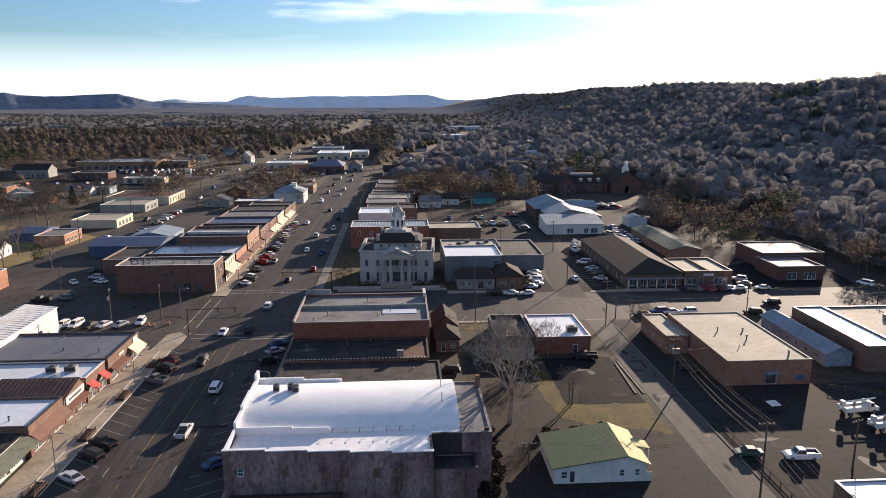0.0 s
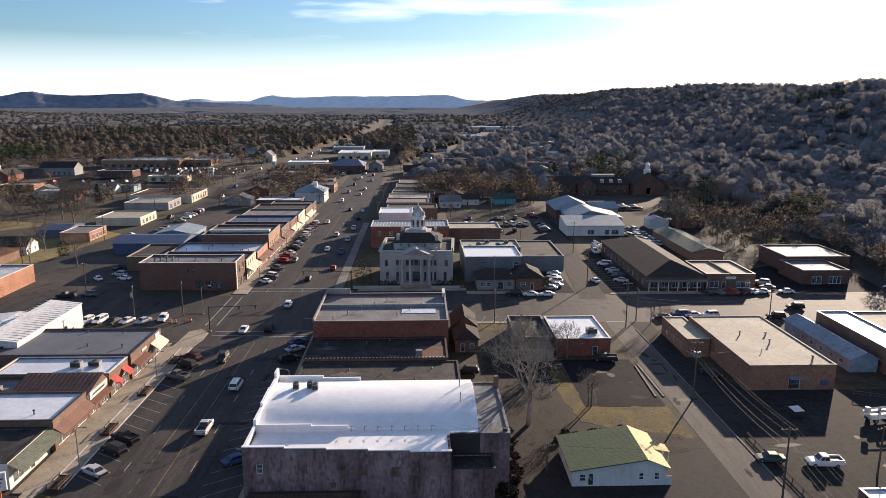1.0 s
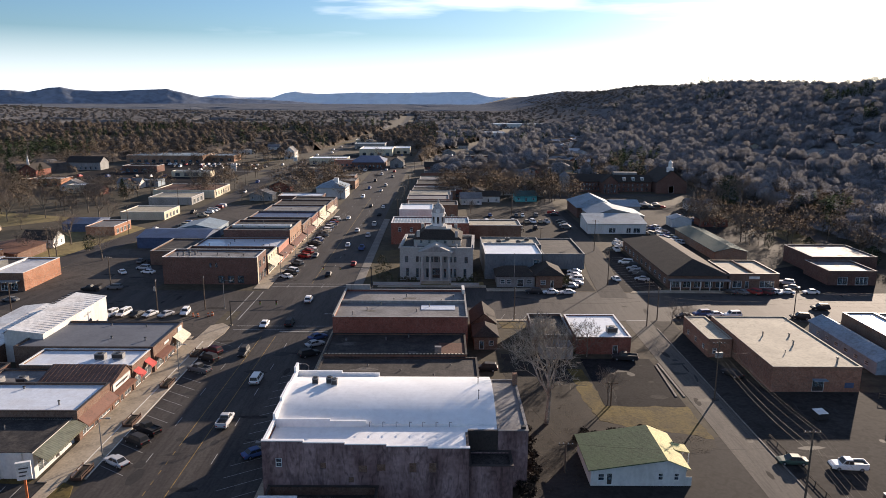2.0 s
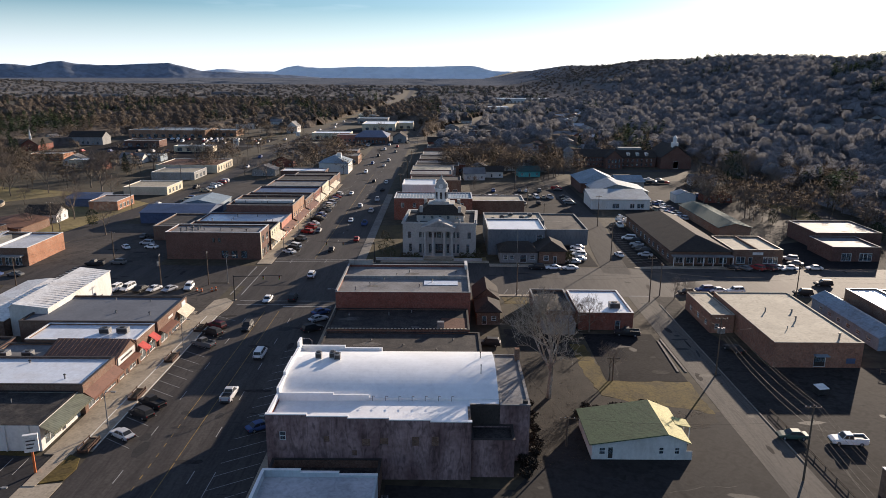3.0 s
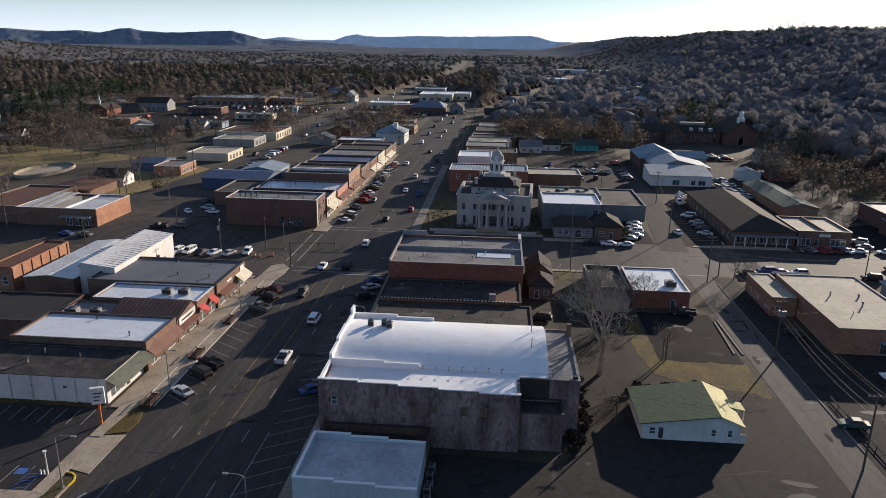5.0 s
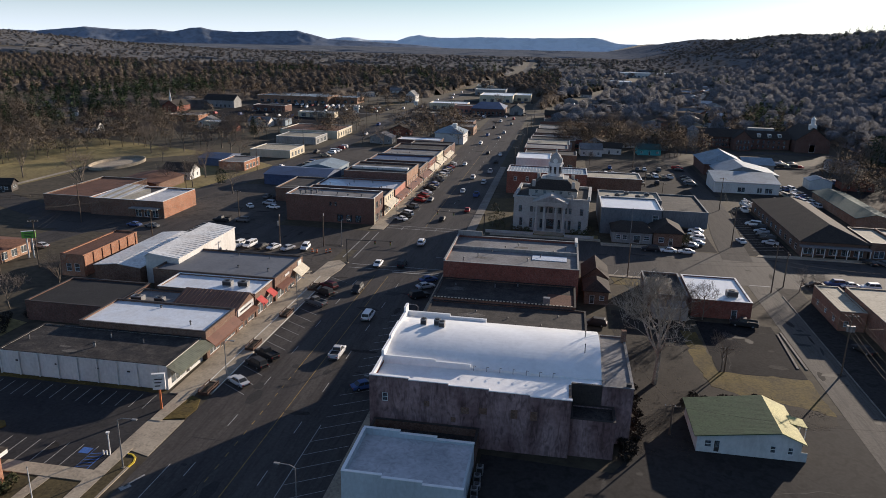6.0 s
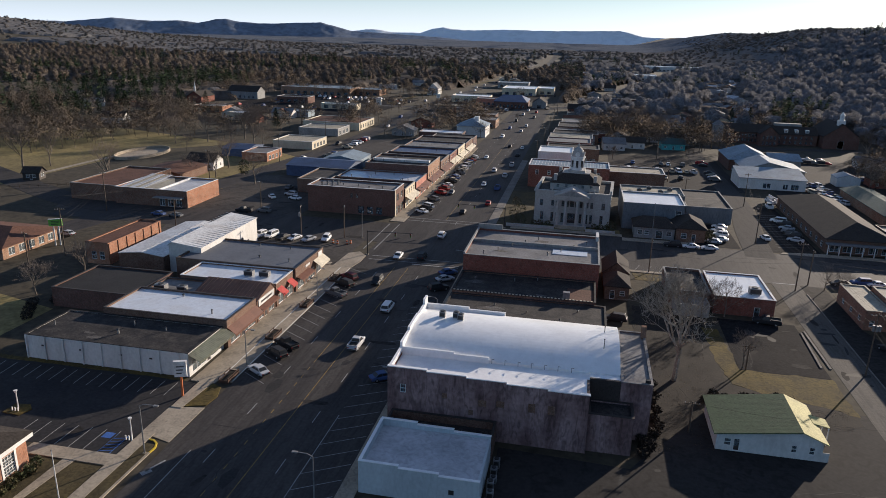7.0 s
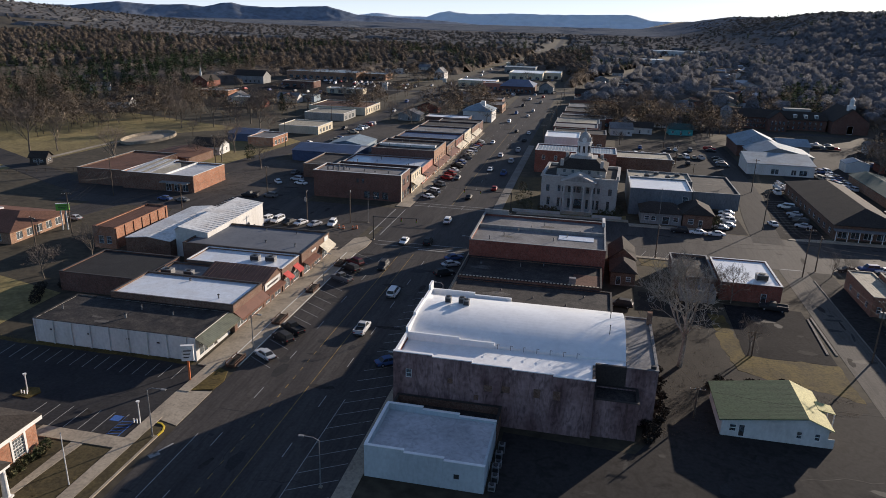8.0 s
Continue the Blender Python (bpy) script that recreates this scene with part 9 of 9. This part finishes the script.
street_lamp(-55.9, 75.8, 7.4, 2.2)
street_lamp(-29.0, 70.9, 6.8, -2.0)
for y in (104.3, 138.5):
    street_lamp(-54.7, y, 6.4, 1.2, "dark slim street lamp on the sidewalk")
for y in (96.5, 128, 160):
    street_lamp(-25.4, y, 6.4, -1.4, "dark slim street lamp on the sidewalk")
for k in range(6):
    street_lamp(-53.0, 226 + 24 * k, 6.6, 1.4, "dark slim street lamp on the sidewalk")
street_lamp(-59.5, 186, 7.6, 1.8)


def post_lamp(x, y, h=3.0):
    ob = empty("post_lamp", x, y, 0.02, 0, "short white parking lot lamp post", "lamp post", "post lamps")
    bm = bmesh.new()
    tube(bm, (0, 0, 0), (0, 0, h), 0.1, 0.08, 8)
    part("post", bm, M_TRIM_W, ob)
    bm = bmesh.new()
    tube(bm, (0, 0, h), (0, 0, h + 0.35), 0.16, 0.28, 8)
    part("lantern", bm, M_TRIM_W, ob)
    for k in range(3):
        part("bollard", boxed(0.5 * k - 0.7, 0.5 * k - 0.55, -0.6, -0.45, 0, 0.7), M_SIGN_W, ob)


post_lamp(-59.9, 78.8)
post_lamp(-81.3, 81.7)
slab("kerb_island", [(-83, 80.4), (-80, 80.2), (-79.4, 82.2), (-80.6, 83.4), (-83, 83)], 0, M_GRASS, "kerbed grass island in a parking lot", "lawn", 0.15)
ob = empty("flagpole", -59.7, 63.8, 0.05, 0, "bare white flagpole on a lawn", "flagpole")
bm = bmesh.new()
tube(bm, (0, 0, 0), (0, 0, 7.4), 0.08, 0.05, 8)
part("pole", bm, M_TRIM_W, ob)
bm = bmesh.new()
tube(bm, (0, 0, 7.4), (0, 0, 7.6), 0.1, 0.06, 8)
part("finial", bm, M_STEEL, ob)
ob = empty("flagpole", 22.4, 207.0, 0.14, 0, "slender metal flagpole before a block building", "flagpole")
bm = bmesh.new()
tube(bm, (0, 0, 0), (0, 0, 11), 0.1, 0.05, 8)
part("pole", bm, M_STEEL, ob)
bm = bmesh.new()
tube(bm, (0, 0, 11), (0, 0, 11.2), 0.12, 0.06, 8)
part("finial", bm, M_STEEL, ob)


def pylon_sign(x, y, h, w, panel_h, panel, post, label, yaw=0):
    ob = empty("pylon_sign", x, y, 0.02, yaw, label, "sign")
    for s in ((0.0,) if w < 2.5 else (-0.6, 0.6)):
        part("post", boxed(s - 0.14, s + 0.14, -0.14, 0.14, 0, h - panel_h), post, ob)
    board = part("panel", boxed(-w / 2, w / 2, -0.22, 0.22, h - panel_h, h), panel, ob)
    for k in range(3):
        part("lettering_bar", boxed(-w * 0.32, w * 0.32 - 0.2 * k, -0.24, -0.222, h - panel_h * (0.35 + 0.22 * k), h - panel_h * (0.27 + 0.22 * k)), M_LETTER, board)
    part("cap", boxed(-w / 2 - 0.05, w / 2 + 0.05, -0.27, 0.27, h + 0.002, h + 0.1), M_TRIM_W, ob)


pylon_sign(-59.4, 91.4, 6.2, 1.9, 2.6, M_SIGN_W, M_SIGN_O, "white roadside sign on orange posts", 20)
pylon_sign(-134.8, 156.5, 7.2, 3.2, 1.8, M_SIGN_G, M_SIGN_W, "bright green roadside pylon sign", 30)
pylon_sign(-151, 512, 8.0, 4.0, 4.5, M_SIGN_W, M_STEEL, "tall white shopping centre sign")
pylon_sign(-118.8, 575, 8.0, 3.0, 3.0, M_SIGN_W, M_STEEL, "tall white roadside plaza sign")


def signal_mast(x, y, h, reach):
    ob = empty("traffic_signal", x, y, 0.05, 0, "dark steel mast arm with traffic signals over the street", "traffic light", "traffic signals")
    bm = bmesh.new()
    tube(bm, (0, 0, 0), (0, 0, h), 0.17, 0.13, 8)
    part("mast", bm, M_DKSTEEL, ob)
    bm = bmesh.new()
    tube(bm, (0, 0, h - 0.3), (reach, 0, h + 0.1), 0.1, 0.06, 8)
    part("arm", bm, M_DKSTEEL, ob)
    for f in (0.62, 0.95):
        head = part("signal_head", boxed(reach * f - 0.2, reach * f + 0.2, -0.18, 0.18, h - 1.0, h + 0.1), M_DKSTEEL, ob)
        for k in range(3):
            bm = bmesh.new()
            tube(bm, (reach * f, -0.18, h - 0.2 - 0.34 * k), (reach * f, -0.24, h - 0.2 - 0.34 * k), 0.12, 0.12, 10)
            part("lens", bm, (M_LAMP_R, M_SIGN_Y, M_SIGN_G)[k], head)
    part("base_plate", boxed(-0.35, 0.35, -0.35, 0.35, -0.05, 0.15), M_CONCRETE, ob)


signal_mast(-53.4, 171.4, 6.6, 12.4)
signal_mast(-21.2, 208.4, 6.4, -15.2)


def planter(x, y, yaw=0):
    ob = empty("planter", x, y, 0.13, yaw, "brown timber planter box with railings", "planter", "timber planters")
    for s in (-1, 1):
        part("long_board", boxed(-0.8 * s - 0.05, -0.8 * s + 0.05, -2.0, 2.0, 0, 0.5), M_TIMBER, ob)
        part("end_board", boxed(-0.748, 0.748, 1.95 * s - 0.05, 1.95 * s + 0.05, 0, 0.5), M_TIMBER, ob)
        part("rail", boxed(-0.8 * s - 0.05, -0.8 * s + 0.05, -2.0, 2.0, 0.8, 0.9), M_TIMBER, ob)
    for sx in (-1, 1):
        for yy in (-1.9, 0, 1.9):
            part("post", boxed(sx * 0.8 - 0.07, sx * 0.8 + 0.07, yy - 0.07, yy + 0.07, 0.502, 0.92), M_TIMBER, ob)
    part("soil", boxed(-0.74, 0.74, -1.88, 1.88, 0, 0.42), M_LITTER, ob)


for y in (98.8, 116.6, 133.4, 150.5):
    planter(-55.2, y)


def barrel(x, y):
    ob = empty("traffic_barrel", x, y, 0.03, 0, "orange traffic barrel with white bands", "barrel", "traffic barrels")
    bm = bmesh.new()
    tube(bm, (0, 0, 0.08), (0, 0, 1.0), 0.3, 0.24, 10)
    part("drum", bm, M_SIGN_O, ob)
    bm = bmesh.new()
    tube(bm, (0, 0, 0), (0, 0, 0.08), 0.42, 0.4, 10)
    part("base", bm, M_PLASTIC, ob)
    bm = bmesh.new()
    tube(bm, (0, 0, 0.45), (0, 0, 0.62), 0.285, 0.275, 10)
    part("band", bm, M_TRIM_W, ob)


for x, y in ((-65.6, 178.5), (-64.2, 178.2), (-61.6, 178.6), (-60.8, 179.5)):
    barrel(x, y)


def dumpster(x, y, yaw, label="dark steel dumpster with pale lid"):
    ob = empty("dumpster", x, y, 0.02, yaw, label, "dumpster", "dumpsters")
    bm = bmesh.new()
    prism(bm, [(-1.0, -0.8, 0.15), (-1.0, 0.9, 0.15), (-1.0, 1.0, 1.5), (-1.0, -0.8, 1.25)], (2.0, 0, 0))
    part("bin", bm, M_DKSTEEL, ob)
    bm = bmesh.new()
    prism(bm, [(-1.03, -0.85, 1.27), (1.03, -0.85, 1.27), (1.03, 1.03, 1.53), (-1.03, 1.03, 1.53)], (0, 0, 0.06))
    part("lid", bm, M_TRIM_W, ob)
    for s in (-1, 1):
        part("skid", boxed(s * 0.8 - 0.08, s * 0.8 + 0.08, -0.7, 0.8, 0, 0.15), M_DKSTEEL, ob)


dumpster(69.8, 119.2, 10)
dumpster(-7.4, 96, 80)
dumpster(99, 122, -30)


def chain_fence(x0, y0, x1, y1, label, h=1.2):
    """A low timber fence: posts and two rails."""
    ob = empty("fence", x0, y0, 0, math.degrees(math.atan2(y1 - y0, x1 - x0)), label, "fence")
    L = math.hypot(x1 - x0, y1 - y0)
    n = max(2, int(L / 3))
    for k in range(n + 1):
        part("post", boxed(L * k / n - 0.06, L * k / n + 0.06, -0.06, 0.06, 0, h), M_WOOD, ob)
    for z in (h * 0.45, h * 0.88):
        part("rail", boxed(0.062, L - 0.062, -0.1, -0.062, z, z + 0.12), M_WOOD, ob)


chain_fence(57.5, 60, 57.2, 112, "rusty knee-high rail along a yard", 0.55)
chain_fence(86, 128, 108, 118, "low fence at the edge of a yard")
chain_fence(-206, 206, -172, 226, "low park fence beside a road")

# oval walled pool in the park
ob = empty("park_pool", -197, 288, 0, 0, "empty pale oval concrete pool in a park", "pool")
bm = bmesh.new()
n = 40
ring = [[bm.verts.new((rx * math.cos(2 * math.pi * i / n), ry * math.sin(2 * math.pi * i / n), z)) for i in range(n)] for rx, ry, z in ((9.0, 17, 0.0), (9.0, 17, 1.3), (8.6, 16.6, 1.3), (8.6, 16.6, 0.05))]
for a, b in zip(ring, ring[1:]):
    for i in range(n):
        bm.faces.new((a[i], a[(i + 1) % n], b[(i + 1) % n], b[i]))
part("pool_wall", bm, M_CONCRETE, ob)
bm = bmesh.new()
prism(bm, [(8.55 * math.cos(2 * math.pi * i / n), 16.55 * math.sin(2 * math.pi * i / n), 0.0) for i in range(n)], (0, 0, 0.06))
part("pool_floor", bm, M_CONCRETE, ob)
